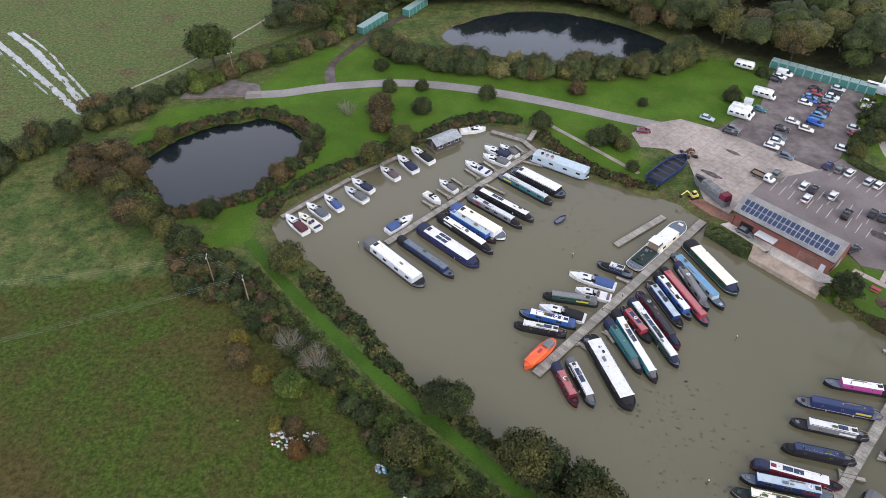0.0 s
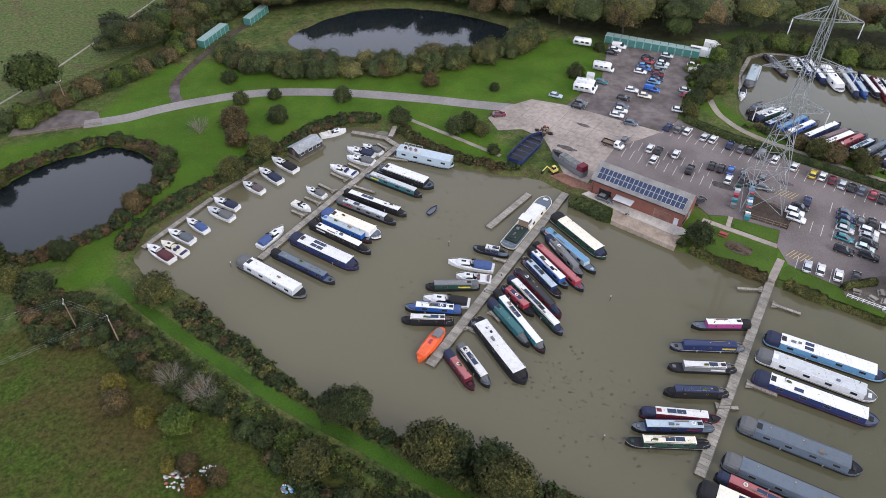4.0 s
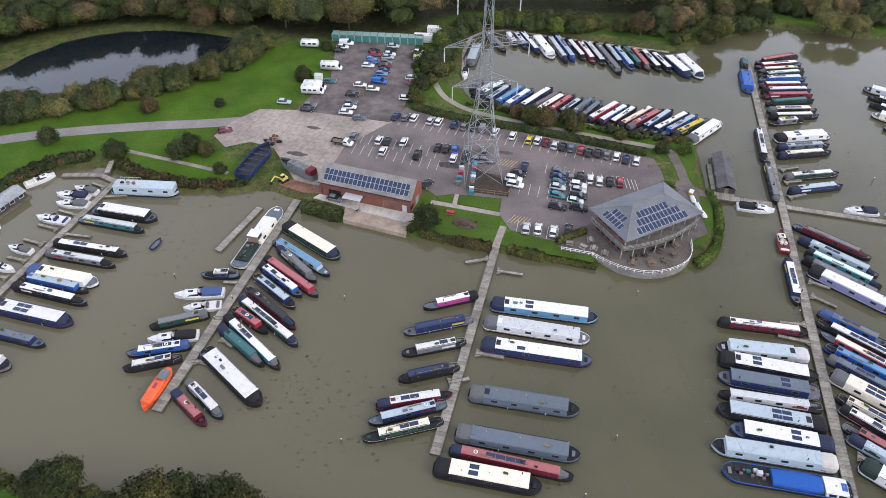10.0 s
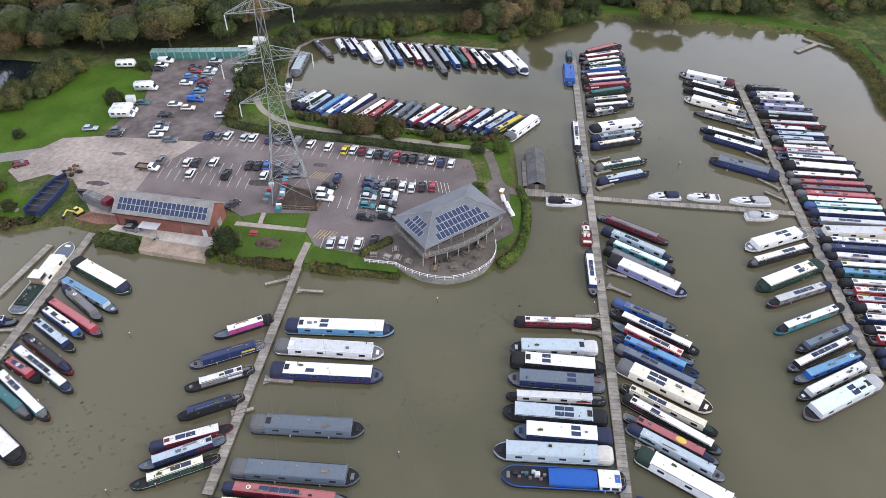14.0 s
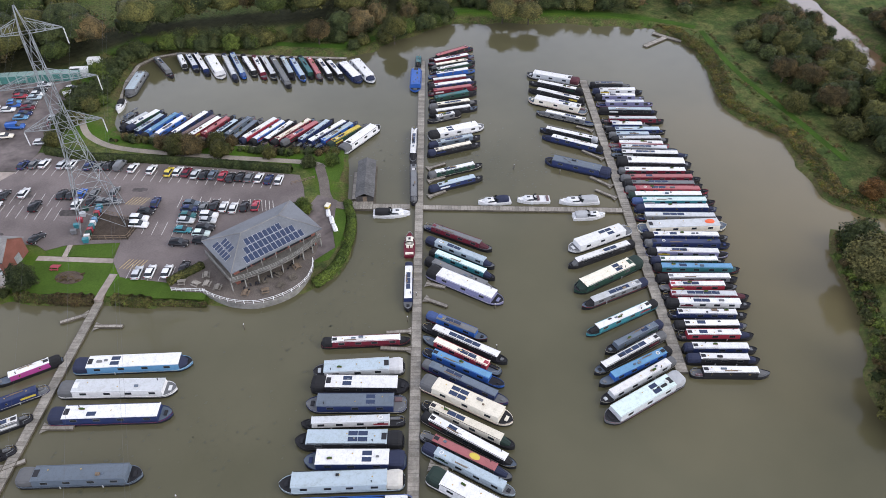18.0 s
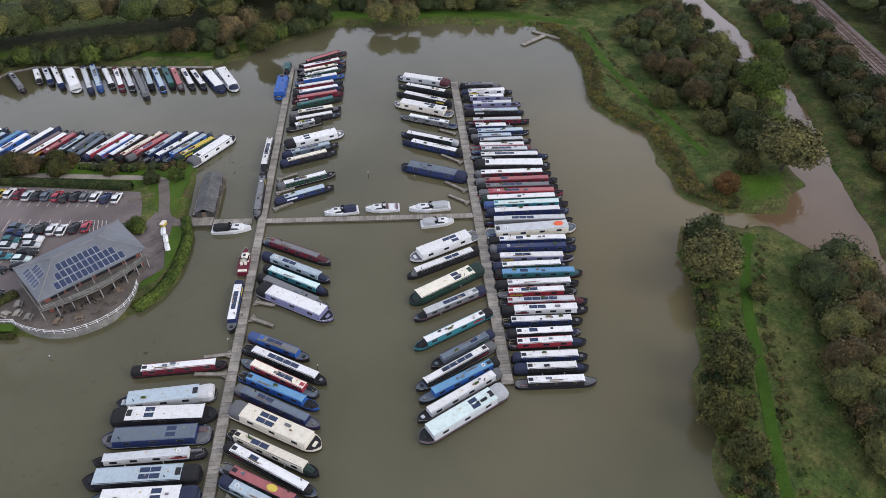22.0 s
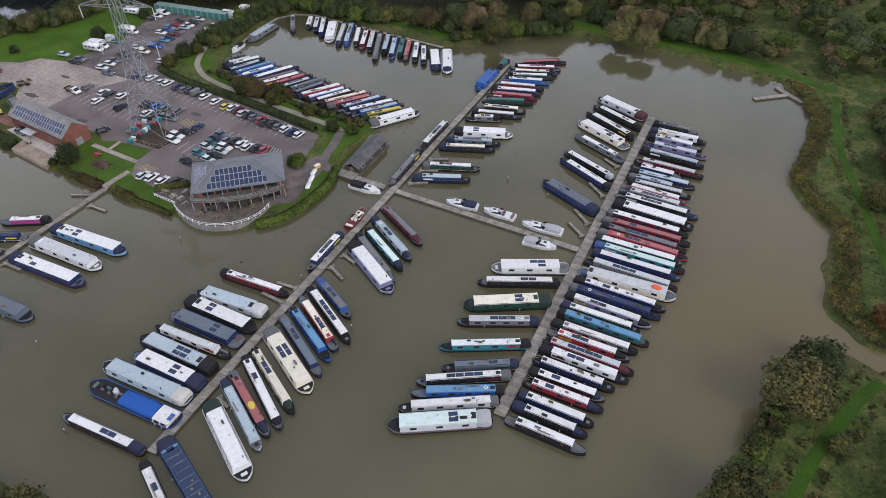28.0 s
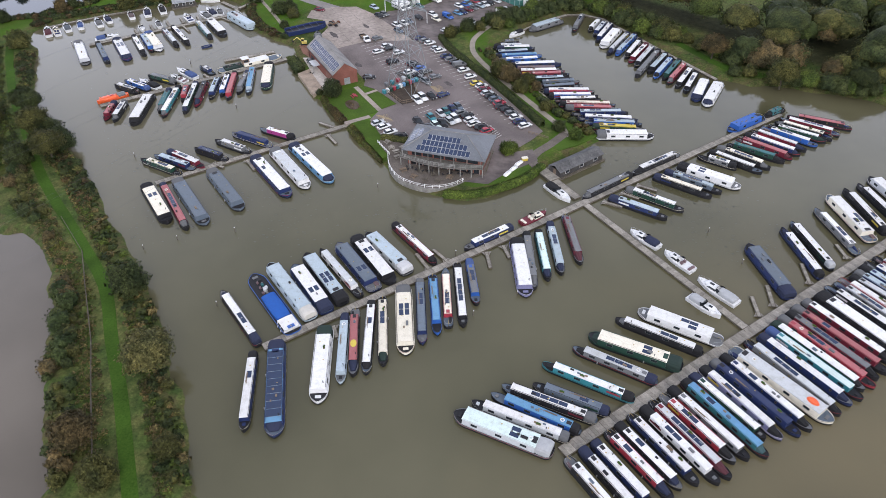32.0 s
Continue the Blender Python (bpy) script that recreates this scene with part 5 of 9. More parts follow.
def cruiser(x, y, turn, L, side, roof, flags):
    rng = random.Random(round(x * 10) * 6151 + round(y * 10))
    cover = next((f[3] for f in flags if f[0] == "c"), "")
    label = "white motor cruiser with %s, moored" % ("%s canvas cockpit cover" % TONES[cover][0] if cover else "open cockpit and tinted windscreen")
    if side == "m":
        label = "maroon day launch with cream cabin roof, moored"
    ob = thing("motor_cruiser", x, y, 0, turn, label, "boat", "moored boats")
    h, W2 = L / 2, min(1.5, 0.155 * L + 0.12)
    st = [(-h, W2 * 0.86), (-h + 0.2, W2 * 0.92), (-h * 0.3, W2), (h * 0.15, W2), (h * 0.5, W2 * 0.78), (h * 0.78, W2 * 0.45), (h * 0.94, W2 * 0.16), (h, W2 * 0.03)]
    part("hull", hull_mesh(st, lambda px: 0.85 + 0.35 * max(0.0, px / h) ** 1.6, -0.25, 0.84, 0.05), [tone(side, 0.25), tone("m" if side == "m" else roof, 0.35)], ob)
    bm = bmesh.new()
    cabin_build(bm, -h * 0.1, h * 0.66, W2 * 0.74, W2 * 0.5, 0.8, 1.55, 0.5)
    bmesh.ops.bevel(bm, geom=bm.edges[:], offset=0.1, segments=2, affect="EDGES")
    cabin = part("coachroof", bm, tone(roof, 0.3), ob, smooth=True)
    bm = bmesh.new()
    box(bm, h * 0.22, h * 0.42, -0.28, 0.28, 1.54, 1.60)
    part("hatch", bm, MAT_GLASS, cabin)
    for sg in (-1, 1):
        bm = bmesh.new()
        a = [bm.verts.new(v) for v in ((0.0, sg * W2 * 0.71, 1.02), (h * 0.45, sg * W2 * 0.70, 1.02), (h * 0.32, sg * W2 * 0.59, 1.36), (0.1, sg * W2 * 0.585, 1.4))]
        bm.faces.new(a)
        bmesh.ops.solidify(bm, geom=bm.faces[:], thickness=0.06)
        part("side_window", bm, MAT_GLASS, cabin)
    bm = bmesh.new()
    ring0 = [(-h * 0.12, -W2 * 0.8, 1.1), (h * 0.05, -W2 * 0.6, 1.2), (h * 0.09, 0, 1.25), (h * 0.05, W2 * 0.6, 1.2), (-h * 0.12, W2 * 0.8, 1.1)]
    lo = [bm.verts.new(v) for v in ring0]
    hi = [bm.verts.new((px - 0.35, py * 0.88, pz + 0.68)) for px, py, pz in ring0]
    for k in range(4):
        bm.faces.new((lo[k], lo[k + 1], hi[k + 1], hi[k]))
    bmesh.ops.solidify(bm, geom=bm.faces[:], thickness=0.04)
    part("windscreen", bm, MAT_GLASS, ob)
    if cover:
        bm = bmesh.new()
        canopy_build(bm, -h + 0.55, -h * 0.10, W2 * 0.80, 0.85, 1.85)
        part("cockpit_cover", bm, canvas(cover), ob, "%s canvas cockpit cover" % TONES[cover][0])
    else:
        bm = bmesh.new()
        box(bm, -h + 0.4, -h + 1.0, -W2 * 0.7, W2 * 0.7, 0.8, 1.15)
        box(bm, -h * 0.35, -h * 0.2, -W2 * 0.55, -W2 * 0.1, 0.8, 1.45)
        box(bm, -h * 0.35, -h * 0.2, W2 * 0.1, W2 * 0.55, 0.8, 1.45)
        bmesh.ops.bevel(bm, geom=bm.edges[:], offset=0.06, segments=1, affect="EDGES")
        part("cockpit_seat", bm, tone(rng.choice("cMgn"), 0.7), ob)
    bm = bmesh.new()
    for sg in (-1, 1):
        prev = None
        for f, wf in ((0.2, 0.88), (0.5, 0.66), (0.78, 0.38), (0.97, 0.05)):
            p = Vector((h * f, sg * W2 * wf, 0.9 + 0.33 * f ** 1.6))
            rod(bm, p, p + Vector((0, 0, 0.5)), 0.018, 0.018, 4)
            if prev is not None:
                rod(bm, prev + Vector((0, 0, 0.5)), p + Vector((0, 0, 0.5)), 0.018, 0.018, 4)
            prev = p
    part("bow_rail", bm, MAT_STEEL, ob)
    return ob


def lifeboat(x, y, turn, L):
    ob = thing("lifeboat", x, y, 0, turn, "bright orange enclosed ship's lifeboat, moored at a pontoon", "boat", "moored boats")
    h, W2 = L / 2, 1.5
    st = [(-h, W2 * 0.3), (-h * 0.8, W2 * 0.75), (-h * 0.4, W2), (h * 0.3, W2), (h * 0.7, W2 * 0.72), (h * 0.93, W2 * 0.3), (h, W2 * 0.05)]
    part("hull", hull_mesh(st, lambda px: 0.95 + 0.2 * (px / h) ** 2, -0.25, 0.75, 0.03), [tone("o", 0.35), tone("o", 0.4)], ob)
    bm = bmesh.new()
    canopy_build(bm, -h * 0.35, h * 0.8, W2 * 0.8, 0.95, 1.75)
    part("enclosed_top", bm, tone("o", 0.4), ob, smooth=True)
    bm = bmesh.new()
    canopy_build(bm, -h * 0.8, -h * 0.3, W2 * 0.6, 0.95, 2.0)
    part("wheelhouse", bm, tone("G", 0.4), ob)
    bm = bmesh.new()
    box(bm, -h * 0.1, h * 0.15, -0.3, 0.3, 1.74, 1.82)
    part("hatch", bm, tone("r", 0.4), ob)


def boat(kind, x, y, turn, L, side, roof, flags=""):
    flags = flags.split()
    if kind == "cr":
        return cruiser(x, y, turn, L, side, roof, flags)
    if kind == "lf":
        return lifeboat(x, y, turn, L)
    return canal_boat(kind, x, y, turn, L, side, roof, flags)


boat("hb", 31.6, 152.5, -34, 17.1, "l", "l")
boat("wb", 25.0, 145.3, -43, 17.2, "k", "w")
boat("nb", 21.3, 142.5, -44, 17.6, "T", "g")
boat("nb", 15.4, 135.9, -42, 18.5, "k", "w", "cA:k cB:k s2")
boat("nb", 12.8, 133.2, -43, 17.6, "G", "g")
boat("wb", 8.6, 129.0, -44, 17.2, "w", "c", "cA:b")
boat("nb", 6.6, 127.7, -45, 16.7, "b", "l")
boat("nb", 5.2, 124.7, -46, 18.6, "k", "w", "cA:k")
boat("wb", 1.2, 120.5, -45, 19.5, "n", "w", "cA:n cB:n s4")
boat("nb", -4.1, 116.6, -45, 18.4, "n", "s")
boat("wb", -11.1, 114.7, -47, 20.1, "g", "w", "cA:G")
boat("cr", -10.5, 128.6, 44, 8.4, "w", "w", "cA:b")
boat("cr", -2.6, 138.9, -46, 6.0, "w", "w")
boat("cr", 1.3, 143.8, 134, 6.3, "w", "w", "cA:G")
boat("cr", 9.3, 151.9, 138, 8.5, "w", "w")
boat("cr", 14.5, 155.7, 146, 8.3, "w", "w", "cA:G")
boat("cr", 15.1, 159.4, 142, 8.7, "w", "w", "cA:n")
boat("cr", 18.4, 160.1, 131, 6.9, "w", "w", "cB:G")
boat("cr", 8.7, 170.8, 11, 7.7, "w", "w")
boat("cr", -5.9, 158.1, 130, 9.5, "w", "w", "cA:k")
boat("cr", -9.8, 153.9, 126, 9.0, "w", "w", "cA:n")
boat("cr", -14.3, 149.5, 134, 7.2, "w", "w", "cA:M")
boat("cr", -21.1, 144.1, 139, 7.8, "w", "w", "cA:n")
boat("cr", -22.5, 140.4, 137, 8.3, "w", "g", "cA:G")
boat("cr", -27.9, 136.9, 130, 7.5, "w", "w", "cA:b")
boat("cr", -31.5, 133.7, 137, 8.1, "w", "w", "cA:s")
boat("cr", -32.9, 129.6, 135, 8.2, "w", "c")
boat("cr", -35.9, 128.6, 132, 9.1, "w", "w", "cA:m")
boat("wb", 60.9, 112.9, -69, 18.2, "E", "c", "cA:k cB:n")
boat("nb", 56.7, 108.9, -69, 18.6, "l", "B")
boat("nb", 55.0, 107.1, -77, 14.8, "G", "G")
boat("nb", 52.4, 104.0, -71, 17.8, "r", "R")
boat("nb", 50.0, 104.0, -72, 14.3, "b", "w")
boat("nb", 47.6, 101.6, -73, 14.3, "n", "l", "s2")
boat("nb", 45.2, 97.3, -73, 16.9, "m", "k")
boat("nb", 43.4, 93.8, -72, 19.1, "E", "w", "s4")
boat("nb", 40.3, 95.9, -68, 10.6, "r", "R")
boat("nb", 38.7, 90.2, -75, 19.1, "t", "w")
boat("nb", 36.5, 90.1, -72, 14.5, "T", "T")
boat("wb", 32.5, 83.8, -74, 18.9, "k", "w", "cB:k")
boat("nb", 26.5, 81.0, -74, 11.7, "k", "w", "s2")
boat("nb", 23.5, 80.5, -73, 10.5, "m", "R")
boat("bg", 50.8, 120.8, 45, 22.4, "c", "w")
boat("nb", 39.0, 112.4, 151, 8.4, "n", "w")
boat("cr", 33.3, 108.9, 155, 10.6, "w", "w", "cA:b")
boat("cr", 32.8, 104.7, 159, 7.9, "w", "w")
boat("nb", 27.6, 103.1, 168, 12.0, "E", "G")
boat("cr", 25.3, 99.2, 158, 10.1, "w", "w", "cA:k")
boat("nb", 22.0, 97.4, 161, 12.3, "b", "w", "cA:b cB:b")
boat("nb", 20.1, 94.5, 165, 11.0, "k", "w", "cB:k")
boat("lf", 19.4, 88.0, -134, 9.6, "o", "o")
boat("nb", 79.5, 79.7, 167, 12.4, "p", "w", "cA:k")
boat("nb", 73.7, 75.0, 165, 14.9, "n", "n")
boat("nb", 70.0, 70.4, 164, 13.3, "G", "w")
boat("nb", 66.0, 65.3, 165, 12.3, "k", "n", "s4")
boat("nb", 60.5, 61.2, -19, 14.6, "m", "w")
boat("nb", 58.1, 59.3, 166, 14.9, "n", "l")
boat("nb", 55.7, 56.5, 165, 15.0, "E", "c")
boat("wb", 95.1, 67.5, -40, 22.7, "B", "w", "cA:n cB:n s2")
boat("wb", 90.4, 63.8, -42, 22.0, "w", "g", "cA:G")
boat("wb", 87.0, 59.1, -41, 22.2, "n", "w", "cA:n s1")
boat("wb", 78.0, 50.7, -41, 20.8, "s", "s", "cA:G")
boat("wb", 71.8, 43.9, -42, 22.4, "s", "s", "cA:G")
boat("nb", 68.6, 41.3, -44, 21.9, "m", "R", "s4")
boat("wb", 63.7, 41.2, -42, 18.7, "k", "c", "cA:k s2")
boat("nb", 131.8, 41.0, -40, 17.9, "m", "w", "cB:k")
boat("wb", 126.6, 36.5, 141, 17.7, "g", "l", "cA:w")
boat("wb", 124.3, 33.3, -44, 18.7, "k", "w", "cA:k s2")
boat("wb", 121.2, 30.4, 137, 18.7, "n", "s", "s2")
boat("nb", 118.3, 27.6, 139, 18.8, "w", "g")
boat("wb", 115.5, 25.0, 137, 19.3, "k", "l", "cA:k s4")
boat("wb", 113.8, 21.2, 137, 17.7, "n", "w", "cA:n s2")
boat("nb", 148.5, 47.1, -132, 14.3, "n", "w", "cA:n")
boat("cr", 157.7, 57.3, 48, 7.9, "m", "c")
boat("nb", 186.4, 88.4, -133, 17.5, "k", "w", "cB:k")
boat("nb", 174.4, 74.8, -131, 17.6, "k", "G")
boat("wb", 211.7, 116.2, -133, 14.9, "b", "b")
boat("nb", 220.4, 124.7, -133, 8.9, "T", "T")
boat("nb", 167.7, 51.5, -72, 18.1, "m", "G")
boat("nb", 164.2, 47.2, -74, 18.2, "l", "l", "s2 cA:n")
boat("nb", 161.7, 44.0, -74, 17.0, "t", "W")
boat("nb", 159.1, 41.6, -76, 19.0, "G", "G")
boat("wb", 157.5, 38.7, -74, 18.9, "u", "w", "cA:k")
boat("nb", 147.9, 31.4, -71, 14.1, "b", "G", "cA:b s2")
boat("nb", 146.0, 27.2, -73, 19.4, "k", "w", "s4")
boat("nb", 143.5, 25.5, 106, 17.8, "r", "c")
boat("nb", 141.5, 22.9, -72, 17.7, "b", "B")
boat("nb", 139.2, 20.2, -73, 18.6, "n", "s")
boat("wb", 136.5, 17.0, -72, 19.1, "c", "c", "cA:G s4")
boat("nb", 133.0, 13.1, -72, 18.8, "c", "c", "cB:E")
boat("nb", 130.8, 10.8, -75, 19.4, "k", "w", "cA:k cB:k")
boat("nb", 128.3, 8.9, -72, 17.9, "k", "R", "y")
boat("nb", 126.7, 6.7, -73, 18.0, "l", "l", "cA:n")
boat("nb", 232.6, 121.7, 169, 17.5, "k", "R")
boat("nb", 229.5, 118.5, 159, 16.6, "m", "w")
boat("nb", 227.4, 115.8, 157, 16.1, "k", "c")
boat("nb", 225.4, 113.6, -21, 16.0, "E", "w")
boat("nb", 223.0, 111.3, -26, 15.8, "b", "w", "s2")
boat("nb", 219.9, 108.3, -28, 15.6, "m", "w")
boat("nb", 217.7, 105.5, -27, 16.0, "n", "w")
boat("nb", 215.5, 103.1, -28, 15.8, "m", "R")
boat("nb", 213.0, 100.2, -22, 15.7, "E", "T")
boat("nb", 209.4, 96.6, -28, 15.3, "k", "c", "cA:G")
boat("nb", 207.1, 94.0, -27, 15.2, "k", "w", "cA:k")
boat("nb", 202.5, 93.1, 160, 10.7, "G", "w")
boat("wb", 199.9, 85.2, -22, 17.1, "w", "w", "cA:k s2")
boat("nb", 195.7, 81.7, -23, 15.7, "s", "l", "cA:n")
boat("nb", 193.1, 79.1, -22, 15.8, "k", "c", "cA:n")
boat("nb", 186.2, 71.5, -22, 15.6, "E", "w")
boat("nb", 182.2, 67.1, -20, 15.4, "n", "l")
boat("cr", 184.3, 55.3, 145, 8.3, "w", "w", "cA:n")
boat("cr", 192.0, 49.0, 139, 8.3, "w", "w")
boat("cr", 200.0, 40.8, 141, 10.1, "w", "w", "cA:g")
boat("cr", 197.1, 35.4, -38, 8.0, "w", "w", "cA:g")
boat("cr", 162.3, 69.3, -42, 9.1, "w", "w", "cA:k")
boat("nb", 156.8, 179.7, -97, 16.3, "G", "G")
boat("nb", 163.0, 178.6, -106, 11.4, "g", "w", "cB:k")
boat("nb", 165.2, 176.1, -104, 13.8, "n", "g")
boat("nb", 167.0, 173.1, -104, 17.8, "n", "w")
boat("wb", 169.4, 168.3, -105, 17.5, "w", "w")
boat("nb", 172.4, 164.1, -108, 19.5, "G", "g")
boat("nb", 175.2, 163.8, -108, 19.3, "b", "l")
boat("nb", 177.8, 161.1, -106, 16.1, "k", "w")
boat("nb", 179.6, 157.7, -109, 16.4, "m", "w", "s1")
boat("nb", 181.8, 155.8, -108, 17.9, "k", "g")
boat("nb", 183.0, 150.5, -108, 22.6, "G", "G")
boat("nb", 186.2, 151.2, -110, 16.3, "k", "l")
boat("nb", 188.0, 148.0, -109, 16.7, "b", "l", "s1")
boat("nb", 190.8, 147.2, -109, 15.6, "E", "T")
boat("nb", 192.4, 144.8, -110, 16.6, "m", "R")
boat("nb", 194.7, 142.3, -108, 15.6, "k", "w", "s2")
boat("nb", 196.7, 139.4, -105, 14.7, "k", "w", "s2")
boat("wb", 199.5, 134.8, -103, 15.7, "n", "w", "cB:n")
boat("wb", 203.2, 132.9, -106, 17.3, "w", "w", "cB:n")
boat("wb", 145.2, 175.0, -132, 15.9, "G", "l", "cB:G")
boat("cr", 135.6, 165.2, -126, 6.9, "w", "w", "cA:k")
boat("nb", 134.6, 156.4, 21, 6.8, "G", "s")
boat("nb", 135.6, 153.0, 15, 12.4, "s", "g")
boat("nb", 137.5, 151.9, 15, 13.6, "E", "w")
boat("nb", 137.0, 148.4, 20, 14.4, "n", "l")
boat("nb", 139.6, 145.7, 19, 16.2, "b", "B")
boat("nb", 141.2, 143.1, 19, 16.4, "b", "w", "s2")
boat("nb", 145.8, 140.5, 18, 18.4, "n", "w", "cB:n")
boat("nb", 146.9, 137.4, 15, 17.1, "M", "M")
boat("nb", 148.4, 135.8, 16, 16.4, "m", "w")
boat("nb", 150.4, 133.8, 18, 16.1, "m", "R")
boat("nb", 152.1, 131.2, 18, 14.7, "k", "l")
boat("nb", 154.7, 129.1, 20, 15.1, "s", "s")
boat("nb", 156.2, 126.6, 21, 14.7, "k", "s")
boat("nb", 159.1, 124.0, 13, 16.3, "r", "w")
boat("nb", 160.7, 121.4, 13, 15.8, "b", "w")
boat("nb", 162.2, 119.2, 15, 14.9, "k", "w")
boat("nb", 165.5, 116.9, 11, 17.3, "m", "c", "cA:k")
boat("nb", 167.3, 114.7, 9, 16.9, "m", "R")
boat("nb", 169.6, 112.5, 14, 17.3, "n", "l", "cB:n")
boat("nb", 172.1, 109.5, 8, 17.7, "n", "w")
boat("nb", 173.9, 107.3, 9, 16.9, "b", "l", "cB:n")
boat("nb", 175.6, 104.7, 6, 15.6, "E", "y", "cA:E")
boat("wb", 177.5, 101.2, 12, 16.7, "w", "w", "cA:G")
boat("wb", 191.9, 28.2, 163, 17.5, "w", "w", "s3")
boat("nb", 187.7, 24.4, 162, 18.1, "k", "w", "cA:k")
boat("wb", 183.2, 19.3, 167, 18.8, "E", "c", "cA:E cB:E s2")
boat("nb", 179.5, 14.7, 163, 17.2, "G", "g", "cA:n s3")
boat("nb", 174.8, 9.4, 165, 18.4, "t", "w")
boat("nb", 172.2, 4.6, 167, 15.0, "s", "s", "cA:n")
boat("nb", 168.3, 2.7, 168, 18.5, "k", "w", "s4")
boat("nb", 166.2, 0.0, 165, 17.7, "b", "B", "cA:k")
boat("nb", 163.8, -2.3, 168, 18.9, "g", "w", "cA:G")
boat("wb", 161.2, -5.4, 168, 19.0, "g", "W", "cA:g s2")
boat("wb", 244.6, 86.7, 116, 17.4, "g", "w", "cA:m")
boat("nb", 240.6, 82.3, 113, 17.6, "k", "w")
boat("nb", 236.5, 78.7, 110, 18.3, "k", "w", "cB:k")
boat("wb", 232.5, 74.9, 112, 18.5, "c", "w", "s3")
boat("nb", 228.3, 68.6, 113, 17.6, "G", "w")
boat("nb", 221.8, 61.8, 113, 17.2, "k", "w", "cA:g")
boat("nb", 219.1, 58.4, 111, 17.8, "n", "w", "cA:k")
boat("wb", 211.3, 50.2, 114, 18.1, "n", "s", "cA:n")
boat("nb", 253.7, 71.3, -44, 12.9, "k", "G", "cA:k")
boat("nb", 252.2, 67.3, -42, 15.8, "w", "w")
boat("nb", 249.7, 64.7, -44, 15.3, "u", "w", "s1")
boat("nb", 247.8, 61.3, -43, 17.1, "u", "g", "s2")
boat("nb", 244.8, 58.0, -45, 17.4, "k", "l", "cA:k")
boat("nb", 241.6, 54.1, -44, 18.4, "m", "g")
boat("nb", 237.8, 53.3, -44, 14.2, "n", "w")
boat("nb", 237.2, 50.0, -43, 17.3, "n", "l")
boat("nb", 234.5, 49.1, -44, 13.9, "n", "l")
boat("nb", 234.3, 46.5, -42, 16.4, "k", "g")
boat("nb", 232.0, 45.1, -45, 16.7, "r", "w")
boat("nb", 231.2, 42.9, -46, 18.0, "G", "g")
boat("nb", 230.1, 40.3, -45, 20.8, "k", "w", "s3")
boat("wb", 227.4, 37.2, -46, 20.1, "k", "w", "cA:k")
boat("nb", 224.4, 34.6, -44, 20.1, "m", "w")
boat("nb", 222.6, 32.0, -43, 21.3, "m", "R")
boat("nb", 220.8, 30.0, -44, 20.6, "m", "G")
boat("nb", 219.4, 28.0, -44, 21.5, "r", "R")
boat("nb", 217.6, 26.4, -43, 20.5, "E", "w", "cA:E")
boat("nb", 216.6, 24.2, -43, 21.1, "t", "W", "cA:b")
boat("nb", 214.7, 22.2, -43, 20.4, "n", "w")
boat("nb", 212.2, 19.8, -44, 21.1, "G", "g", "s3")
boat("wb", 209.9, 17.3, -40, 21.6, "c", "g", "o")
boat("nb", 206.9, 14.8, -44, 20.4, "n", "w", "cA:k")
boat("nb", 204.9, 13.0, -44, 20.1, "n", "n")
boat("nb", 202.3, 11.2, -45, 18.8, "u", "w")
boat("nb", 199.9, 9.7, -43, 17.1, "E", "w", "cA:n")
boat("nb", 199.2, 7.0, -44, 19.5, "T", "B", "cA:k")
boat("nb", 196.4, 5.2, -43, 18.2, "G", "w", "cA:k")
boat("nb", 194.5, 3.6, -43, 17.0, "r", "w", "cB:k")
boat("nb", 193.1, 1.0, -44, 18.7, "m", "g", "s4")
boat("nb", 191.4, -0.6, -44, 18.2, "w", "w", "s2")
boat("nb", 188.6, -2.2, -44, 16.5, "n", "w")
boat("nb", 186.2, -4.2, -43, 15.3, "k", "w", "s1")
boat("nb", 184.7, -6.3, -43, 15.6, "r", "w", "cB:n")
boat("nb", 182.1, -8.8, -44, 14.8, "n", "w", "cA:n")
boat("nb", 180.1, -10.6, -44, 14.6, "k", "w", "cA:n cB:n")
boat("nb", 178.2, -13.3, -44, 15.3, "k", "w")
boat("nb", 102.7, 9.5, 140, 19.1, "k", "w", "cA:n s2")
boat("nb", 113.1, -7.4, -70, 18.3, "n", "w", "cA:k")
boat("wb", 117.7, -5.5, -67, 22.5, "n", "B", "s20 cA:n cB:n")
boat("wb", 124.1, 1.8, -73, 18.8, "w", "w", "cA:E")
boat("wb", 109.7, 19.5, 139, 21.1, "l", "l", "cA:c")
boat("wk", 107.7, 15.1, 139, 21.2, "b", "w")

# ---- vehicles ----
MAT_TYRE = paint(0.02, 0.02, 0.02, 0.8, 0.1)
MAT_LAMP = paint(0.75, 0.75, 0.72, 0.15, 0.05)
MAT_TAIL = paint(0.30, 0.015, 0.015, 0.2, 0.05)
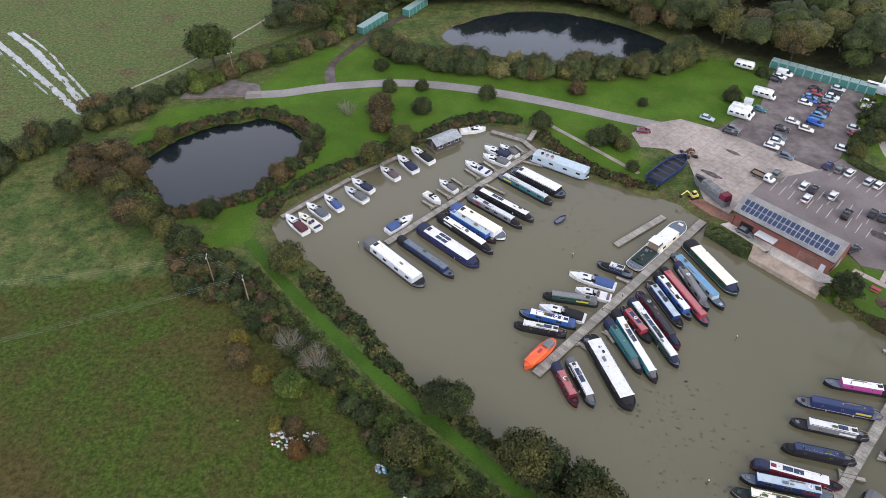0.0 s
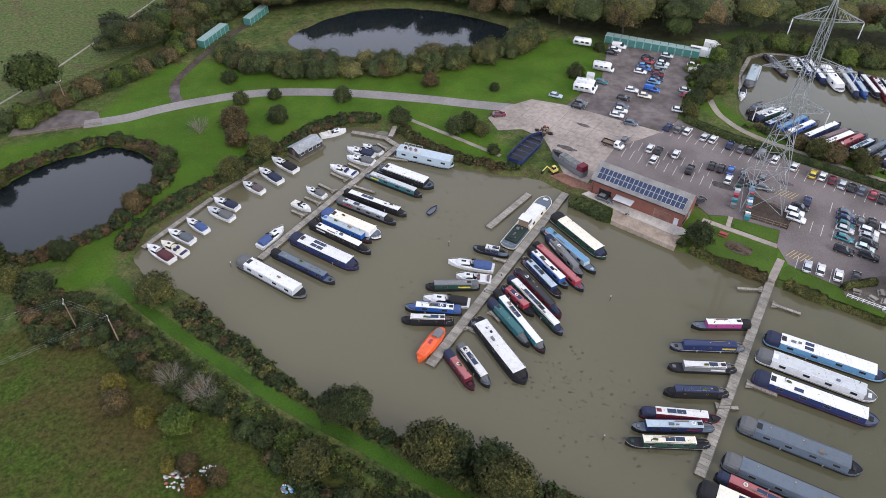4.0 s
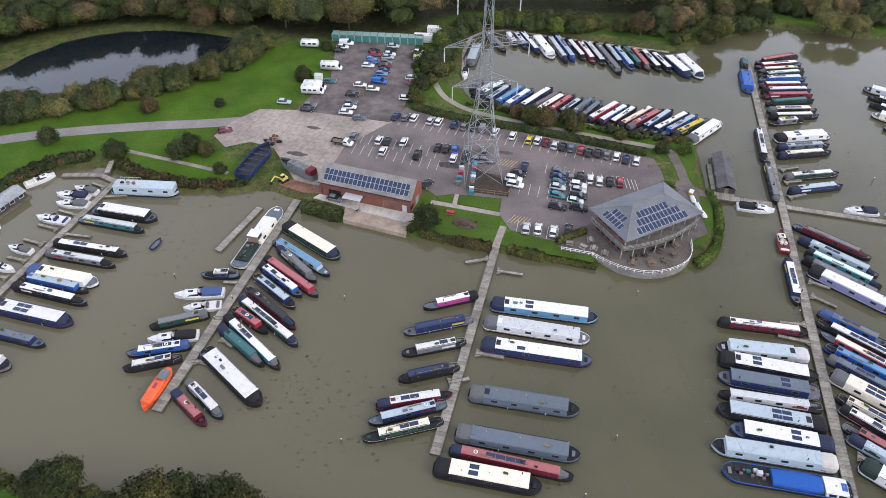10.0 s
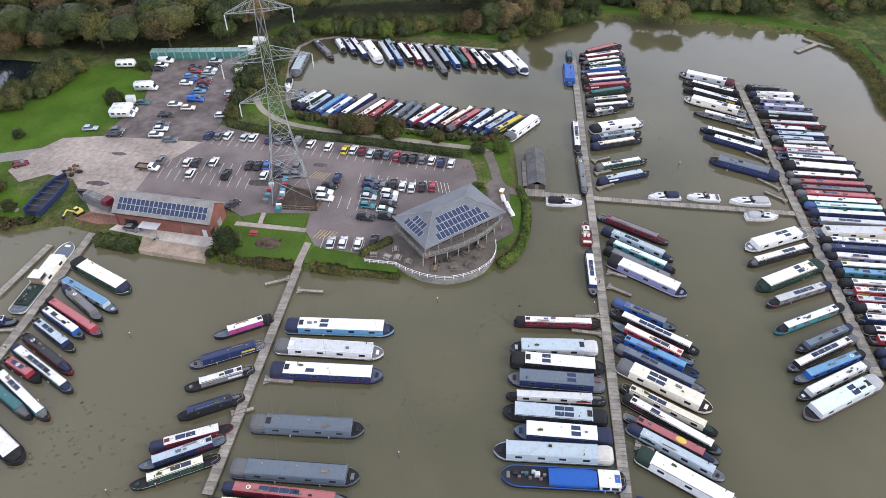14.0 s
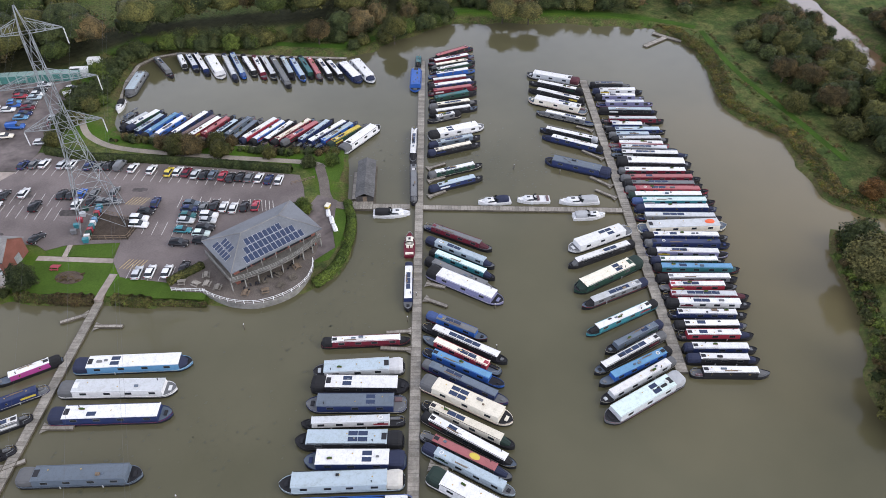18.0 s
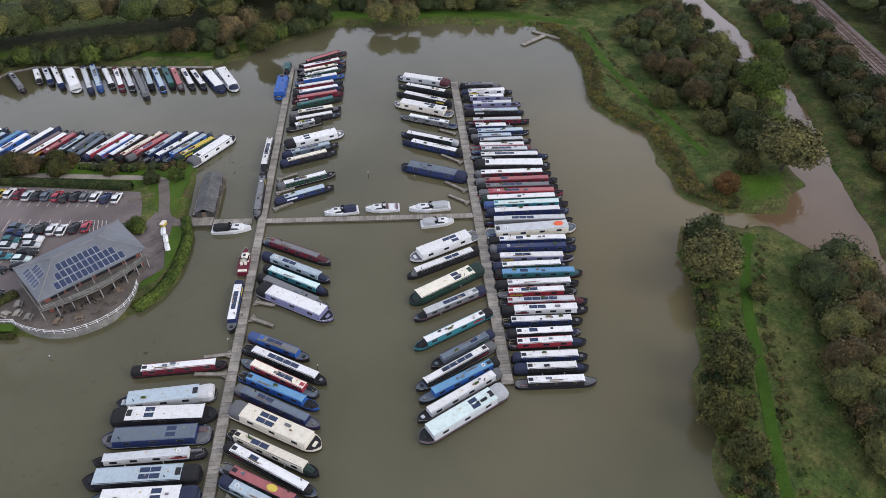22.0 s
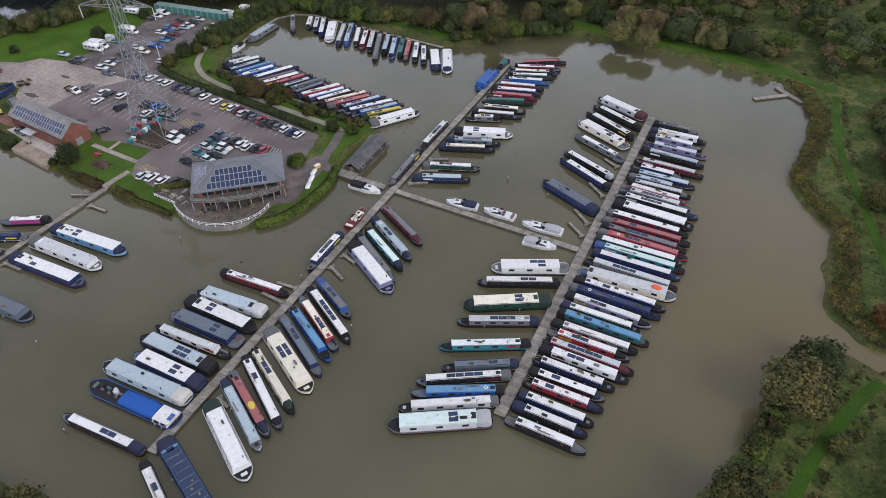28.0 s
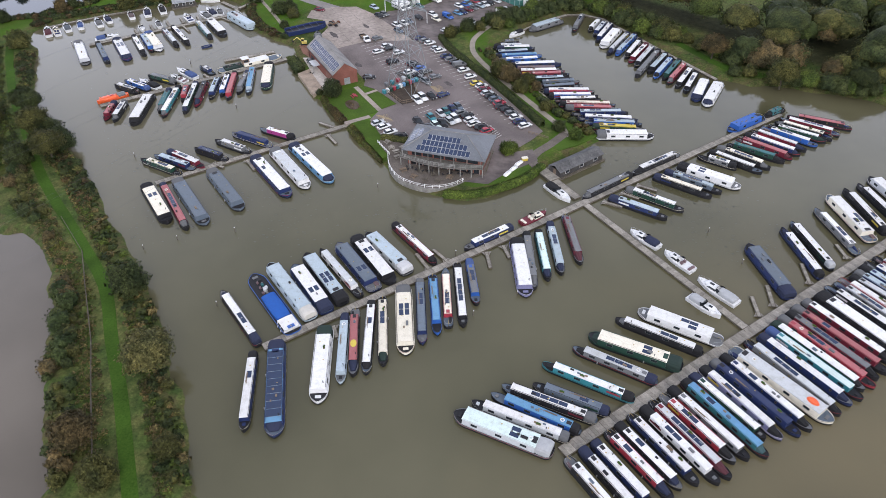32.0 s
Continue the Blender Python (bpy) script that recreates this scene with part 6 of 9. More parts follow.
# side profile of the body and of the glasshouse: length and height of each corner, in metres
BODIES = {
    "car": (4.25, 0.88, [(-2.12, 0.35), (-2.1, 0.82), (-1.9, 0.93), (0.75, 0.93), (1.95, 0.74), (2.12, 0.5), (2.1, 0.3)], [(-1.85, 0.92), (-1.35, 1.40), (0.1, 1.44), (0.95, 0.92)]),
    "suv": (4.55, 0.93, [(-2.27, 0.4), (-2.25, 1.0), (-2.1, 1.1), (0.85, 1.1), (2.1, 0.95), (2.27, 0.6), (2.25, 0.35)], [(-2.08, 1.09), (-1.8, 1.66), (0.15, 1.70), (0.95, 1.09)]),
    "van": (5.0, 0.98, [(-2.5, 0.4), (-2.5, 1.15), (-2.45, 1.2), (1.3, 1.2), (2.3, 0.98), (2.5, 0.6), (2.48, 0.35)], [(-2.44, 1.19), (-2.38, 1.95), (0.75, 1.98), (1.5, 1.19)]),
}
car_parts = {}


def side_loft(bm, profile, half, inset=0.0, crown=0.06):
    """A closed body over a side profile; the top corners lean in."""
    zs = [z for _, z in profile]
    z0, z1 = min(zs), max(zs)

    def half_at(z):
        return half - inset * (z - z0) / max(z1 - z0, 0.01)

    left = [bm.verts.new((x, -half_at(z), z)) for x, z in profile]
    right = [bm.verts.new((x, half_at(z), z)) for x, z in profile]
    n = len(profile)
    for k in range(n):
        bm.faces.new((left[k], left[(k + 1) % n], right[(k + 1) % n], right[k]))
    bm.faces.new(left[::-1])
    bm.faces.new(right)
    bmesh.ops.recalc_face_normals(bm, faces=bm.faces)


def vehicle_meshes(kind, colour):
    key = (kind, colour)
    if key in car_parts:
        return car_parts[key]
    L, half, body, glass = BODIES[kind]

    def b_body(bm):
        side_loft(bm, body, half)
        bmesh.ops.bevel(bm, geom=bm.edges[:], offset=0.09, segments=2, affect="EDGES")

    def b_roof(bm):
        (x0, z0), (x1, z1), (x2, z2), (x3, z3) = glass
        box(bm, x1 - 0.04, x2 + 0.04, -half + 0.2, half - 0.2, z1 - 0.03, z2 + 0.03)
        bmesh.ops.bevel(bm, geom=bm.edges[:], offset=0.03, segments=1, affect="EDGES")

    def b_glass(bm):
        side_loft(bm, glass, half - 0.05, 0.17)

    paint_mat = paint(*TONES[colour][1], 0.22, 0.1)
    made = {"body": small_mesh("body", b_body, paint_mat), "roof": small_mesh("roof", b_roof, paint_mat)}
    for me in made.values():
        me.polygons.foreach_set("use_smooth", [True] * len(me.polygons))
    made["glass"] = car_parts.get(kind) or small_mesh("glass", b_glass, MAT_GLASS)
    car_parts[kind] = made["glass"]
    if kind == "van":
        def b_box(bm):
            side_loft(bm, [(-2.46, 1.15), (-2.42, 1.97), (0.4, 2.0), (0.55, 1.15)], half - 0.03, 0.12)
            bmesh.ops.bevel(bm, geom=bm.edges[:], offset=0.06, segments=2, affect="EDGES")
        made["load_box"] = small_mesh("load_box", b_box, paint_mat)
    car_parts[key] = made
    return made


def wheel_build(bm):
    rod(bm, (0, -0.1, 0), (0, 0.1, 0), 0.32, 0.32, 14, 0)
    rod(bm, (0, -0.112, 0), (0, 0.112, 0), 0.20, 0.20, 10, 1)


ME_WHEEL = small_mesh("wheel", wheel_build, [MAT_TYRE, MAT_STEEL])
ME_HEAD = small_mesh("headlight", lambda bm: box(bm, -0.04, 0.03, -0.17, 0.17, -0.07, 0.07), MAT_LAMP)
ME_TAIL = small_mesh("tail_light", lambda bm: box(bm, -0.03, 0.04, -0.12, 0.12, -0.1, 0.1), MAT_TAIL)
GROUND = LAND + 0.055


def wheels(ob, xs, y, r=1.0):
    for x in xs:
        for sg in (-1, 1):
            shared("wheel", ME_WHEEL, ob, Matrix.Translation((x, sg * y, 0.32 * r)) @ Matrix.Scale(r, 4))


def motor_car(kind, x, y, turn, colour, where):
    label = "%s %s parked %s" % (TONES[colour][0], {"car": "hatchback car", "suv": "large estate car", "van": "panel van"}[kind], where)
    ob = thing({"car": "car", "suv": "car", "van": "van"}[kind], x, y, GROUND, turn, label, "van" if kind == "van" else "car", "parked vehicles")
    L, half, body, glass = BODIES[kind]
    for name, me in vehicle_meshes(kind, colour).items():
        shared({"glass": "glasshouse"}.get(name, name), me, ob)
    wheels(ob, (-L * 0.3, L * 0.31), half - 0.1)
    for sg in (-1, 1):
        shared("headlight", ME_HEAD, ob, pose(L / 2 - 0.07, sg * (half - 0.25), 0.66))
        shared("tail_light", ME_TAIL, ob, pose(-L / 2 + 0.03, sg * (half - 0.2), 0.78))
    return ob


def motorhome(x, y, turn):
    ob = thing("motorhome", x, y, GROUND, turn, "white coachbuilt motorhome parked at the car park edge", "motorhome", "parked vehicles")
    bm = bmesh.new()
    side_loft(bm, [(-3.3, 0.5), (-3.3, 2.75), (1.6, 2.85), (2.6, 2.5), (2.3, 1.9), (2.2, 0.5)], 1.1)
    bmesh.ops.bevel(bm, geom=bm.edges[:], offset=0.1, segments=2, affect="EDGES")
    part("body", bm, MAT_WHITE, ob, smooth=True)
    bm = bmesh.new()
    side_loft(bm, [(2.1, 0.4), (2.1, 1.75), (2.5, 1.7), (2.95, 1.15), (3.5, 0.95), (3.55, 0.4)], 0.98)
    bmesh.ops.bevel(bm, geom=bm.edges[:], offset=0.07, segments=1, affect="EDGES")
    part("cab", bm, MAT_WHITE, ob, smooth=True)
    bm = bmesh.new()
    side_loft(bm, [(2.5, 1.2), (2.44, 1.74), (2.56, 1.74), (3.02, 1.17)], 0.9)
    part("windscreen", bm, MAT_GLASS, ob)
    for px in (-2.2, -0.5, 1.0):
        for sg in (-1, 1):
            part("window", boxed(px - 0.5, px + 0.5, sg * 1.105 - 0.015, sg * 1.105 + 0.015, 1.5, 2.0), MAT_GLASS, ob)
    for px in (-2.0, 0.3):
        part("roof_vent", boxed(px - 0.35, px + 0.35, -0.35, 0.35, 2.78, 2.95), MAT_FRAME, ob)
    wheels(ob, (-1.6, 2.7), 0.92, 1.1)
    return ob


def caravan(x, y, turn):
    ob = thing("caravan", x, y, GROUND, turn, "white touring caravan standing on mown grass", "caravan", "parked vehicles")
    bm = bmesh.new()
    side_loft(bm, [(-3.0, 0.5), (-3.2, 1.2), (-2.8, 2.5), (2.7, 2.55), (3.2, 1.3), (3.0, 0.5)], 1.12)
    bmesh.ops.bevel(bm, geom=bm.edges[:], offset=0.15, segments=2, affect="EDGES")
    part("body", bm, MAT_WHITE, ob, smooth=True)
    for px in (-1.8, 0.2, 1.8):
        for sg in (-1, 1):
            part("window", boxed(px - 0.6, px + 0.6, sg * 1.12 - 0.015, sg * 1.12 + 0.015, 1.3, 1.9), MAT_GLASS, ob)
    bm = bmesh.new()
    bar(bm, (3.0, 0, 0.5), (4.2, 0, 0.45), 0.09)
    part("drawbar", bm, MAT_STEEL, ob)
    part("roof_vent", boxed(-0.4, 0.4, -0.4, 0.4, 2.5, 2.68), MAT_FRAME, ob)
    wheels(ob, (0.0,), 1.0)
    return ob


def flatbed(x, y, turn):
    ob = thing("flatbed_truck", x, y, GROUND, turn, "white flatbed truck with an empty load bed on concrete", "truck", "parked vehicles")
    bm = bmesh.new()
    side_loft(bm, [(0.6, 0.5), (0.6, 1.95), (1.9, 2.0), (2.5, 1.25), (3.1, 1.05), (3.15, 0.5)], 0.98)
    bmesh.ops.bevel(bm, geom=bm.edges[:], offset=0.08, segments=2, affect="EDGES")
    part("cab", bm, MAT_WHITE, ob, smooth=True)
    bm = bmesh.new()
    side_loft(bm, [(1.96, 1.4), (1.86, 1.96), (1.98, 1.96), (2.54, 1.28)], 0.85)
    part("windscreen", bm, MAT_GLASS, ob)
    for sg in (-1, 1):
        part("window", boxed(0.85, 1.75, sg * 0.985 - 0.01, sg * 0.985 + 0.01, 1.3, 1.8), MAT_GLASS, ob)
    part("load_bed", boxed(-3.0, 0.5, -1.05, 1.05, 0.8, 0.92), MAT_WOOD, ob)
    for dims in ((-3.0, 0.5, -1.08, -1.02, 0.9, 1.25), (-3.0, 0.5, 1.02, 1.08, 0.9, 1.25), (-3.06, -3.0, -1.05, 1.05, 0.9, 1.25)):
        part("side_board", boxed(*dims), MAT_BLACK, ob)
    part("chassis", boxed(-2.9, 2.8, -0.45, 0.45, 0.45, 0.78), MAT_BLACK, ob)
    wheels(ob, (-1.9, 2.2), 0.88, 1.15)
    return ob


def park(kind, x, y, turn, colour):
    if kind == "mh":
        return motorhome(x, y, turn)
    if kind == "cv":
        return caravan(x, y, turn)
    if kind == "tr":
        return flatbed(x, y, turn)
    where = "in the upper car park" if y > 150 or (x < 101 and y > 149) else "in a bay beside the hedge" if (x - 101) * 0.75 + (y - 150) * 0.662 > -2.5 else "in the marina car park"
    return motor_car(kind, x, y, turn, colour, where)


park("car", 103.0, 151.0, 40, "n")
park("car", 105.3, 149.3, 41, "G")
park("car", 107.4, 147.8, 42, "w")
park("car", 110.7, 144.0, 40, "g")
park("car", 112.5, 142.4, 41, "w")
park("car", 115.6, 138.7, 42, "n")
park("car", 117.7, 136.5, 40, "G")
park("car", 119.6, 135.1, 41, "k")
park("van", 121.7, 132.9, 42, "G")
park("car", 123.8, 129.7, 40, "w")
park("car", 127.0, 125.6, 41, "w")
park("car", 129.8, 121.5, 42, "y")
park("car", 131.7, 120.1, 40, "w")
park("car", 133.1, 118.1, 41, "m")
park("car", 134.4, 115.8, 42, "g")
park("car", 135.9, 114.1, 40, "k")
park("car", 137.6, 112.5, 41, "s")
park("car", 139.3, 110.3, 42, "r")
park("car", 140.3, 108.2, 40, "k")
park("car", 142.3, 106.8, 41, "k")
park("car", 143.9, 104.9, 42, "G")
park("car", 145.7, 103.0, 40, "w")
park("car", 147.1, 100.7, 41, "n")
park("car", 149.0, 98.7, 42, "w")
park("car", 87.9, 147.5, 47, "G")
park("car", 93.1, 142.1, 47, "w")
park("car", 94.9, 140.5, 47, "k")
park("car", 98.8, 138.0, 47, "w")
park("suv", 98.9, 130.4, 47, "k")
park("car", 91.7, 136.9, 47, "w")
park("car", 105.6, 130.8, 47, "k")
park("car", 107.4, 129.2, 47, "k")
park("car", 109.4, 127.8, 47, "b")
park("car", 111.9, 125.7, 47, "G")
park("car", 115.7, 122.9, 47, "G")
park("car", 106.7, 124.3, 47, "w")
park("car", 110.0, 123.2, 47, "k")
park("car", 121.3, 111.6, 47, "n")
park("car", 129.1, 101.7, 47, "G")
park("car", 131.4, 100.6, 47, "k")
park("car", 132.8, 98.4, 47, "w")
park("car", 134.3, 96.4, 47, "w")
park("car", 136.6, 95.1, 47, "k")
park("car", 138.8, 93.5, 47, "r")
park("car", 106.8, 90.5, 47, "g")
park("car", 109.1, 88.9, 47, "w")
park("car", 111.8, 86.4, 46, "w")
park("car", 115.2, 85.0, 45, "k")
park("suv", 115.5, 108.3, -46, "w")
park("suv", 114.4, 106.1, -46, "w")
park("car", 118.0, 109.9, -46, "k")
park("car", 127.6, 105.2, -46, "s")
park("car", 126.2, 103.5, -46, "n")
park("car", 124.7, 101.5, -46, "T")
park("car", 123.4, 99.9, -46, "g")
park("car", 121.2, 97.2, -46, "t")
park("suv", 118.3, 93.4, -46, "k")
park("suv", 128.4, 97.8, -46, "w")
park("car", 127.2, 96.3, -46, "g")
park("suv", 125.5, 94.2, -46, "k")
park("car", 123.7, 93.1, -46, "W")
park("suv", 122.6, 90.4, -46, "k")
park("car", 111.8, 120.6, -41, "G")
park("car", 113.7, 119.2, -41, "G")
park("car", 94.8, 117.8, 23, "k")
park("mh", 98.5, 188.0, -34, "w")
park("car", 94.6, 180.2, -34, "T")
park("mh", 87.3, 176.5, -34, "w")
park("mh", 88.9, 178.6, -34, "w")
park("car", 82.0, 167.6, -34, "k")
park("car", 83.5, 169.5, -34, "G")
park("car", 77.6, 175.2, -34, "l")
park("cv", 98.7, 206.8, -34, "w")
park("van", 110.3, 202.0, -34, "w")
park("car", 108.0, 200.2, -34, "w")
park("car", 106.0, 198.2, -34, "k")
park("car", 116.1, 191.9, -34, "k")
park("car", 115.2, 189.7, -34, "r")
park("car", 112.5, 187.3, -34, "B")
park("car", 111.9, 185.4, -34, "b")
park("car", 109.7, 183.8, -34, "w")
park("car", 123.3, 192.2, -34, "g")
park("car", 121.0, 189.4, -34, "k")
park("car", 119.5, 187.5, -34, "w")
park("car", 118.0, 185.8, -34, "l")
park("car", 115.8, 183.1, -34, "G")
park("car", 114.4, 180.9, -34, "m")
park("car", 112.6, 178.1, -34, "n")
park("car", 110.9, 176.6, -34, "B")
park("van", 108.1, 172.2, -34, "b")
park("car", 101.9, 173.3, -34, "w")
park("car", 104.3, 169.1, -34, "c")
park("car", 97.4, 169.2, -34, "k")
park("car", 94.7, 164.8, -34, "s")
park("car", 93.5, 162.7, -34, "w")
park("car", 91.3, 160.5, -34, "w")
park("car", 93.5, 155.6, -34, "s")
park("van", 127.4, 180.0, -34, "w")
park("car", 128.7, 183.9, -34, "w")
park("car", 118.2, 169.3, -34, "g")
park("car", 117.1, 166.2, -34, "r")
park("car", 110.5, 159.0, -34, "w")
park("tr", 83.7, 146.0, -48, "w")
park("car", 57.4, 168.4, -6, "m")

# ---- buildings ----


def gable_roof(bm, x0, x1, y0, y1, z0, z1, over=0.35, thick=0.14):
    """Two slopes that meet over the long axis."""
    ym = (y0 + y1) / 2
    for ya, sg in ((y0, -1), (y1, 1)):
        drop = (z1 - z0) / abs(ym - ya) * over
        lo = [(x0 - over, ya + sg * over, z0 - drop), (x1 + over, ya + sg * over, z0 - drop), (x1 + over, ym, z1), (x0 - over, ym, z1)]
        a = [bm.verts.new(p) for p in lo]
        b = [bm.verts.new((p[0], p[1], p[2] + thick)) for p in lo]
        for k in range(4):
            bm.faces.new((a[k], a[(k + 1) % 4], b[(k + 1) % 4], b[k]))
        bm.faces.new(a[::-1])
        bm.faces.new(b)
    bmesh.ops.recalc_face_normals(bm, faces=bm.faces)


def roof_panel_build(bm):
    box(bm, -0.5, 0.5, -0.82, 0.82, 0, 0.04, 1)
    box(bm, -0.465, 0.465, -0.785, 0.785, 0.02, 0.046, 0)


ME_ROOF_PANEL = small_mesh("solar_panel", roof_panel_build, [MAT_SOLAR, MAT_FRAME])


def wall_ring(ob, x0, x1, y0, y1, z0, z1, t, mat):
    for dims in ((x0, x1, y0, y0 + t, z0, z1), (x0, x1, y1 - t, y1, z0, z1), (x0, x0 + t, y0 + t, y1 - t, z0, z1), (x1 - t, x1, y0 + t, y1 - t, z0, z1)):
        part("wall", boxed(*dims), mat, ob)


def brick_building():
    ob = thing("workshop_building", 80.8, 121.45, LAND, -48.3, "red brick boatyard building with solar panels on its roof", "building")
    x0, x1, y0, y1, e, r = -12.1, 12.1, -4.0, 4.0, 4.3, 7.3
    wall_ring(ob, x0, x1, y0, y1, 0, e, 0.3, MAT_BRICK)
    for x in (x0, x1 - 0.3):
        bm = bmesh.new()
        v = [bm.verts.new(p) for p in ((x, y0, e), (x, y1, e), (x, 0, r), (x + 0.3, y0, e), (x + 0.3, y1, e), (x + 0.3, 0, r))]
        for q in ((0, 2, 1), (3, 4, 5), (0, 3, 5, 2), (2, 5, 4, 1)):
            bm.faces.new([v[i] for i in q])
        part("gable", bm, MAT_BRICK, ob)
    bm = bmesh.new()
    gable_roof(bm, x0, x1, y0, y1, e, r)
    roof = part("roof", bm, MAT_GREY_ROOF, ob, "grey sheet roof with solar panels")
    slope = math.degrees(math.atan2(r - e, 4.0))
    for i in range(20):
        for j in range(2):
            d = 1.25 + j * 1.56
            y = y0 + d * math.cos(radians(slope))
            z = e + (y - y0) * math.tan(radians(slope)) + 0.17
            shared("solar_panel", ME_ROOF_PANEL, roof, pose(x0 + 1.4 + i * 1.127, y, z, slope) @ Matrix.Diagonal((1.06, 0.92, 1.0, 1.0)))
    # front: lean-to canopy, doors and windows
    part("door", boxed(-9.8, -6.6, y0 - 0.06, y0 + 0.05, 0, 2.3), MAT_BLACK, ob, "dark roller door")
    part("door", boxed(4.9, 8.7, y0 - 0.05, y0 + 0.05, 0, 2.4), surface("brown_shutter", (0.17, 0.085, 0.065), (0.23, 0.12, 0.095), 3.0, 0.4, 0.7), ob, "brown roller shutter")
    part("door_frame", boxed(4.72, 8.88, y0 - 0.03, y0 + 0.03, 0, 2.58), MAT_WOOD, ob)
    part("gutter", boxed(x0 - 0.3, x1 + 0.3, y0 - 0.5, y0 - 0.36, e - 0.32, e - 0.2), MAT_BLACK, ob)
    part("door", boxed(9.9, 11.0, y0 - 0.05, y0 + 0.05, 0, 2.1), tone("g", 0.5), ob, "pale grey door")
    part("door", boxed(x1 - 0.05, x1 + 0.06, -0.6, 1.4, 0, 2.2), MAT_STEEL, ob, "grey end door")
    part("window", boxed(x1 - 0.05, x1 + 0.05, -4.2, -2.2, 0.9, 2.0), MAT_GLASS, ob)
    bm = bmesh.new()
    box(bm, -5.2, -0.4, y0 - 2.4, y0 + 0.02, 2.3, 2.38, 0, Matrix.Identity(4))
    canopy = part("porch_roof", bm, tone("g", 0.4), ob, "pale sheet porch roof")
    for px in (-5.0, -0.6):
        bm = bmesh.new()
        rod(bm, (px, y0 - 2.4, 0), (px, y0 - 2.4, 2.32), 0.06, 0.06, 6)
        part("post", bm, MAT_STEEL, canopy)
    part("downpipe", boxed(-11.7, -11.58, y0 - 0.1, y0 - 0.005, 0, 3.0), MAT_BLACK, ob)


MAT_PALE_WOOD = surface("pale_grey_timber", (0.24, 0.235, 0.21), (0.35, 0.345, 0.315), 5.0, 0.6, 0.75)


def cafe():
    ob = thing("cafe_building", 131.6, 77.4, LAND, -2.4, "two-storey waterside cafe with slate hip roof and balcony", "building")
    ex, ey = 11.4, 6.9
    x0, x1, y0, y1 = -10.2, 10.2, -5.3, 5.3
    wall_ring(ob, x0, x1, y0, y1, 0, 2.7, 0.3, MAT_BRICK)
    wall_ring(ob, x0 + 0.02, x1 - 0.02, y0 + 0.02, y1 - 0.02, 3.0, 5.2, 0.3, MAT_BRICK)
    bow = [(x0 - 1.6 + (x1 - x0 + 2.2) * k / 16, y0 - 1.5 - 2.0 * math.sin(math.pi * k / 16)) for k in range(17)]
    bm = bmesh.new()
    prism(bm, bow + [(x1 + 0.6, y1 + 0.2), (x0 - 1.6, y1 + 0.2)], 2.7, 3.0)
    bmesh.ops.triangulate(bm, faces=[f for f in bm.faces if len(f.verts) > 4])
    part("upper_floor", bm, surface("balcony_deck", (0.13, 0.122, 0.108), (0.20, 0.19, 0.17), 4.0, 0.5, 0.8), ob)
    bm = bmesh.new()
    base = [(-ex, -ey, 5.15), (ex, -ey, 5.15), (ex, ey, 5.15), (-ex, ey, 5.15)]
    a = [bm.verts.new(p) for p in base]
    b = [bm.verts.new((p[0], p[1], p[2] + 0.22)) for p in base]
    r0, r1 = bm.verts.new((-4.7, 0, 8.5)), bm.verts.new((4.7, 0, 8.5))
    for k in range(4):
        bm.faces.new((a[k], a[(k + 1) % 4], b[(k + 1) % 4], b[k]))
    bm.faces.new(a[::-1])
    for f in ((b[0], b[1], r1, r0), (b[1], b[2], r1), (b[2], b[3], r0, r1), (b[3], b[0], r0)):
        bm.faces.new(f)
    bmesh.ops.recalc_face_normals(bm, faces=bm.faces)
    roof = part("roof", bm, MAT_SLATE, ob, "grey slate hip roof")
    slope = math.degrees(math.atan2(8.5 - 5.37, ey))
    for j, (lo, n) in enumerate(((-6.9, 13), (-5.8, 11), (-4.7, 8))):
        for i in range(n):
            y = -ey + 1.2 + j * 1.68
            z = 5.37 + (y + ey) * math.tan(radians(slope)) + 0.05
            shared("solar_panel", ME_ROOF_PANEL, roof, pose(lo + i * 1.12, y, z, slope) @ Matrix.Diagonal((1.07, 1.06, 1.0, 1.0)))
    slope_w = math.degrees(math.atan2(8.5 - 5.37, ex - 4.7))
    for j, n in enumerate((6, 4)):
        for i in range(n):
            x = -ex + 1.5 + j * 1.66
            z = 5.37 + (x + ex) * math.tan(radians(slope_w)) + 0.05
            m = Matrix.Translation((x, -(n - 1) * 0.53 + i * 1.06, z)) @ Matrix.Rotation(radians(-slope_w), 4, "Y") @ Matrix.Rotation(radians(90), 4, "Z")
            shared("solar_panel", ME_ROOF_PANEL, roof, m)
    for (p, q) in (((-ex, -ey, 5.4), (-4.7, 0, 8.53)), ((ex, -ey, 5.4), (4.7, 0, 8.53)), ((ex, ey, 5.4), (4.7, 0, 8.53)), ((-ex, ey, 5.4), (-4.7, 0, 8.53)), ((-4.7, 0, 8.53), (4.7, 0, 8.53))):
        bm = bmesh.new()
        bar(bm, p, q, 0.16)
        part("ridge_tile", bm, MAT_GREY_ROOF, roof)
    # glazing bays on both floors
    for k in range(11):
        px = x0 + 0.9 + k * 1.75
        part("window", boxed(px, px + 1.35, y0 - 0.04, y0 + 0.05, 0.15, 2.35), MAT_GLASS, ob)
        part("mullion", boxed(px + 1.4, px + 1.55, y0 - 0.08, y0 + 0.02, 0, 2.6), MAT_PALE_WOOD, ob)
    for k in range(6):
        px = x0 + 1.2 + k * 3.1
        part("window", boxed(px, px + 2.7, y0 - 0.03, y0 + 0.06, 3.15, 4.95), MAT_GLASS, ob)
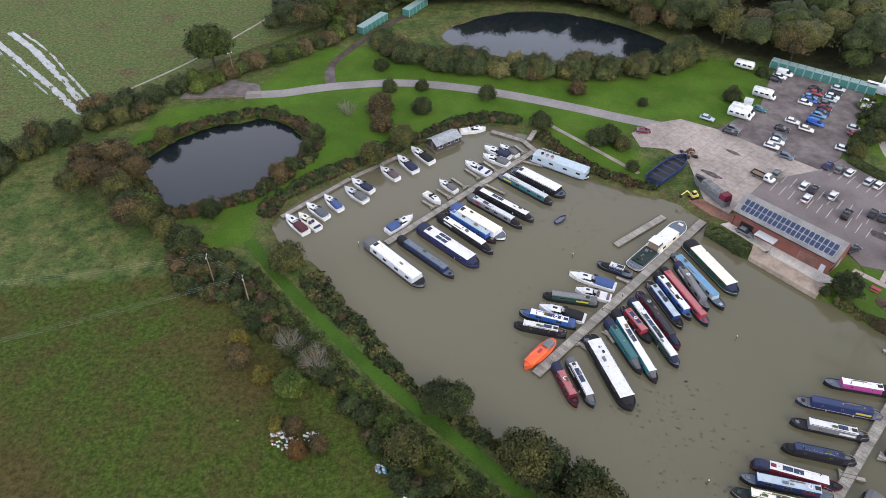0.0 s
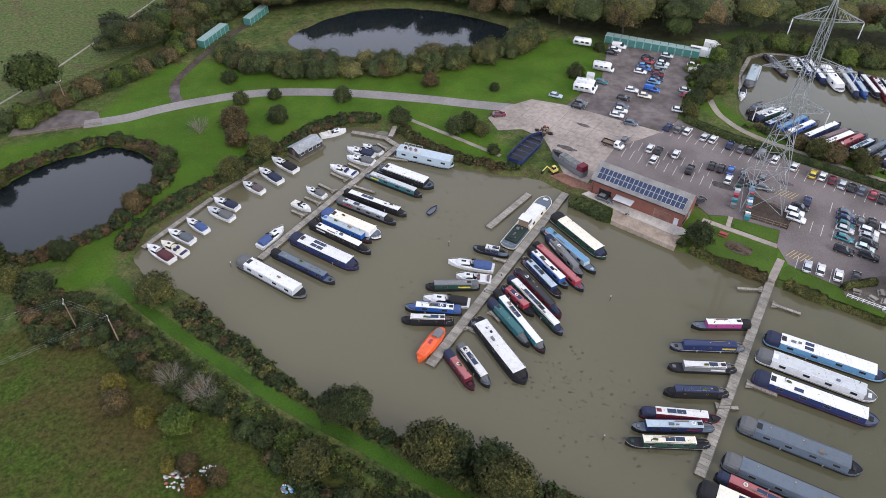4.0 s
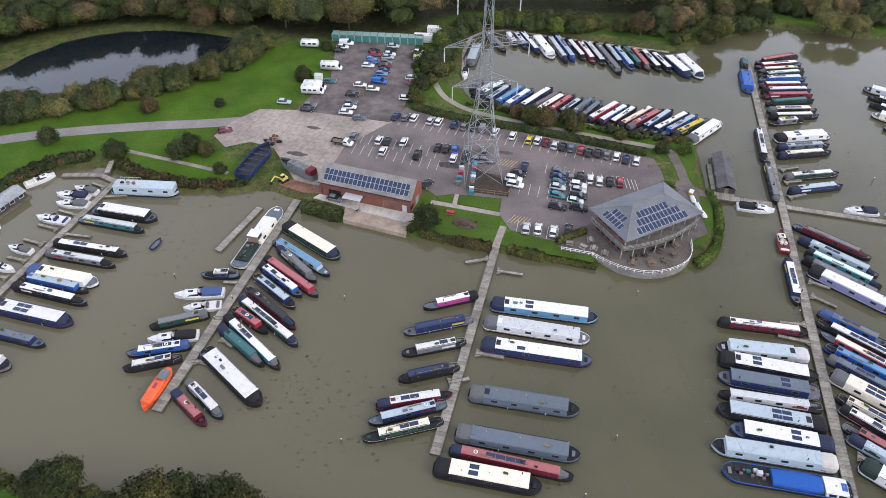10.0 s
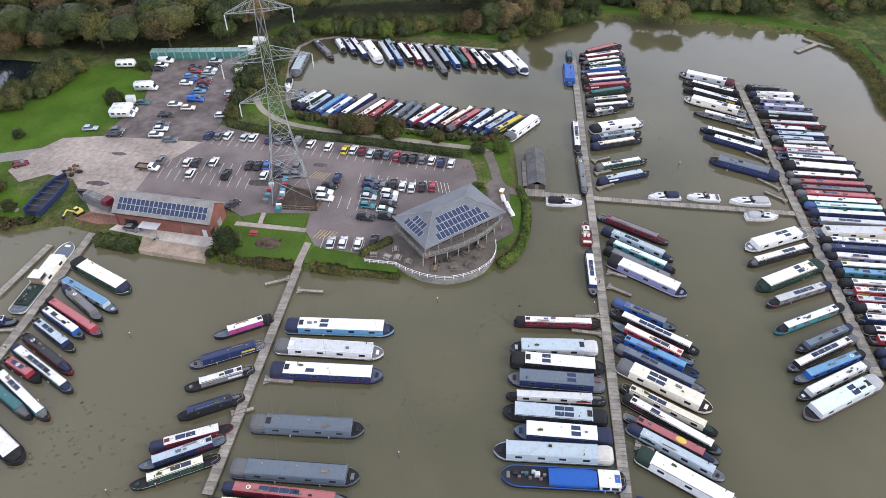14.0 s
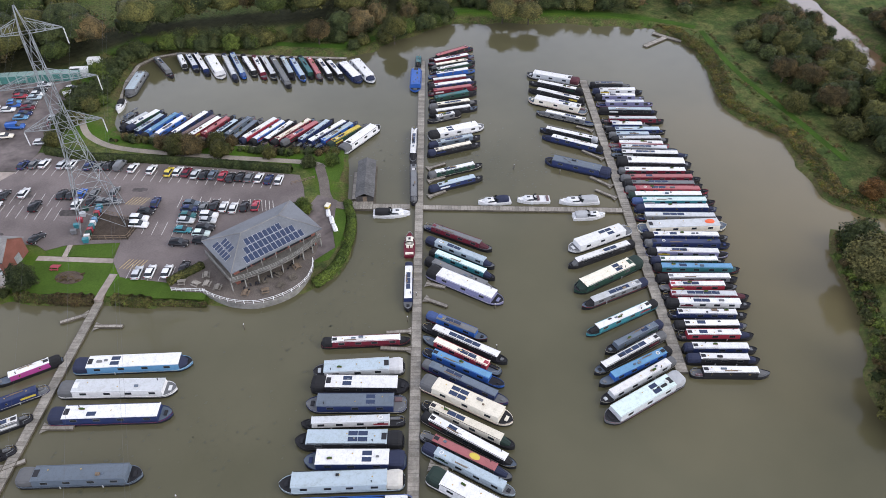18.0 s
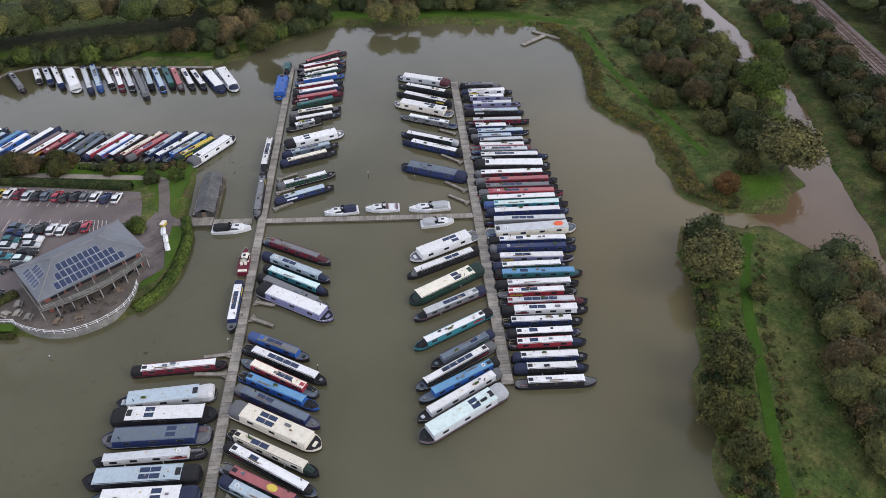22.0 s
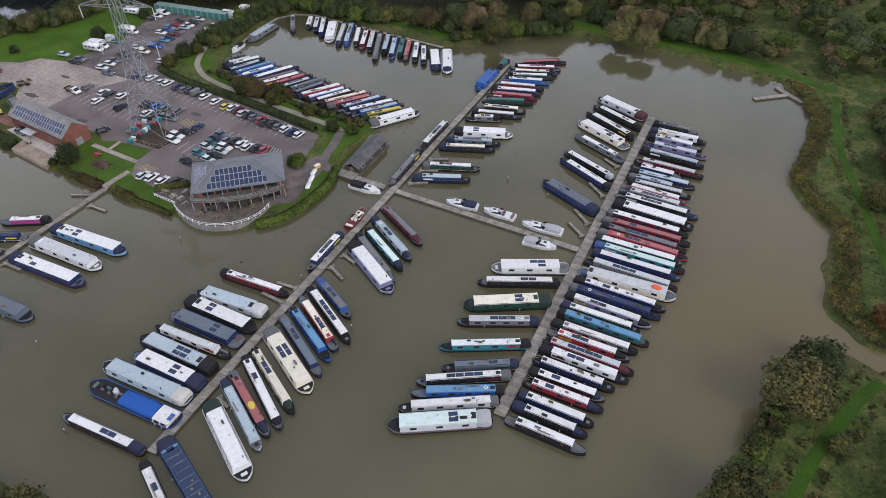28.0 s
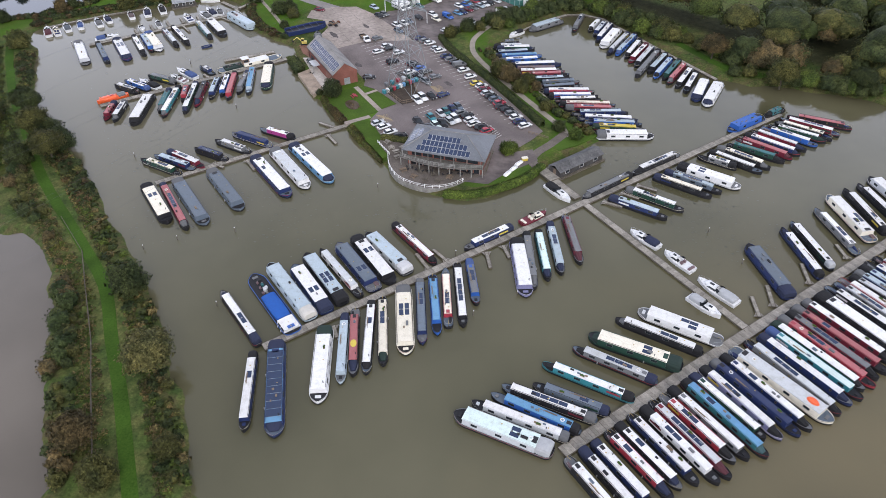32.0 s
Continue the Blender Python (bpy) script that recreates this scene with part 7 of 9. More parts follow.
    for k in range(5):
        py = y0 + 0.8 + k * 1.95
        part("window", boxed(x0 - 0.04, x0 + 0.05, py, py + 1.4, 0.3, 2.3), MAT_GLASS, ob)
        part("window", boxed(x0 - 0.02, x0 + 0.07, py, py + 1.4, 3.5, 4.9), MAT_GLASS, ob)
    # balcony rail and posts
    rail = thing("balcony", 0, 0, 0, 0, "", "")
    rail.parent = ob
    front = [(px, py + 0.12) for px, py in bow]
    for z in (3.35, 3.7, 4.05):
        bm = bmesh.new()
        for p, q in zip(front, front[1:]):
            bar(bm, (*p, z), (*q, z), 0.07)
        bar(bm, (*front[0], z), (x0 - 1.5, y1, z), 0.07)
        part("rail", bm, MAT_PALE_WOOD, rail)
    for c in front + [(x0 - 1.5, y0 + k * 1.5) for k in range(1, 8)]:
        part("baluster", boxed(c[0] - 0.04, c[0] + 0.04, c[1] - 0.04, c[1] + 0.04, 2.95, 4.08), MAT_PALE_WOOD, rail)
    for px, py in front[::2]:
        part("post", boxed(px - 0.10, px + 0.10, py + 0.1, py + 0.28, 0, 2.7), MAT_PALE_WOOD, ob)
    for k in range(7):
        px = x0 - 1.0 + k * 3.55
        part("post", boxed(px - 0.07, px + 0.07, y0 - 1.2, y0 - 1.06, 3.0, 5.15), MAT_PALE_WOOD, ob)


brick_building()
cafe()

# the round terrace with its white railing
EDGE = rounded([(114.6, 75.4), (115.8, 71.8), (118.0, 67.8), (121.5, 64.4), (126.5, 62.6), (131.5, 62.7), (135.3, 64.7), (137.8, 67.6)], 5, False)
slab("pavement_terrace", EDGE + [(142.5, 72), (142.5, 84.5), (119, 84.6), (118.6, 83.6), (110.4, 83.6), (109.9, 80.9)], -0.4, LAND + 0.10, MAT_PAVING, "weathered paved terrace round the cafe", "pavement")
bm = bmesh.new()
outer = ribbon(EDGE, 0.3)
prism(bm, outer, -0.5, LAND + 0.28)
bmesh.ops.triangulate(bm, faces=[f for f in bm.faces if len(f.verts) > 4])
tagged(link("wall_terrace", bm, surface("terrace_wall", (0.18, 0.172, 0.155), (0.27, 0.26, 0.235), 1.6, 0.5, 0.85, 0, 0.1, 0.3)), "curved pale concrete retaining wall at the water", "wall", kind="structure")
railing = thing("terrace_railing", 126, 64, LAND + 0.28, 0, "white painted railing round the curved terrace", "railing", kind="structure")
for z in (0.5, 0.95):
    bm = bmesh.new()
    for p, q in zip(EDGE, EDGE[1:]):
        rod(bm, (p[0] - 126, p[1] - 64, z), (q[0] - 126, q[1] - 64, z), 0.045, 0.045, 6)
    part("rail", bm, MAT_WHITE, railing)
for p in EDGE[::2]:
    part("post", boxed(p[0] - 126.06, p[0] - 125.94, p[1] - 64.06, p[1] - 63.94, 0, 1.05), MAT_WHITE, railing)


def picnic_set(x, y, turn, colour):
    ob = thing("picnic_table", x, y, LAND + 0.10, turn, "weathered wooden picnic table with benches on the terrace", "table", "terrace tables")
    part("tabletop", boxed(-0.85, 0.85, -0.38, 0.38, 0.70, 0.76), colour, ob)
    for sg in (-1, 1):
        part("bench", boxed(-0.85, 0.85, sg * 0.72 - 0.14, sg * 0.72 + 0.14, 0.42, 0.47), colour, ob)
    for px in (-0.6, 0.6):
        bm = bmesh.new()
        bar(bm, (px, -0.7, 0.0), (px, -0.2, 0.72), 0.09)
        bar(bm, (px, 0.7, 0.0), (px, 0.2, 0.72), 0.09)
        bar(bm, (px, -0.75, 0.4), (px, 0.75, 0.4), 0.08)
        part("leg_frame", bm, colour, ob)


for k, (x, y) in enumerate(((124.5, 66.5), (127.8, 65.6), (131.2, 66.0), (121.0, 68.8), (117.5, 74.4), (114.6, 78.6), (112.6, 81.2), (117.6, 79.6), (116.4, 77.0), (133.8, 68.2), (129.5, 68.8), (125.8, 69.2))):
    picnic_set(x, y, random.Random(k).uniform(0, 180), MAT_DECK if 4 <= k <= 8 else MAT_DECK_SIDE if k % 3 else MAT_WOOD)


def cafe_chair(x, y, turn):
    ob = thing("cafe_chair", x, y, LAND + 0.10, turn, "dark metal cafe chair on the paved terrace", "chair", "terrace chairs")
    dark = paint(0.03, 0.03, 0.034, 0.5)
    part("seat", boxed(-0.22, 0.22, -0.22, 0.22, 0.42, 0.47), dark, ob)
    part("backrest", boxed(-0.24, -0.19, -0.22, 0.22, 0.47, 0.90), dark, ob)
    bm = bmesh.new()
    for sx in (-0.2, 0.2):
        for sy in (-0.2, 0.2):
            rod(bm, (sx, sy, 0), (sx * 0.9, sy * 0.9, 0.43), 0.02, 0.02, 5)
    part("leg_frame", bm, dark, ob)


chair_rng = random.Random(12)
for k in range(22):
    f = k / 21
    cafe_chair(121.5 + 18.0 * f + chair_rng.uniform(-0.4, 0.4), 69.8 - 1.2 * math.sin(math.pi * f) + chair_rng.uniform(-0.6, 0.6) + 1.4 * f, chair_rng.uniform(0, 360))


def shed_on_water(name, x, y, turn, L, B, label, roof_mat=None):
    ob = thing(name, x, y, 0, turn, label, "boathouse")
    h, w = L / 2, B / 2
    part("float", boxed(-h - 0.8, h + 0.8, -w - 0.5, w + 0.5, -0.25, 0.45), MAT_DECK_SIDE, ob)
    wall_ring(ob, -h, h, -w, w, 0.45, 2.35, 0.15, surface("dark_boards", (0.045, 0.042, 0.04), (0.085, 0.08, 0.075), 4.0, 0.4, 0.8))
    bm = bmesh.new()
    gable_roof(bm, -h, h, -w, w, 2.35, 3.35, 0.3, 0.08)
    part("roof", bm, roof_mat or surface("grey_felt_roof", (0.085, 0.085, 0.085), (0.145, 0.143, 0.14), 2.0, 0.4, 0.8), ob, "grey gable roof")
    for k in range(3):
        px = -h + L * (k + 0.5) / 3
        for sg in (-1, 1):
            part("window", boxed(px - 0.6, px + 0.6, sg * w - 0.02, sg * w + 0.02, 1.2, 2.0), MAT_GLASS, ob)
            part("window_frame", boxed(px - 0.7, px + 0.7, sg * w - 0.012, sg * w + 0.012, 1.1, 2.1), MAT_FRAME, ob)
    part("door", boxed(-h - 0.03, -h + 0.02, -0.5, 0.5, 0.45, 2.3), MAT_WOOD, ob)


shed_on_water("boathouse", 165.4, 83.2, 49, 15.5, 4.2, "long dark floating boathouse with grey felt roof")
shed_on_water("floating_hut", 0.4, 164.2, 36, 8.2, 4.4, "dark floating hut with pale grey sloping roof", surface("pale_sheet_roof", (0.24, 0.255, 0.265), (0.33, 0.345, 0.355), 2.0, 0.5, 0.6))


MAT_TEAL_BOX = paint(0.060, 0.190, 0.165, 0.5, 0.25)
MAT_TEAL_TOP = paint(0.25, 0.36, 0.33, 0.6, 0.3)


def container(x, y, turn, L, colour, label, name="storage_container"):
    ob = thing(name, x, y, LAND + 0.03, turn, label, "container", "storage containers")
    bm = bmesh.new()
    n = int(L / 0.4)
    h = L / 2
    outline = []
    for k in range(n):
        for d, off in ((0.0, 0.0), (0.5, 0.05)):
            outline.append((-h + L * (k + d) / n, -1.2 + off))
    outline += [(h, -1.2), (h, 1.2)] + [(p[0], -p[1]) for p in reversed(outline)]
    prism(bm, outline, 0.1, 2.5)
    bmesh.ops.triangulate(bm, faces=[f for f in bm.faces if len(f.verts) > 4])
    part("body", bm, colour, ob)
    part("roof", boxed(-h - 0.02, h + 0.02, -1.24, 1.24, 2.5, 2.58), MAT_TEAL_TOP if colour is MAT_TEAL_BOX else colour, ob)
    if colour is MAT_TEAL_BOX:
        for sg in (-1, 1):
            part("corner_post", boxed(h - 0.06, h + 0.10, sg * 1.2 - 0.09, sg * 1.2 + 0.09, 0.0, 2.62), MAT_TEAL_TOP, ob)
    for sg in (-1, 1):
        part("door", boxed(h, h + 0.05, sg * 0.59 - 0.57, sg * 0.59 + 0.57, 0.15, 2.45), colour, ob)


for k in range(12):
    container(109.0 + k * 2.16, 207.6 - k * 1.55, -125, 3.0, MAT_TEAL_BOX, "teal-green steel storage container in a row")
for ax, ay, n in ((-28.6, 234.0, 6), (-13.0, 249.0, 5)):
    for k in range(n):
        container(ax + k * 1.30, ay + k * 2.10, -32, 3.0, MAT_TEAL_BOX, "teal-green steel storage container beside the pond track")
for x, y, t in ((134.5, 191.5, -36), (139.5, 188.0, -36), (141.5, 194.5, -36)):
    container(x, y, t, 6.0, MAT_WHITE, "white steel storage container beside the car park")


# ---- pylon and cables ----
PX, PY, PTURN = 109.3, 114.7, -22.0
pylon = thing("electricity_pylon", PX, PY, LAND, PTURN, "grey galvanised steel lattice electricity pylon in the car park", "pylon")
LEVELS = [(0, 5.0), (7, 4.0), (13, 3.05), (18.5, 2.2), (23, 1.75), (26.5, 1.45), (31, 1.25), (36, 1.1), (41, 0.95), (47.5, 0.8), (53, 0.12)]
corner_signs = ((-1, -1), (1, -1), (1, 1), (-1, 1))
for sx, sy in corner_signs:
    bm = bmesh.new()
    tube(bm, [(sx * w, sy * w, z) for z, w in LEVELS], 0.105, 4)
    part("leg", bm, MAT_STEEL, pylon)
for k in range(4):
    (ax, ay), (bx, by) = corner_signs[k], corner_signs[(k + 1) % 4]
    bm = bmesh.new()
    for (z0, w0), (z1, w1) in zip(LEVELS[:-1], LEVELS[1:-1]):
        w = 0.085 if z0 < 26 else 0.07
        bar(bm, (ax * w0, ay * w0, z0), (bx * w1, by * w1, z1), w)
        bar(bm, (bx * w0, by * w0, z0), (ax * w1, ay * w1, z1), w)
        bar(bm, (ax * w1, ay * w1, z1), (bx * w1, by * w1, z1), w)
    part("lattice", bm, MAT_STEEL, pylon)
TIPS = []
for z, reach, w in ((26.5, 7.9, 1.45), (36.5, 9.9, 1.1), (47.5, 7.0, 0.8)):
    for s in (-1, 1):
        bm = bmesh.new()
        tip = (s * reach, 0, z)
        for sy in (-1, 1):
            bar(bm, (s * w, sy * w, z), tip, 0.12)
            bar(bm, (s * w, sy * w, z + 2.6), (s * reach * 0.98, 0, z + 0.12), 0.11)
            for f in (0.25, 0.5, 0.75):
                x = w + (reach - w) * f
                bar(bm, (s * x, sy * w * (1 - f), z), (s * x * 0.97, sy * w * (1 - f), z + 2.6 * (1 - f)), 0.07)
                bar(bm, (s * x, sy * w * (1 - f), z), (s * (x - (reach - w) * 0.25), sy * w * (1.25 - f), z + 2.6 * (1.25 - f)), 0.06)
        for f in (0.2, 0.45, 0.7):
            x = w + (reach - w) * f
            bar(bm, (s * x, -w * (1 - f), z), (s * x, w * (1 - f), z), 0.07)
        arm = part("cross_arm", bm, MAT_STEEL, pylon)
        bm = bmesh.new()
        for k in range(12):
            rod(bm, (s * reach, 0, z - 0.25 - k * 0.27), (s * reach, 0, z - 0.42 - k * 0.27), 0.15, 0.10, 7)
        rod(bm, (s * reach, 0, z), (s * reach, 0, z - 3.6), 0.03, 0.03, 5)
        part("insulator", bm, MAT_FRAME, arm)
        TIPS.append((s * reach, z - 3.6))
TIPS.append((0, 53))
turn_m = Matrix.Rotation(radians(PTURN), 4, "Z")
for x, z in TIPS:
    bm = bmesh.new()
    for way in (-1, 1):
        prev = None
        for k in range(31):
            d = 260.0 * k / 30
            p = Vector((x, way * d, z + 0.00026 * d * d - 0.0676 * d * 0.85))
            if prev is not None:
                rod(bm, prev, p, 0.011, 0.011, 4, caps=False)
            prev = p
    ob = link("power_cable", bm, paint(0.10, 0.10, 0.10, 0.7))
    ob.matrix_basis = Matrix.Translation((PX, PY, LAND)) @ turn_m
    tagged(ob, "thin grey high-voltage cable hanging from the pylon", "cable", "power cables")


def pole(x, y, h=9.0, turn=0.0, arms=1.6):
    ob = thing("utility_pole", x, y, LAND - 0.3, turn, "brown wooden utility pole with crossarm and insulators", "pole", "utility poles")
    bm = bmesh.new()
    rod(bm, (0, 0, 0), (0, 0, h), 0.16, 0.11, 8)
    part("pole", bm, MAT_WOOD, ob)
    part("cross_arm", boxed(-arms / 2, arms / 2, -0.07, 0.07, h - 0.5, h - 0.36), MAT_STEEL, ob)
    for k in (-1, 0, 1):
        bm = bmesh.new()
        rod(bm, (k * arms * 0.42, 0, h - 0.36), (k * arms * 0.42, 0, h - 0.02), 0.08, 0.05, 7)
        part("insulator", bm, MAT_FRAME, ob)


pole(-50.6, 107.8, 8.5, 98)
pole(-41.4, 101.2, 8.5, 108)


def overhead_wire(a, b, sag=1.2):
    bm = bmesh.new()
    a, b = Vector(a), Vector(b)
    pts = [a.lerp(b, k / 16) - Vector((0, 0, sag * 4 * (k / 16) * (1 - k / 16))) for k in range(17)]
    for p, q in zip(pts, pts[1:]):
        rod(bm, p, q, 0.007, 0.007, 4, caps=False)
    tagged(link("overhead_wire", bm, paint(0.42, 0.42, 0.41, 0.6)), "thin pale overhead wire between wooden poles", "wire", "overhead wires")


for off in (-0.65, 0.0, 0.65):
    overhead_wire((-50.6 + 0.1 * off, 107.8 + off, 9.3), (-142, 92 + off, 9.5))
    overhead_wire((-41.4 + 0.3 * off, 101.2 + off, 9.3), (-139, 65 + off, 9.5))
    overhead_wire((-50.6, 107.8 + off, 9.3), (-41.4, 101.2 + off, 9.3), 0.2)
pole(-67, 201.5, 9, 30)

# ---- boatyard and garden ----


def dry_hull(x, y, turn, L, w, mat, label, cabin_mat=None):
    ob = thing("hull_on_hard", x, y, LAND, turn, label, "boat")
    h = L / 2
    st = [(-h, w * 0.6), (-h + 0.5, w * 0.95), (-h * 0.3, w), (h * 0.4, w), (h * 0.75, w * 0.7), (h * 0.94, w * 0.25), (h, w * 0.04)]
    part("hull", hull_mesh(st, lambda px: 1.9 + 0.3 * max(0, px / h) ** 2, 0.25, 0.9, 0.7), [mat, MAT_BLACK], ob)
    for px in (-h * 0.6, 0, h * 0.6):
        part("prop_block", boxed(px - 0.25, px + 0.25, -w * 0.7, w * 0.7, 0, 0.3), MAT_WOOD, ob)
    if cabin_mat:
        bm = bmesh.new()
        cabin_build(bm, -h * 0.7, h * 0.45, w * 0.75, w * 0.65, 1.5, 2.7)
        part("cabin", bm, cabin_mat, ob)
    else:
        for k in range(5):
            px = -h * 0.7 + k * h * 0.33
            part("thwart", boxed(px - 0.12, px + 0.12, -w * 0.9, w * 0.9, 1.55, 1.7), mat, ob)
    return ob


dry_hull(59.8, 149.0, 43, 15.5, 2.5, tone("n", 0.4), "open blue steel barge hull on the slipway")
on_hard = dry_hull(68.3, 139.8, 114, 12.5, 1.5, tone("G", 0.6), "rusty dark grey and maroon boat propped on the hardstanding", surface("rusty_cabin", (0.13, 0.14, 0.14), (0.24, 0.24, 0.23), 2.0, 0.5, 0.8))
bm = bmesh.new()
cabin_build(bm, -5.9, -3.9, 1.25, 1.15, 1.6, 3.2)
part("wheelhouse", bm, tone("m", 0.6), on_hard, "faded maroon wheelhouse")


def heap(name, x, y, r, h, mats, n, label, category, seed=1):
    rng = random.Random(seed)
    ob = thing(name, x, y, LAND, 0, label, category)
    for k in range(n):
        bm = bmesh.new()
        s = r * rng.uniform(0.03, 0.10) if n > 30 else r * rng.uniform(0.14, 0.3)
        a, d = rng.uniform(0, math.tau), r * math.sqrt(rng.random()) * 0.85
        bmesh.ops.create_icosphere(bm, subdivisions=1, radius=s)
        for v in bm.verts:
            v.co = Vector((v.co.x * rng.uniform(0.7, 1.4), v.co.y * rng.uniform(0.7, 1.4), v.co.z * 0.7)) * rng.uniform(0.8, 1.2)
            v.co += Vector((math.cos(a) * d, math.sin(a) * d, h * (1 - d / r) * rng.uniform(0.4, 1.0) + s * 0.3))
        part("lump", bm, mats[k % len(mats)], ob)
    return ob


MAT_RUST = surface("rusty_scrap", (0.09, 0.035, 0.025), (0.20, 0.09, 0.06), 4.0, 0.8, 0.85)
heap("scrap_heap", 67.5, 157.5, 2.6, 1.2, [MAT_RUST, MAT_BLACK, MAT_WOOD], 14, "heap of rusty scrap and timber at the yard edge", "heap", 3)
for x, y, r, n, mix, seed in ((-28.4, 68.6, 3.0, 90, "gcwgR", 4), (-23.6, 67.8, 2.4, 60, "wgcM", 5)):
    heap("rubbish_pile", x, y, r, 0.3, [tone(c, 0.9) for c in mix], n, "pile of pale dumped rubble in rough grass", "rubble", seed)
for x, y, r, n, mix, seed in ((-10.4, 62.4, 1.4, 16, "BlgG", 6), (-5.4, 58.8, 2.8, 44, "gwGMltk", 8)):
    heap("rubbish_pile", x, y, r, 0.3, [tone(c, 0.9) for c in mix], n, "heap of dumped pale and blue rubbish in scrub", "rubble", seed)
motor_car("car", 71.9, 123.9, -48, "G", "in front of the brick building")
heap("planting_heap", 74.9, 117.0, 0.9, 0.7, [MAT_BLACK, MAT_WOOD, MAT_STEEL], 7, "small pile of dark gear on the quay", "gear", 7)


def mini_crane(x, y, turn):
    ob = thing("mini_excavator", x, y, LAND, turn, "small yellow excavator standing on the grass bank", "excavator")
    yel = paint(0.62, 0.50, 0.12, 0.45)
    for sg in (-1, 1):
        part("track", boxed(-1.1, 1.1, sg * 0.7 - 0.2, sg * 0.7 + 0.2, 0, 0.5), MAT_BLACK, ob)
    part("body", boxed(-1.0, 0.7, -0.7, 0.7, 0.55, 1.2), yel, ob)
    cab = part("cab", boxed(-0.2, 0.75, -0.1, 0.68, 1.2, 2.3), yel, ob)
    part("window", boxed(-0.1, 0.78, -0.13, 0.71, 1.5, 2.2), MAT_GLASS, cab)
    bm = bmesh.new()
    bar(bm, (0.6, -0.35, 1.0), (2.2, -0.35, 2.6), 0.28)
    bar(bm, (2.2, -0.35, 2.6), (3.6, -0.35, 1.6), 0.22)
    part("boom", bm, yel, ob)
    part("bucket", boxed(3.4, 4.0, -0.6, -0.1, 0.9, 1.6), MAT_BLACK, ob)


mini_crane(63.5, 138.0, 200)

# bins and the fenced compound under the pylon
BIN_TONES = ("t", "B", "r", "E", "B", "w", "t", "r", "E", "w", "t")
for k in range(11):
    f = k / 10
    ob = thing("wheeled_bin", 110.4 - 7.6 * f, 119.2 - 10.2 * f, LAND + 0.06, 55, "%s plastic wheeled bin beside the fenced compound" % TONES[BIN_TONES[k]][0], "bin", "bin row")
    bm = bmesh.new()
    cabin_build(bm, -0.38, 0.38, 0.55, 0.62, 0.12, 1.15, -0.06)
    part("body", bm, tone(BIN_TONES[k], 0.5), ob)
    part("lid", boxed(-0.48, 0.48, -0.66, 0.66, 1.16, 1.26), tone(BIN_TONES[k], 0.5), ob)
for k in range(5):
    f = k / 4
    ob = thing("wheeled_bin", 107.6 - 5.6 * f, 120.8 - 6.8 * f, LAND + 0.06, 55, "%s plastic wheeled bin in a row" % TONES["EgrtG"[k]][0], "bin", "bin row")
    bm = bmesh.new()
    cabin_build(bm, -0.38, 0.38, 0.55, 0.62, 0.12, 1.15, -0.06)
    part("body", bm, tone("EgrtG"[k], 0.5), ob)
    part("lid", boxed(-0.48, 0.48, -0.66, 0.66, 1.16, 1.26), tone("EgrtG"[k], 0.5), ob)
COMPOUND = [(109.5, 118.5), (115.0, 107.0), (110.3, 103.5), (102.8, 110.2)]
slab("ground_compound", COMPOUND, 0.6, LAND + 0.075, surface("compound_soil", (0.045, 0.036, 0.028), (0.09, 0.07, 0.055), 3.0, 0.5, 0.95), "dark bare soil inside the pylon compound", "ground")


def fence(points, h, label, step=2.0, mat=None, closed=False):
    ob = thing("fence", points[0][0], points[0][1], LAND, 0, label, "fence", kind="structure")
    ox, oy = points[0]
    pts = points + [points[0]] if closed else points
    mat = mat or MAT_WOOD
    for p, q in zip(pts, pts[1:]):
        p, q = Vector(p), Vector(q)
        n = max(1, round((q - p).length / step))
        for k in range(n + 1):
            c = p.lerp(q, k / n)
            part("post", boxed(c.x - ox - 0.05, c.x - ox + 0.05, c.y - oy - 0.05, c.y - oy + 0.05, 0, h), mat, ob)
        for z in (h * 0.45, h * 0.9):
            bm = bmesh.new()
            bar(bm, (p.x - ox, p.y - oy, z), (q.x - ox, q.y - oy, z), 0.09)
            part("rail", bm, mat, ob)
    return ob


fence(COMPOUND, 1.5, "weathered timber post and rail fence round the compound", 1.6, None, True)
fence([(109.9, 80.7), (115.0, 75.4)], 1.0, "low white picket fence beside the terrace", 1.0, MAT_WHITE)
fence([(45, 29.5), (58, 19.5), (66, 9.5), (77, -4), (85.5, -16), (95, -29)], 1.0, "dark weathered timber fence below the dam walk", 2.4, MAT_DECK_SIDE)
fence([(-80, 187.3), (-56, 188.8)], 1.0, "low timber rail along the turning area", 2.0)
fence([(150.5, 95.5), (156.5, 93.5)], 0.9, "low timber rail at the car park end", 1.2)
for k, (x, y) in enumerate(((150.4, 79.2), (149.4, 76.4), (148.2, 73.6))):
    ob = thing("rowing_boat", x, y, LAND + 0.05, 60 + k * 4, "upturned white dinghy lying on the lawn", "dinghy", "upturned dinghies")
    bm = bmesh.new()
    canopy_build(bm, -1.3, 1.3, 0.6, 0, 0.55)
    part("hull", bm, MAT_WHITE, ob, smooth=True)
    part("keel", boxed(-1.2, 1.2, -0.03, 0.03, 0.45, 0.6), tone("g", 0.5), ob)
ob = thing("shed", 92.3, 183.5, LAND, -34, "small white box shed on the grass", "shed")
part("body", boxed(-1.1, 1.1, -1.1, 1.1, 0, 1.9), MAT_WHITE, ob)
bm = bmesh.new()
gable_roof(bm, -1.1, 1.1, -1.1, 1.1, 1.9, 2.4, 0.1, 0.06)
part("roof", bm, tone("g", 0.6), ob)
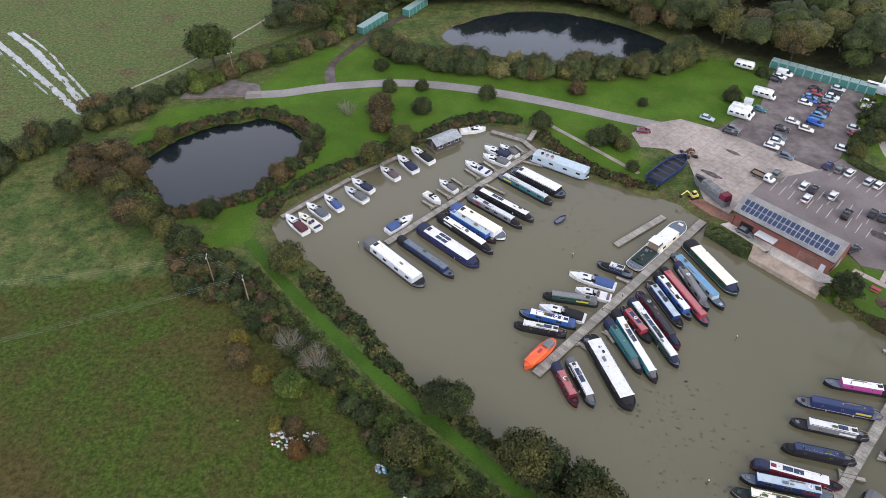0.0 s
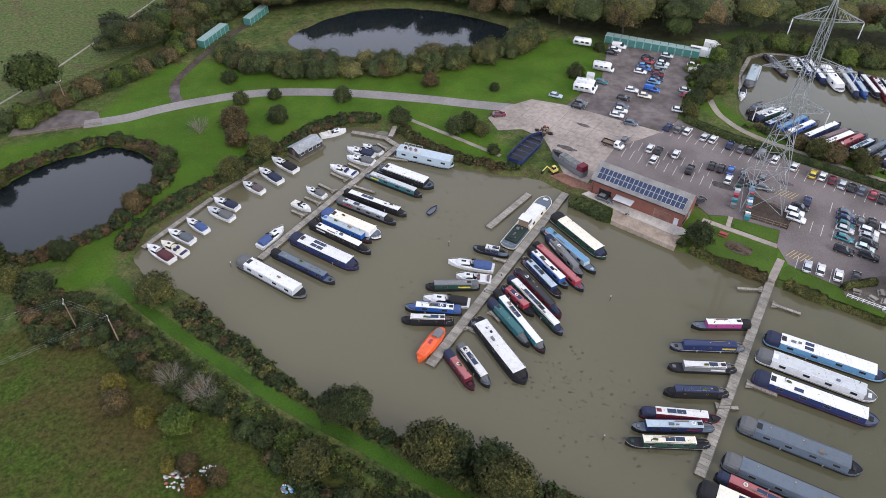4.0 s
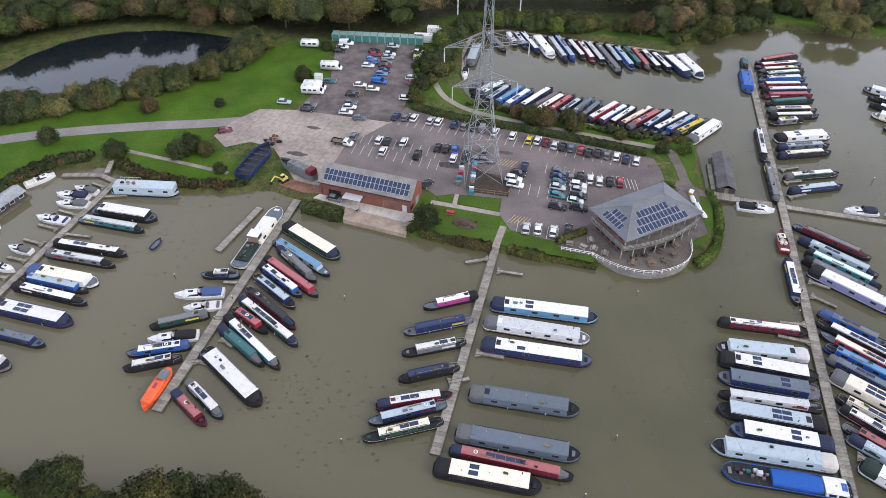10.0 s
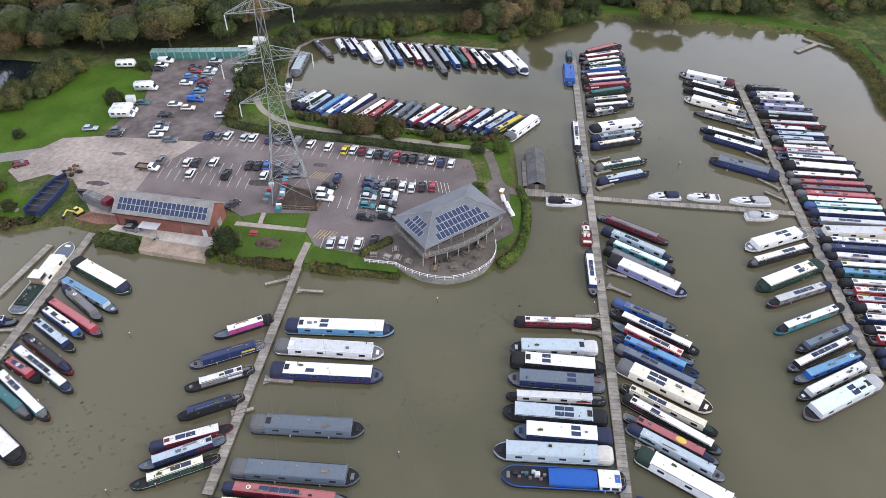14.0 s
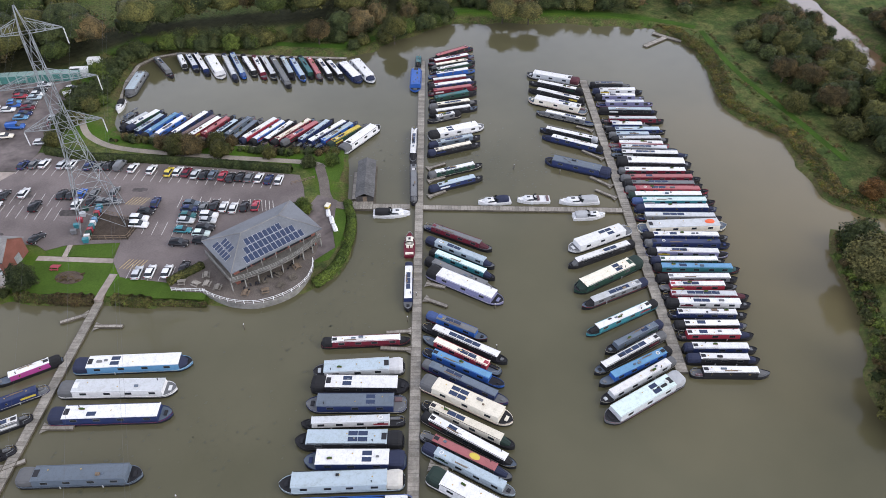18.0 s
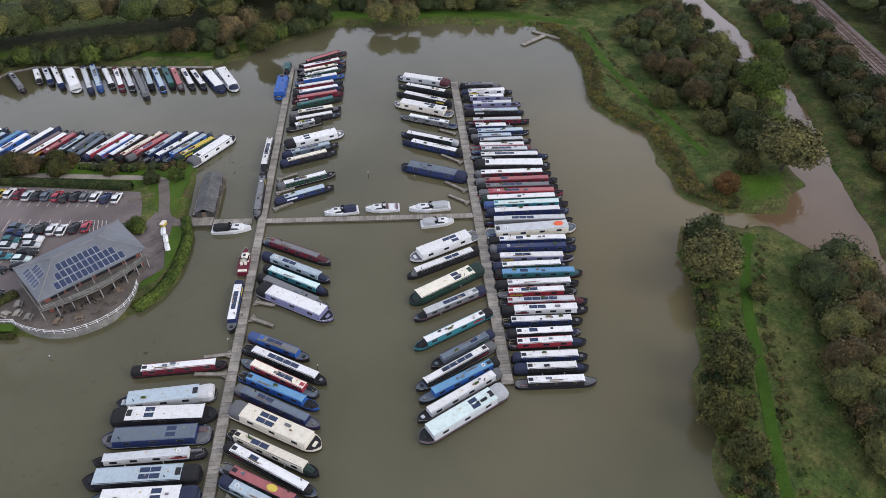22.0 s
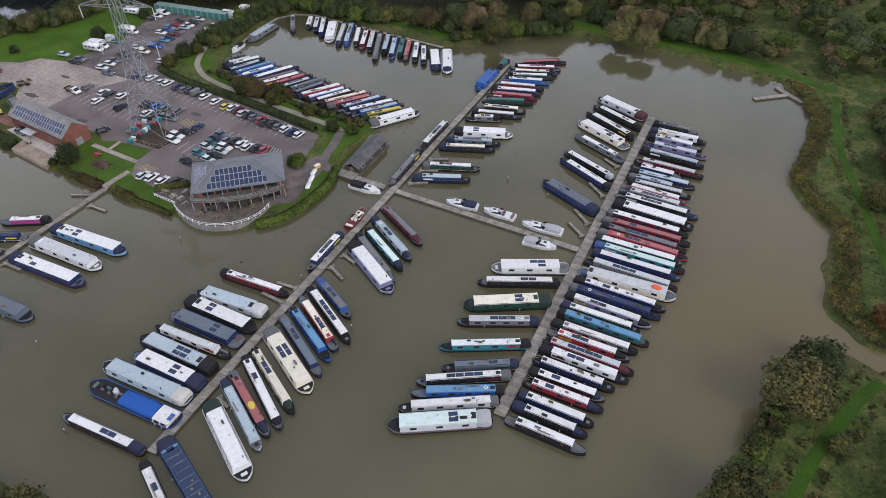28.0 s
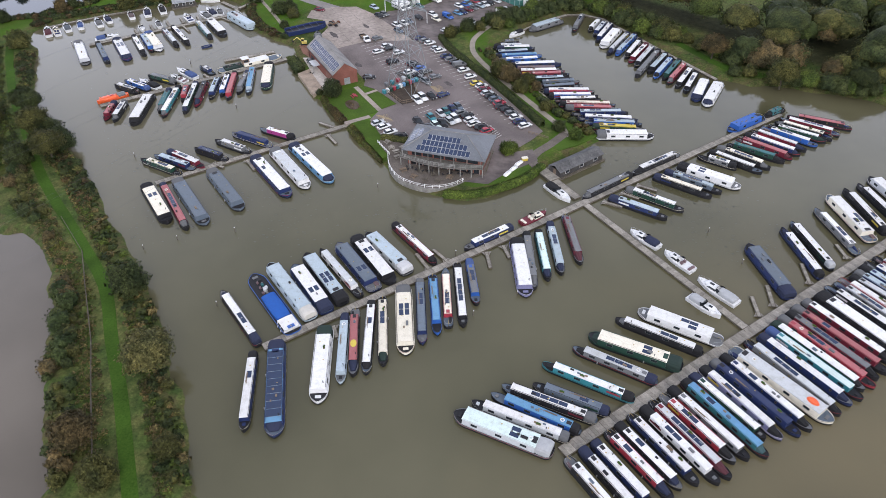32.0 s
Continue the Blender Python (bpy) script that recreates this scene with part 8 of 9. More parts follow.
ob = thing("picnic_table", 94.2, 104.9, LAND, -45, "red painted picnic table on the small lawn", "table")
part("tabletop", boxed(-1.0, 1.0, -0.4, 0.4, 0.7, 0.76), tone("r", 0.6), ob)
for sg in (-1, 1):
    part("bench", boxed(-1.0, 1.0, sg * 0.75 - 0.15, sg * 0.75 + 0.15, 0.42, 0.48), tone("r", 0.6), ob)
for px in (-0.7, 0.7):
    bm = bmesh.new()
    bar(bm, (px, -0.7, 0), (px, -0.2, 0.72), 0.09)
    bar(bm, (px, 0.7, 0), (px, 0.2, 0.72), 0.09)
    part("leg_frame", bm, tone("r", 0.6), ob)
ob = thing("grit_bin", 151.7, 81.2, LAND + 0.06, 30, "yellow plastic grit bin beside the timber bridge", "bin")
bm = bmesh.new()
cabin_build(bm, -0.75, 0.75, 0.42, 0.5, 0, 0.8, -0.05)
part("body", bm, tone("y", 0.5), ob)
part("lid", boxed(-0.84, 0.84, -0.55, 0.55, 0.81, 0.92), tone("c", 0.5), ob)
bm = bmesh.new()
prism(bm, [(95.3 + 3.2 * math.cos(a) * 0.615 + 2.0 * math.sin(a) * 0.79, 100.0 - 3.2 * math.cos(a) * 0.79 + 2.0 * math.sin(a) * 0.615) for a in (k * math.tau / 20 for k in range(20))], 0.8, LAND + 0.12)
bmesh.ops.triangulate(bm, faces=[f for f in bm.faces if len(f.verts) > 4])
tagged(link("ground_planting_bed", bm, surface("bed_soil", (0.065, 0.048, 0.036), (0.13, 0.10, 0.078), 3.0, 0.6, 0.95, 0, 0.6)), "oval bed of bare brown soil in the lawn", "planting bed", kind="structure")
# boat by the mooring raft
ob = thing("dinghy", 29.0, 130.4, 0.1, 42, "small blue open dinghy tied to a raft", "dinghy")
part("hull", hull_mesh([(-1.9, 0.5), (-0.8, 0.75), (0.6, 0.7), (1.5, 0.35), (1.9, 0.05)], lambda px: 0.5 + 0.15 * max(0, px / 1.9), -0.2, 0.8, 0.3), [tone("n", 0.4), tone("G", 0.6)], ob)

# mooring posts and life-ring stands
POSTS = [(45, 60), (52, 56), (88, 36), (76, 30), (70, 25), (39, 104), (34, 100), (30, 117), (116, 61.5), (142, 40), (148, 44), (158, 30), (150, 22), (199, 62), (206, 52), (96, 12), (60, 92), (-20, 121)]
for x, y in POSTS:
    ob = thing("mooring_post", x, y, -0.5, 0, "dark wet timber mooring post standing in water", "post", "mooring posts")
    bm = bmesh.new()
    rod(bm, (0, 0, 0), (0.08, 0.05, 1.9), 0.11, 0.10, 8)
    part("post", bm, MAT_DECK_SIDE, ob)
    bm = bmesh.new()
    rod(bm, (0.07, 0.045, 1.75), (0.085, 0.05, 1.95), 0.13, 0.10, 8)
    part("cap", bm, MAT_FRAME, ob)

# railway
a, b = Vector((301.2, -61.2)), Vector((471.2, 108.8))
slab("railway_bed", ribbon([a, b], 11.0), 0.0, 2.2, surface("ballast", (0.17, 0.135, 0.12), (0.30, 0.25, 0.225), 3.0, 0.3, 0.95, 0, 0.5), "pale brown railway ballast bed", "railway")
way = (b - a).normalized()
side = Vector((-way.y, way.x))
for off, w, dark in ((-2.0, 3.6, 1), (4.6, 1.2, 0)):
    slab("railway_strip", ribbon([a + side * off, b + side * off], w), 1.8, 2.23, surface("rusty_ballast", (0.085, 0.055, 0.045), (0.17, 0.12, 0.10), 3.0, 0.3, 0.95, 0, 0.5) if dark else surface("grey_cess", (0.12, 0.11, 0.10), (0.20, 0.185, 0.17), 2.0, 0.3, 0.95), "rust-stained dark ballast under the far track" if dark else "grey gravel path beside the track", "railway")
for k, off in enumerate((-2.7, -1.26, 1.26, 2.7)):
    bm = bmesh.new()
    p, q = a + side * off, b + side * off
    bar(bm, (p.x, p.y, 2.42), (q.x, q.y, 2.42), 0.13)
    tagged(link("trim_rail", bm, MAT_RUST), "rusty steel railway rail", "rail", kind="structure")
bm = bmesh.new()
for k in range(240):
    c = a + way * (k + 0.5) * 0.98
    for off in (-1.98, 1.98):
        m = Matrix.Translation((c.x + side.x * off, c.y + side.y * off, 2.2)) @ Matrix.Rotation(math.atan2(way.y, way.x), 4, "Z")
        box(bm, -0.13, 0.13, -1.25, 1.25, 0.0, 0.13, 0, m)
tagged(link("railway_sleepers", bm, MAT_CONCRETE), "grey concrete railway sleepers in ballast", "sleepers", kind="stuff")


# ---- trees, scrub, hedges, reeds ----


def leaf_material(name, dark, light, vary=0.3):
    m, nt, b, geo = begin(name, 0.7)
    island = nt.nodes.new("ShaderNodeNewGeometry").outputs["Random Per Island"]
    lo = tuple(d * 0.56 + l * 0.40 for d, l in zip(dark, light))
    hi = tuple(d * 0.10 + l * 1.00 for d, l in zip(dark, light))
    col = ramp_colors(nt, island, lo, hi, 0.0, 1.0)
    whole = nt.nodes.new("ShaderNodeObjectInfo").outputs["Random"]
    col = mix_node(nt, 1.0, col, ramp_colors(nt, whole, (1 - vary,) * 3, (1.0, 1.0, 1.0), 0.0, 1.0), "MULTIPLY")
    patch = noise_node(nt, 0.28, 3.0, geo)
    col = mix_node(nt, 1.0, col, ramp_colors(nt, patch, (0.52, 0.57, 0.56), (1.26, 1.14, 0.98), 0.34, 0.66), "MULTIPLY")
    spray = noise_node(nt, 1.9, 6.0, geo, 0.8)
    col = mix_node(nt, 1.0, col, ramp_colors(nt, spray, (0.40, 0.41, 0.42), (1.46, 1.43, 1.36), 0.40, 0.62), "MULTIPLY")
    nt.links.new(col, b.inputs["Base Color"])
    bump(nt, b, spray, 0.7, 0.5)
    return m


LEAVES = {
    "oak": leaf_material("oak_leaves", (0.014, 0.025, 0.007), (0.074, 0.105, 0.031)),
    "dark": leaf_material("dark_leaves", (0.016, 0.027, 0.011), (0.080, 0.104, 0.042)),
    "green": leaf_material("green_leaves", (0.024, 0.046, 0.009), (0.135, 0.190, 0.045)),
    "olive": leaf_material("olive_leaves", (0.030, 0.038, 0.012), (0.142, 0.148, 0.054)),
    "brown": leaf_material("brown_leaves", (0.040, 0.036, 0.018), (0.165, 0.130, 0.066)),
    "orange": leaf_material("orange_leaves", (0.050, 0.032, 0.012), (0.210, 0.120, 0.045)),
    "yellow": leaf_material("yellow_leaves", (0.062, 0.059, 0.011), (0.300, 0.255, 0.062)),
    "grey": leaf_material("grey_twigs", (0.053, 0.050, 0.038), (0.270, 0.250, 0.200)),
    "reed": leaf_material("dry_reeds", (0.060, 0.050, 0.021), (0.260, 0.215, 0.100)),
    "willow": leaf_material("willow_leaves", (0.052, 0.057, 0.022), (0.255, 0.250, 0.105)),
    "bramble": leaf_material("bramble_leaves", (0.016, 0.030, 0.012), (0.075, 0.105, 0.040)),
    "lush": leaf_material("lush_shrub_leaves", (0.034, 0.066, 0.012), (0.150, 0.225, 0.050)),
    "sedge": leaf_material("rusty_sedge", (0.035, 0.026, 0.013), (0.135, 0.100, 0.055)),
}
MAT_BARK = surface("bark", (0.05, 0.042, 0.032), (0.10, 0.085, 0.065), 6.0, 1.0, 0.9, 0, 0.4)
WORDS = {"oak": "dark green spreading oak", "dark": "dark green rounded tree", "green": "green leafy tree", "olive": "olive-green autumn tree", "brown": "brown autumn tree", "orange": "orange autumn tree", "yellow": "yellowing autumn tree", "grey": "grey nearly bare tree", "willow": "pale grey-green willow tree"}


def unit(v):
    return v / np.maximum(np.linalg.norm(v, axis=1, keepdims=True), 1e-6)


def ball(level):
    bm = bmesh.new()
    bmesh.ops.create_icosphere(bm, subdivisions=level, radius=1.0)
    bm.verts.ensure_lookup_table()
    v = np.array([tuple(q.co) for q in bm.verts])
    f = np.array([[q.index for q in face.verts] for face in bm.faces])
    bm.free()
    return v, f


BALLS = {k: ball(k) for k in (1, 2, 3)}


def dome(seed, lobes, spread, lift, sharp):
    """A lobed crown, one unit high: gives place and soft normal for each direction."""
    rng = np.random.RandomState(seed)
    k = (np.arange(lobes) + 0.5) / lobes
    ang = np.arange(lobes) * 2.39996 + rng.rand(lobes) * 0.8
    z = 1.0 - 1.5 * k
    way = np.stack([np.sqrt(1 - z * z) * np.cos(ang), np.sqrt(1 - z * z) * np.sin(ang), z], -1)
    amp = 0.17 + 0.27 * rng.rand(lobes)
    side = 1.0 + 0.22 * (rng.rand(2) - 0.5)
    mid = 0.32 if lift <= 0.05 else lift + (1 - lift) * 0.42
    low = mid - lift + 0.02

    def surface_of(d, swell, wild):
        near_to = d @ way.T
        lump = amp * np.exp((near_to - 1) / sharp)
        best = lump.argmax(1)
        r = (0.70 + lump.max(1)) * swell
        half = np.where(d[:, 2] > 0, (1 - mid), low)[:, None]
        pos = np.concatenate([d[:, :2] * spread * side, d[:, 2:] * half], 1) * r[:, None]
        tip = way[best] * np.array([spread, spread, 1 - mid]) * 0.72
        soft = unit(0.62 * unit(pos) + 0.42 * unit(pos - tip) + wild * rng.normal(size=d.shape) + np.array([0, 0, 0.08]))
        pos[:, 2] = np.clip(pos[:, 2] + mid, 0.0, None)
        return pos, soft

    return surface_of


def crown_points(seed, lobes, count, spread=0.50, lift=0.30, up=0.25, sharp=0.085, level=3):
    """Leaves over a lobed crown, and the dense lump inside it."""
    rng = np.random.RandomState(seed + 500)
    form_of = dome(seed, lobes, spread, lift, sharp)
    d = unit(rng.normal(size=(count, 3)) + np.array([0, 0, 0.35]))
    pos, soft = form_of(d, 0.80 + 0.32 * rng.rand(count), 0.20)
    n = unit(soft + rng.normal(size=(count, 3)) * 0.5 + np.array([0, 0, up]))
    lumps = {}
    for k in range(1, level + 1):
        v, f = BALLS[k]
        p, q = form_of(v, 0.84 * (1 + 0.05 * rng.normal(size=len(v))), 0.22)
        lumps[k] = (p, q, f)
    return pos, n, soft, lumps


def leaves(pos, n, size, rng):
    """One three-cornered leaf or spray of leaves at each place."""
    u = unit(np.cross(n, rng.normal(size=n.shape)))
    v = np.cross(n, u)
    s = size * (0.6 + 0.8 * rng.rand(len(n), 1))
    return np.stack([pos - u * s - v * s * 0.7, pos + u * s - v * s * 0.5, pos + v * s * 1.1 + n * s * 0.3], 1).reshape(-1, 3)


def leaf_mesh(name, verts, normals, tris, mat):
    me = bpy.data.meshes.new(name)
    n = len(tris)
    me.vertices.add(len(verts))
    me.vertices.foreach_set("co", np.ascontiguousarray(verts, dtype=np.float32).ravel())
    me.loops.add(n * 3)
    me.loops.foreach_set("vertex_index", np.ascontiguousarray(tris, dtype=np.int32).ravel())
    me.polygons.add(n)
    me.polygons.foreach_set("loop_start", np.arange(0, n * 3, 3, dtype=np.int32))
    me.update(calc_edges=True)
    me.polygons.foreach_set("use_smooth", [True] * n)
    soft = me.attributes.new("custom_normal", "FLOAT_VECTOR", "POINT")
    soft.data.foreach_set("vector", np.ascontiguousarray(normals, dtype=np.float32).ravel())
    me.materials.append(mat)
    return me


def gather(pieces):
    """Joins (points, normals, triangles) sets into one."""
    off, ids = 0, []
    for v, n, t in pieces:
        ids.append(t + off)
        off += len(v)
    return np.concatenate([p[0] for p in pieces]), np.concatenate([p[1] for p in pieces]), np.concatenate(ids)


def leaf_set(pos, n, soft, size, rng):
    return leaves(pos, n, size, rng), np.repeat(soft, 3, 0), np.arange(len(pos) * 3).reshape(-1, 3)


CROWNS = {"tree": [crown_points(k, 34, 4200, 0.50, 0.30, 0.25, 0.055) for k in range(5)], "bush": [crown_points(20 + k, 26, 2600, 0.56, 0.0, 0.25, 0.06) for k in range(6)], "twig": [crown_points(40 + k, 14, 2200, 0.55, 0.10) for k in range(2)], "tuft": [crown_points(60 + k, 9, 400, 0.72, 0.0, 1.3, 0.05, 1) for k in range(4)]}
tree_cache = {}


def trunk_build(bm, seed, low):
    rng = random.Random(seed)
    rod(bm, (0, 0, -0.03), (0.01, 0.01, low + 0.12), 0.034, 0.022, 7)
    for k in range(6):
        a = k * math.tau / 6 + rng.uniform(-0.4, 0.4)
        z = low + rng.uniform(-0.08, 0.14)
        r = rng.uniform(0.18, 0.34)
        rod(bm, (0.01, 0.01, z), (r * math.cos(a), r * math.sin(a), z + rng.uniform(0.18, 0.38)), 0.014, 0.004, 5)


def twig_build(bm, seed):
    """Bare limbs forking outwards from the ground."""
    rng = random.Random(seed)
    for k in range(16):
        a, lean = rng.uniform(0, math.tau), rng.uniform(0.15, 0.8)
        d = Vector((math.cos(a) * lean, math.sin(a) * lean, 1.0)).normalized()
        knee = d * rng.uniform(0.3, 0.5)
        rod(bm, (0, 0, -0.02), knee, 0.012, 0.007, 4, caps=False)
        for q in range(5):
            e = (d + Vector((rng.uniform(-0.7, 0.7), rng.uniform(-0.7, 0.7), rng.uniform(-0.1, 0.5)))).normalized()
            tip = knee + e * rng.uniform(0.25, 0.48)
            rod(bm, knee, tip, 0.006, 0.002, 3, caps=False)
            for r in range(3):
                s = knee.lerp(tip, rng.uniform(0.4, 0.9))
                rod(bm, s, s + (e + Vector((rng.uniform(-0.8, 0.8), rng.uniform(-0.8, 0.8), rng.uniform(-0.2, 0.6)))).normalized() * 0.16, 0.003, 0.001, 3, caps=False)


def tree(kind, x, y, h):
    rng = random.Random(round(x * 10) * 13 + round(y * 10))
    form = "twig" if kind == "grey" else "bush" if h < 7.2 and kind not in ("oak",) else "tree"
    k = rng.randrange(len(CROWNS[form]))
    key = (form, kind, k)
    if key not in tree_cache:
        pos, n, soft, lumps = CROWNS[form][k]
        nrng = np.random.RandomState(k)
        heap_of = [leaf_set(pos, n, soft, {"tree": 0.021, "bush": 0.031, "twig": 0.009}[form], nrng)]
        if form != "twig":
            heap_of.append(lumps[3])
        crown = leaf_mesh("crown", *gather(heap_of), LEAVES[kind])
        if form == "twig":
            trunk = small_mesh("trunk", lambda bm: twig_build(bm, k), surface("bare_twigs", (0.17, 0.155, 0.125), (0.30, 0.275, 0.225), 6.0, 1.0, 0.9))
        else:
            trunk = small_mesh("trunk", lambda bm: trunk_build(bm, k, 0.28 if form == "tree" else 0.12), MAT_BARK)
        tree_cache[key] = (crown, trunk)
    ob = thing("tree" if form != "bush" else "shrub", x, y, LAND - 0.25, rng.uniform(0, 360), WORDS[kind].replace("tree", "tree" if form != "bush" else "bush") + " growing beside the marina", "tree" if form != "bush" else "bush", "trees and bushes")
    wide = rng.uniform(0.95, 1.15) * (1.15 if kind == "willow" else 1.0)
    ob.scale = (h * wide, h * wide, h)
    for name, me in zip(("crown", "trunk"), tree_cache[key]):
        shared(name, me, ob)
    return ob


def thicket(name, spots, kinds, label, category, form="bush", thin=1, wide=1.0):
    """Growth that nobody could count: one mesh for each kind of leaf."""
    rng = random.Random(len(spots) * 31 + len(name))
    nrng = np.random.RandomState(len(spots) * 31 + len(name))
    heaps = collections.defaultdict(list)
    for x, y, h in spots:
        pos, n, soft, lumps = CROWNS[form][rng.randrange(len(CROWNS[form]))]
        w = h * rng.uniform(0.9, 1.35) * wide
        count = int(min(900 if thin < 3 else 380, max(34, 17 / thin ** 0.7 * w * w)))
        some = nrng.randint(0, len(pos), count)
        a = rng.uniform(0, math.tau)
        rot = np.array([[math.cos(a), -math.sin(a), 0], [math.sin(a), math.cos(a), 0], [0, 0, 1]])
        scale = np.array([w, w, h])
        base = np.array([x, y, LAND - 0.3])
        v = [leaf_set((pos[some] * scale) @ rot.T + base, n[some] @ rot.T, soft[some] @ rot.T, 0.16 + 0.055 * thin if form != "tuft" else 0.16, nrng)]
        if h > 0.6 and form != "tuft":
            pts, nor, ids = lumps[3 if h > 3.2 and thin < 2 else 2 if h > 1.4 else 1]
            v.append(((pts * scale) @ rot.T + base, nor @ rot.T, ids))
        heaps[rng.choice(kinds)].extend(v)
    for kind, vs in heaps.items():
        tagged(new(name, leaf_mesh(name, *gather(vs), LEAVES[kind])), label, category, kind="stuff")


def clipped(name, points, width, low, high, kinds, label, category, rough=0.1, seed=1):
    """A trimmed hedge or dense border: a rounded run of foliage closed with leaves."""
    rng = np.random.RandomState(seed)
    run = rounded(points, 4, False)
    steps = []
    for p, q in zip(run, run[1:]):
        p, q = Vector(p[:2]), Vector(q[:2])
        n = max(1, round((q - p).length / 0.45))
        steps += [(p.lerp(q, k / n), (q - p).normalized()) for k in range(n)]
    steps.append((Vector(run[-1][:2]), steps[-1][1]))
    section = [(-0.50, 0.0), (-0.52, 0.45), (-0.46, 0.84), (-0.28, 1.0), (0.0, 1.04), (0.28, 1.0), (0.46, 0.84), (0.52, 0.45), (0.50, 0.0)]
    m = len(section)
    pts, nor = [], []
    for k, (c, way) in enumerate(steps):
        end = 0.55 if k in (0, len(steps) - 1) else 1.0
        for u, v in section:
            wob = 1 + rough * (noise.noise(Vector((c.x * 0.9 + u * 2, c.y * 0.9, v * 2 + seed))) * 1.8 + rng.normal() * 0.25)
            pts.append((c.x + way.y * u * width * wob * end, c.y - way.x * u * width * wob * end, low + (high - low) * v * wob * (0.85 if end < 1 else 1)))
            nor.append((way.y * u * 1.6 + rng.normal() * 0.12, -way.x * u * 1.6 + rng.normal() * 0.12, 0.25 + 0.9 * max(0.0, v - 0.35)))
    pts, nor = np.array(pts), unit(np.array(nor))
    ids = []
    for k in range(len(steps) - 1):
        for j in range(m - 1):
            a, b = k * m + j, (k + 1) * m + j
            ids += [(a, a + 1, b), (b, a + 1, b + 1)]
    ids = np.array(ids)
    pick = ids[rng.randint(0, len(ids), len(ids) * 4)]
    bary = rng.dirichlet((1, 1, 1), len(pick))[:, :, None]
    pos = (pts[pick] * bary).sum(1)
    soft = unit((nor[pick] * bary).sum(1) + rng.normal(size=pos.shape) * 0.22)
    pos = pos + soft * (rng.rand(len(pos), 1) - 0.35) * 0.16
    tip = unit(soft + rng.normal(size=pos.shape) * 0.4)
    lots = rng.randint(0, len(kinds), len(pos))
    for k, kind in enumerate(kinds):
        some = lots == k
        sets = [leaf_set(pos[some], tip[some], soft[some], 0.15, rng)]
        if k == 0:
            sets.append((pts, nor, ids))
        tagged(new(name, leaf_mesh(name, *gather(sets), LEAVES[kind])), label, category, kind="stuff")


def scatter_area(outline, n, h0, h1, seed):
    rng = random.Random(seed)
    xs, ys = [p[0] for p in outline], [p[1] for p in outline]
    out = []
    while len(out) < n:
        x, y = rng.uniform(min(xs), max(xs)), rng.uniform(min(ys), max(ys))
        if inside(np.array([x]), np.array([y]), outline)[0]:
            out.append((x, y, rng.uniform(h0, h1)))
    return out


def scatter_line(points, width, step, h0, h1, seed):
    rng = random.Random(seed)
    out = []
    for p, q in zip(points, points[1:]):
        p, q = Vector(p), Vector(q)
        side = Vector((-(q - p).y, (q - p).x)).normalized()
        for k in range(max(1, int((q - p).length / step))):
            c = p.lerp(q, rng.random()) + side * rng.uniform(-width / 2, width / 2)
            out.append((c.x, c.y, rng.uniform(h0, h1)))
    return out


WALKS = [([(-36, 205), (-35.5, 213), (-32.5, 219.5), (-28, 228), (-20.5, 240), (-10, 254)], 4.0), ([(420, 112), (361, 39), (338, 13), (321, -3), (303, -17), (280, -32), (269, -43), (250, -60)], 2.6), ([(301.2, -61.2), (471.2, 108.8)], 7.5), ([(-46, 122), (-37.5, 110.5), (-27, 98), (-12, 81.5), (4, 66.5), (28.5, 43.5), (53, 24.5), (69.5, 11), (80.5, -2.5), (90, -13.8), (99, -25.5), (120, -53)], 2.3), ([(310, 73), (292, 50), (278, 24), (266, 2)], 1.6), ([(311, 76), (305, 91), (296, 106), (283, 121.5), (268, 136), (255, 147.5), (240, 149.5), (219, 148.5), (208, 152), (193, 168)], 2.6), ([(243, -21), (236, -23), (220, -31), (204, -41.5), (187, -52.5), (165, -70)], 1.6)]


def dry(spots):
    """Leaves out what would stand in water or on the paving."""
    xs, ys = np.array([s[0] for s in spots]), np.array([s[1] for s in spots])
    bad = np.zeros(xs.shape, bool)
    for edge in (MARINA, POND_WEST, POND_NORTH, FLOOD):
        bad |= inside(xs, ys, edge)
    for edge in (YARD, CAR_PARK, UPPER, FIELD_NORTH, ribbon(ROAD, 8)):
        bad |= inside(xs, ys, edge)
    for line, gap in WALKS:
        for p, q in zip(line, line[1:]):
            p, q = np.array(p), np.array(q)
            k = np.clip(((xs - p[0]) * (q - p)[0] + (ys - p[1]) * (q - p)[1]) / ((q - p) @ (q - p)), 0, 1)
            bad |= np.hypot(p[0] + k * (q - p)[0] - xs, p[1] + k * (q - p)[1] - ys) < gap
    return [s for s, b in zip(spots, bad) if not b]


PENINSULA = [(306, 84), (300, 70), (285, 50), (273, 40), (271, 28), (268, 16), (258, 6), (252, -4), (256, -16), (270, -14), (284, 0), (300, 14), (316, 40), (324, 70)]
SOUTH_STRIP = [(240, -14), (226, -16), (206, -32), (190, -42), (166, -62), (176, -84), (192, -84), (212, -62), (236, -40), (248, -30), (247, -20)]
thicket("hedgerow", dry(scatter_line([(-135, 140), (-119, 151), (-112, 156), (-107, 172), (-98, 180), (-84, 184)], 13, 1.6, 3, 6.5, 1)), ("dark", "dark", "olive", "brown"), "dense dark hedgerow scrub beside the pasture", "scrub")
thicket("hedgerow", dry(scatter_line([(-83, 191), (-66, 202), (-54, 215), (-40, 228), (-30, 245), (-15, 265)], 6, 1.3, 3, 6, 2)), ("dark", "dark", "green", "brown"), "dense dark hedge along the field edge", "hedge")
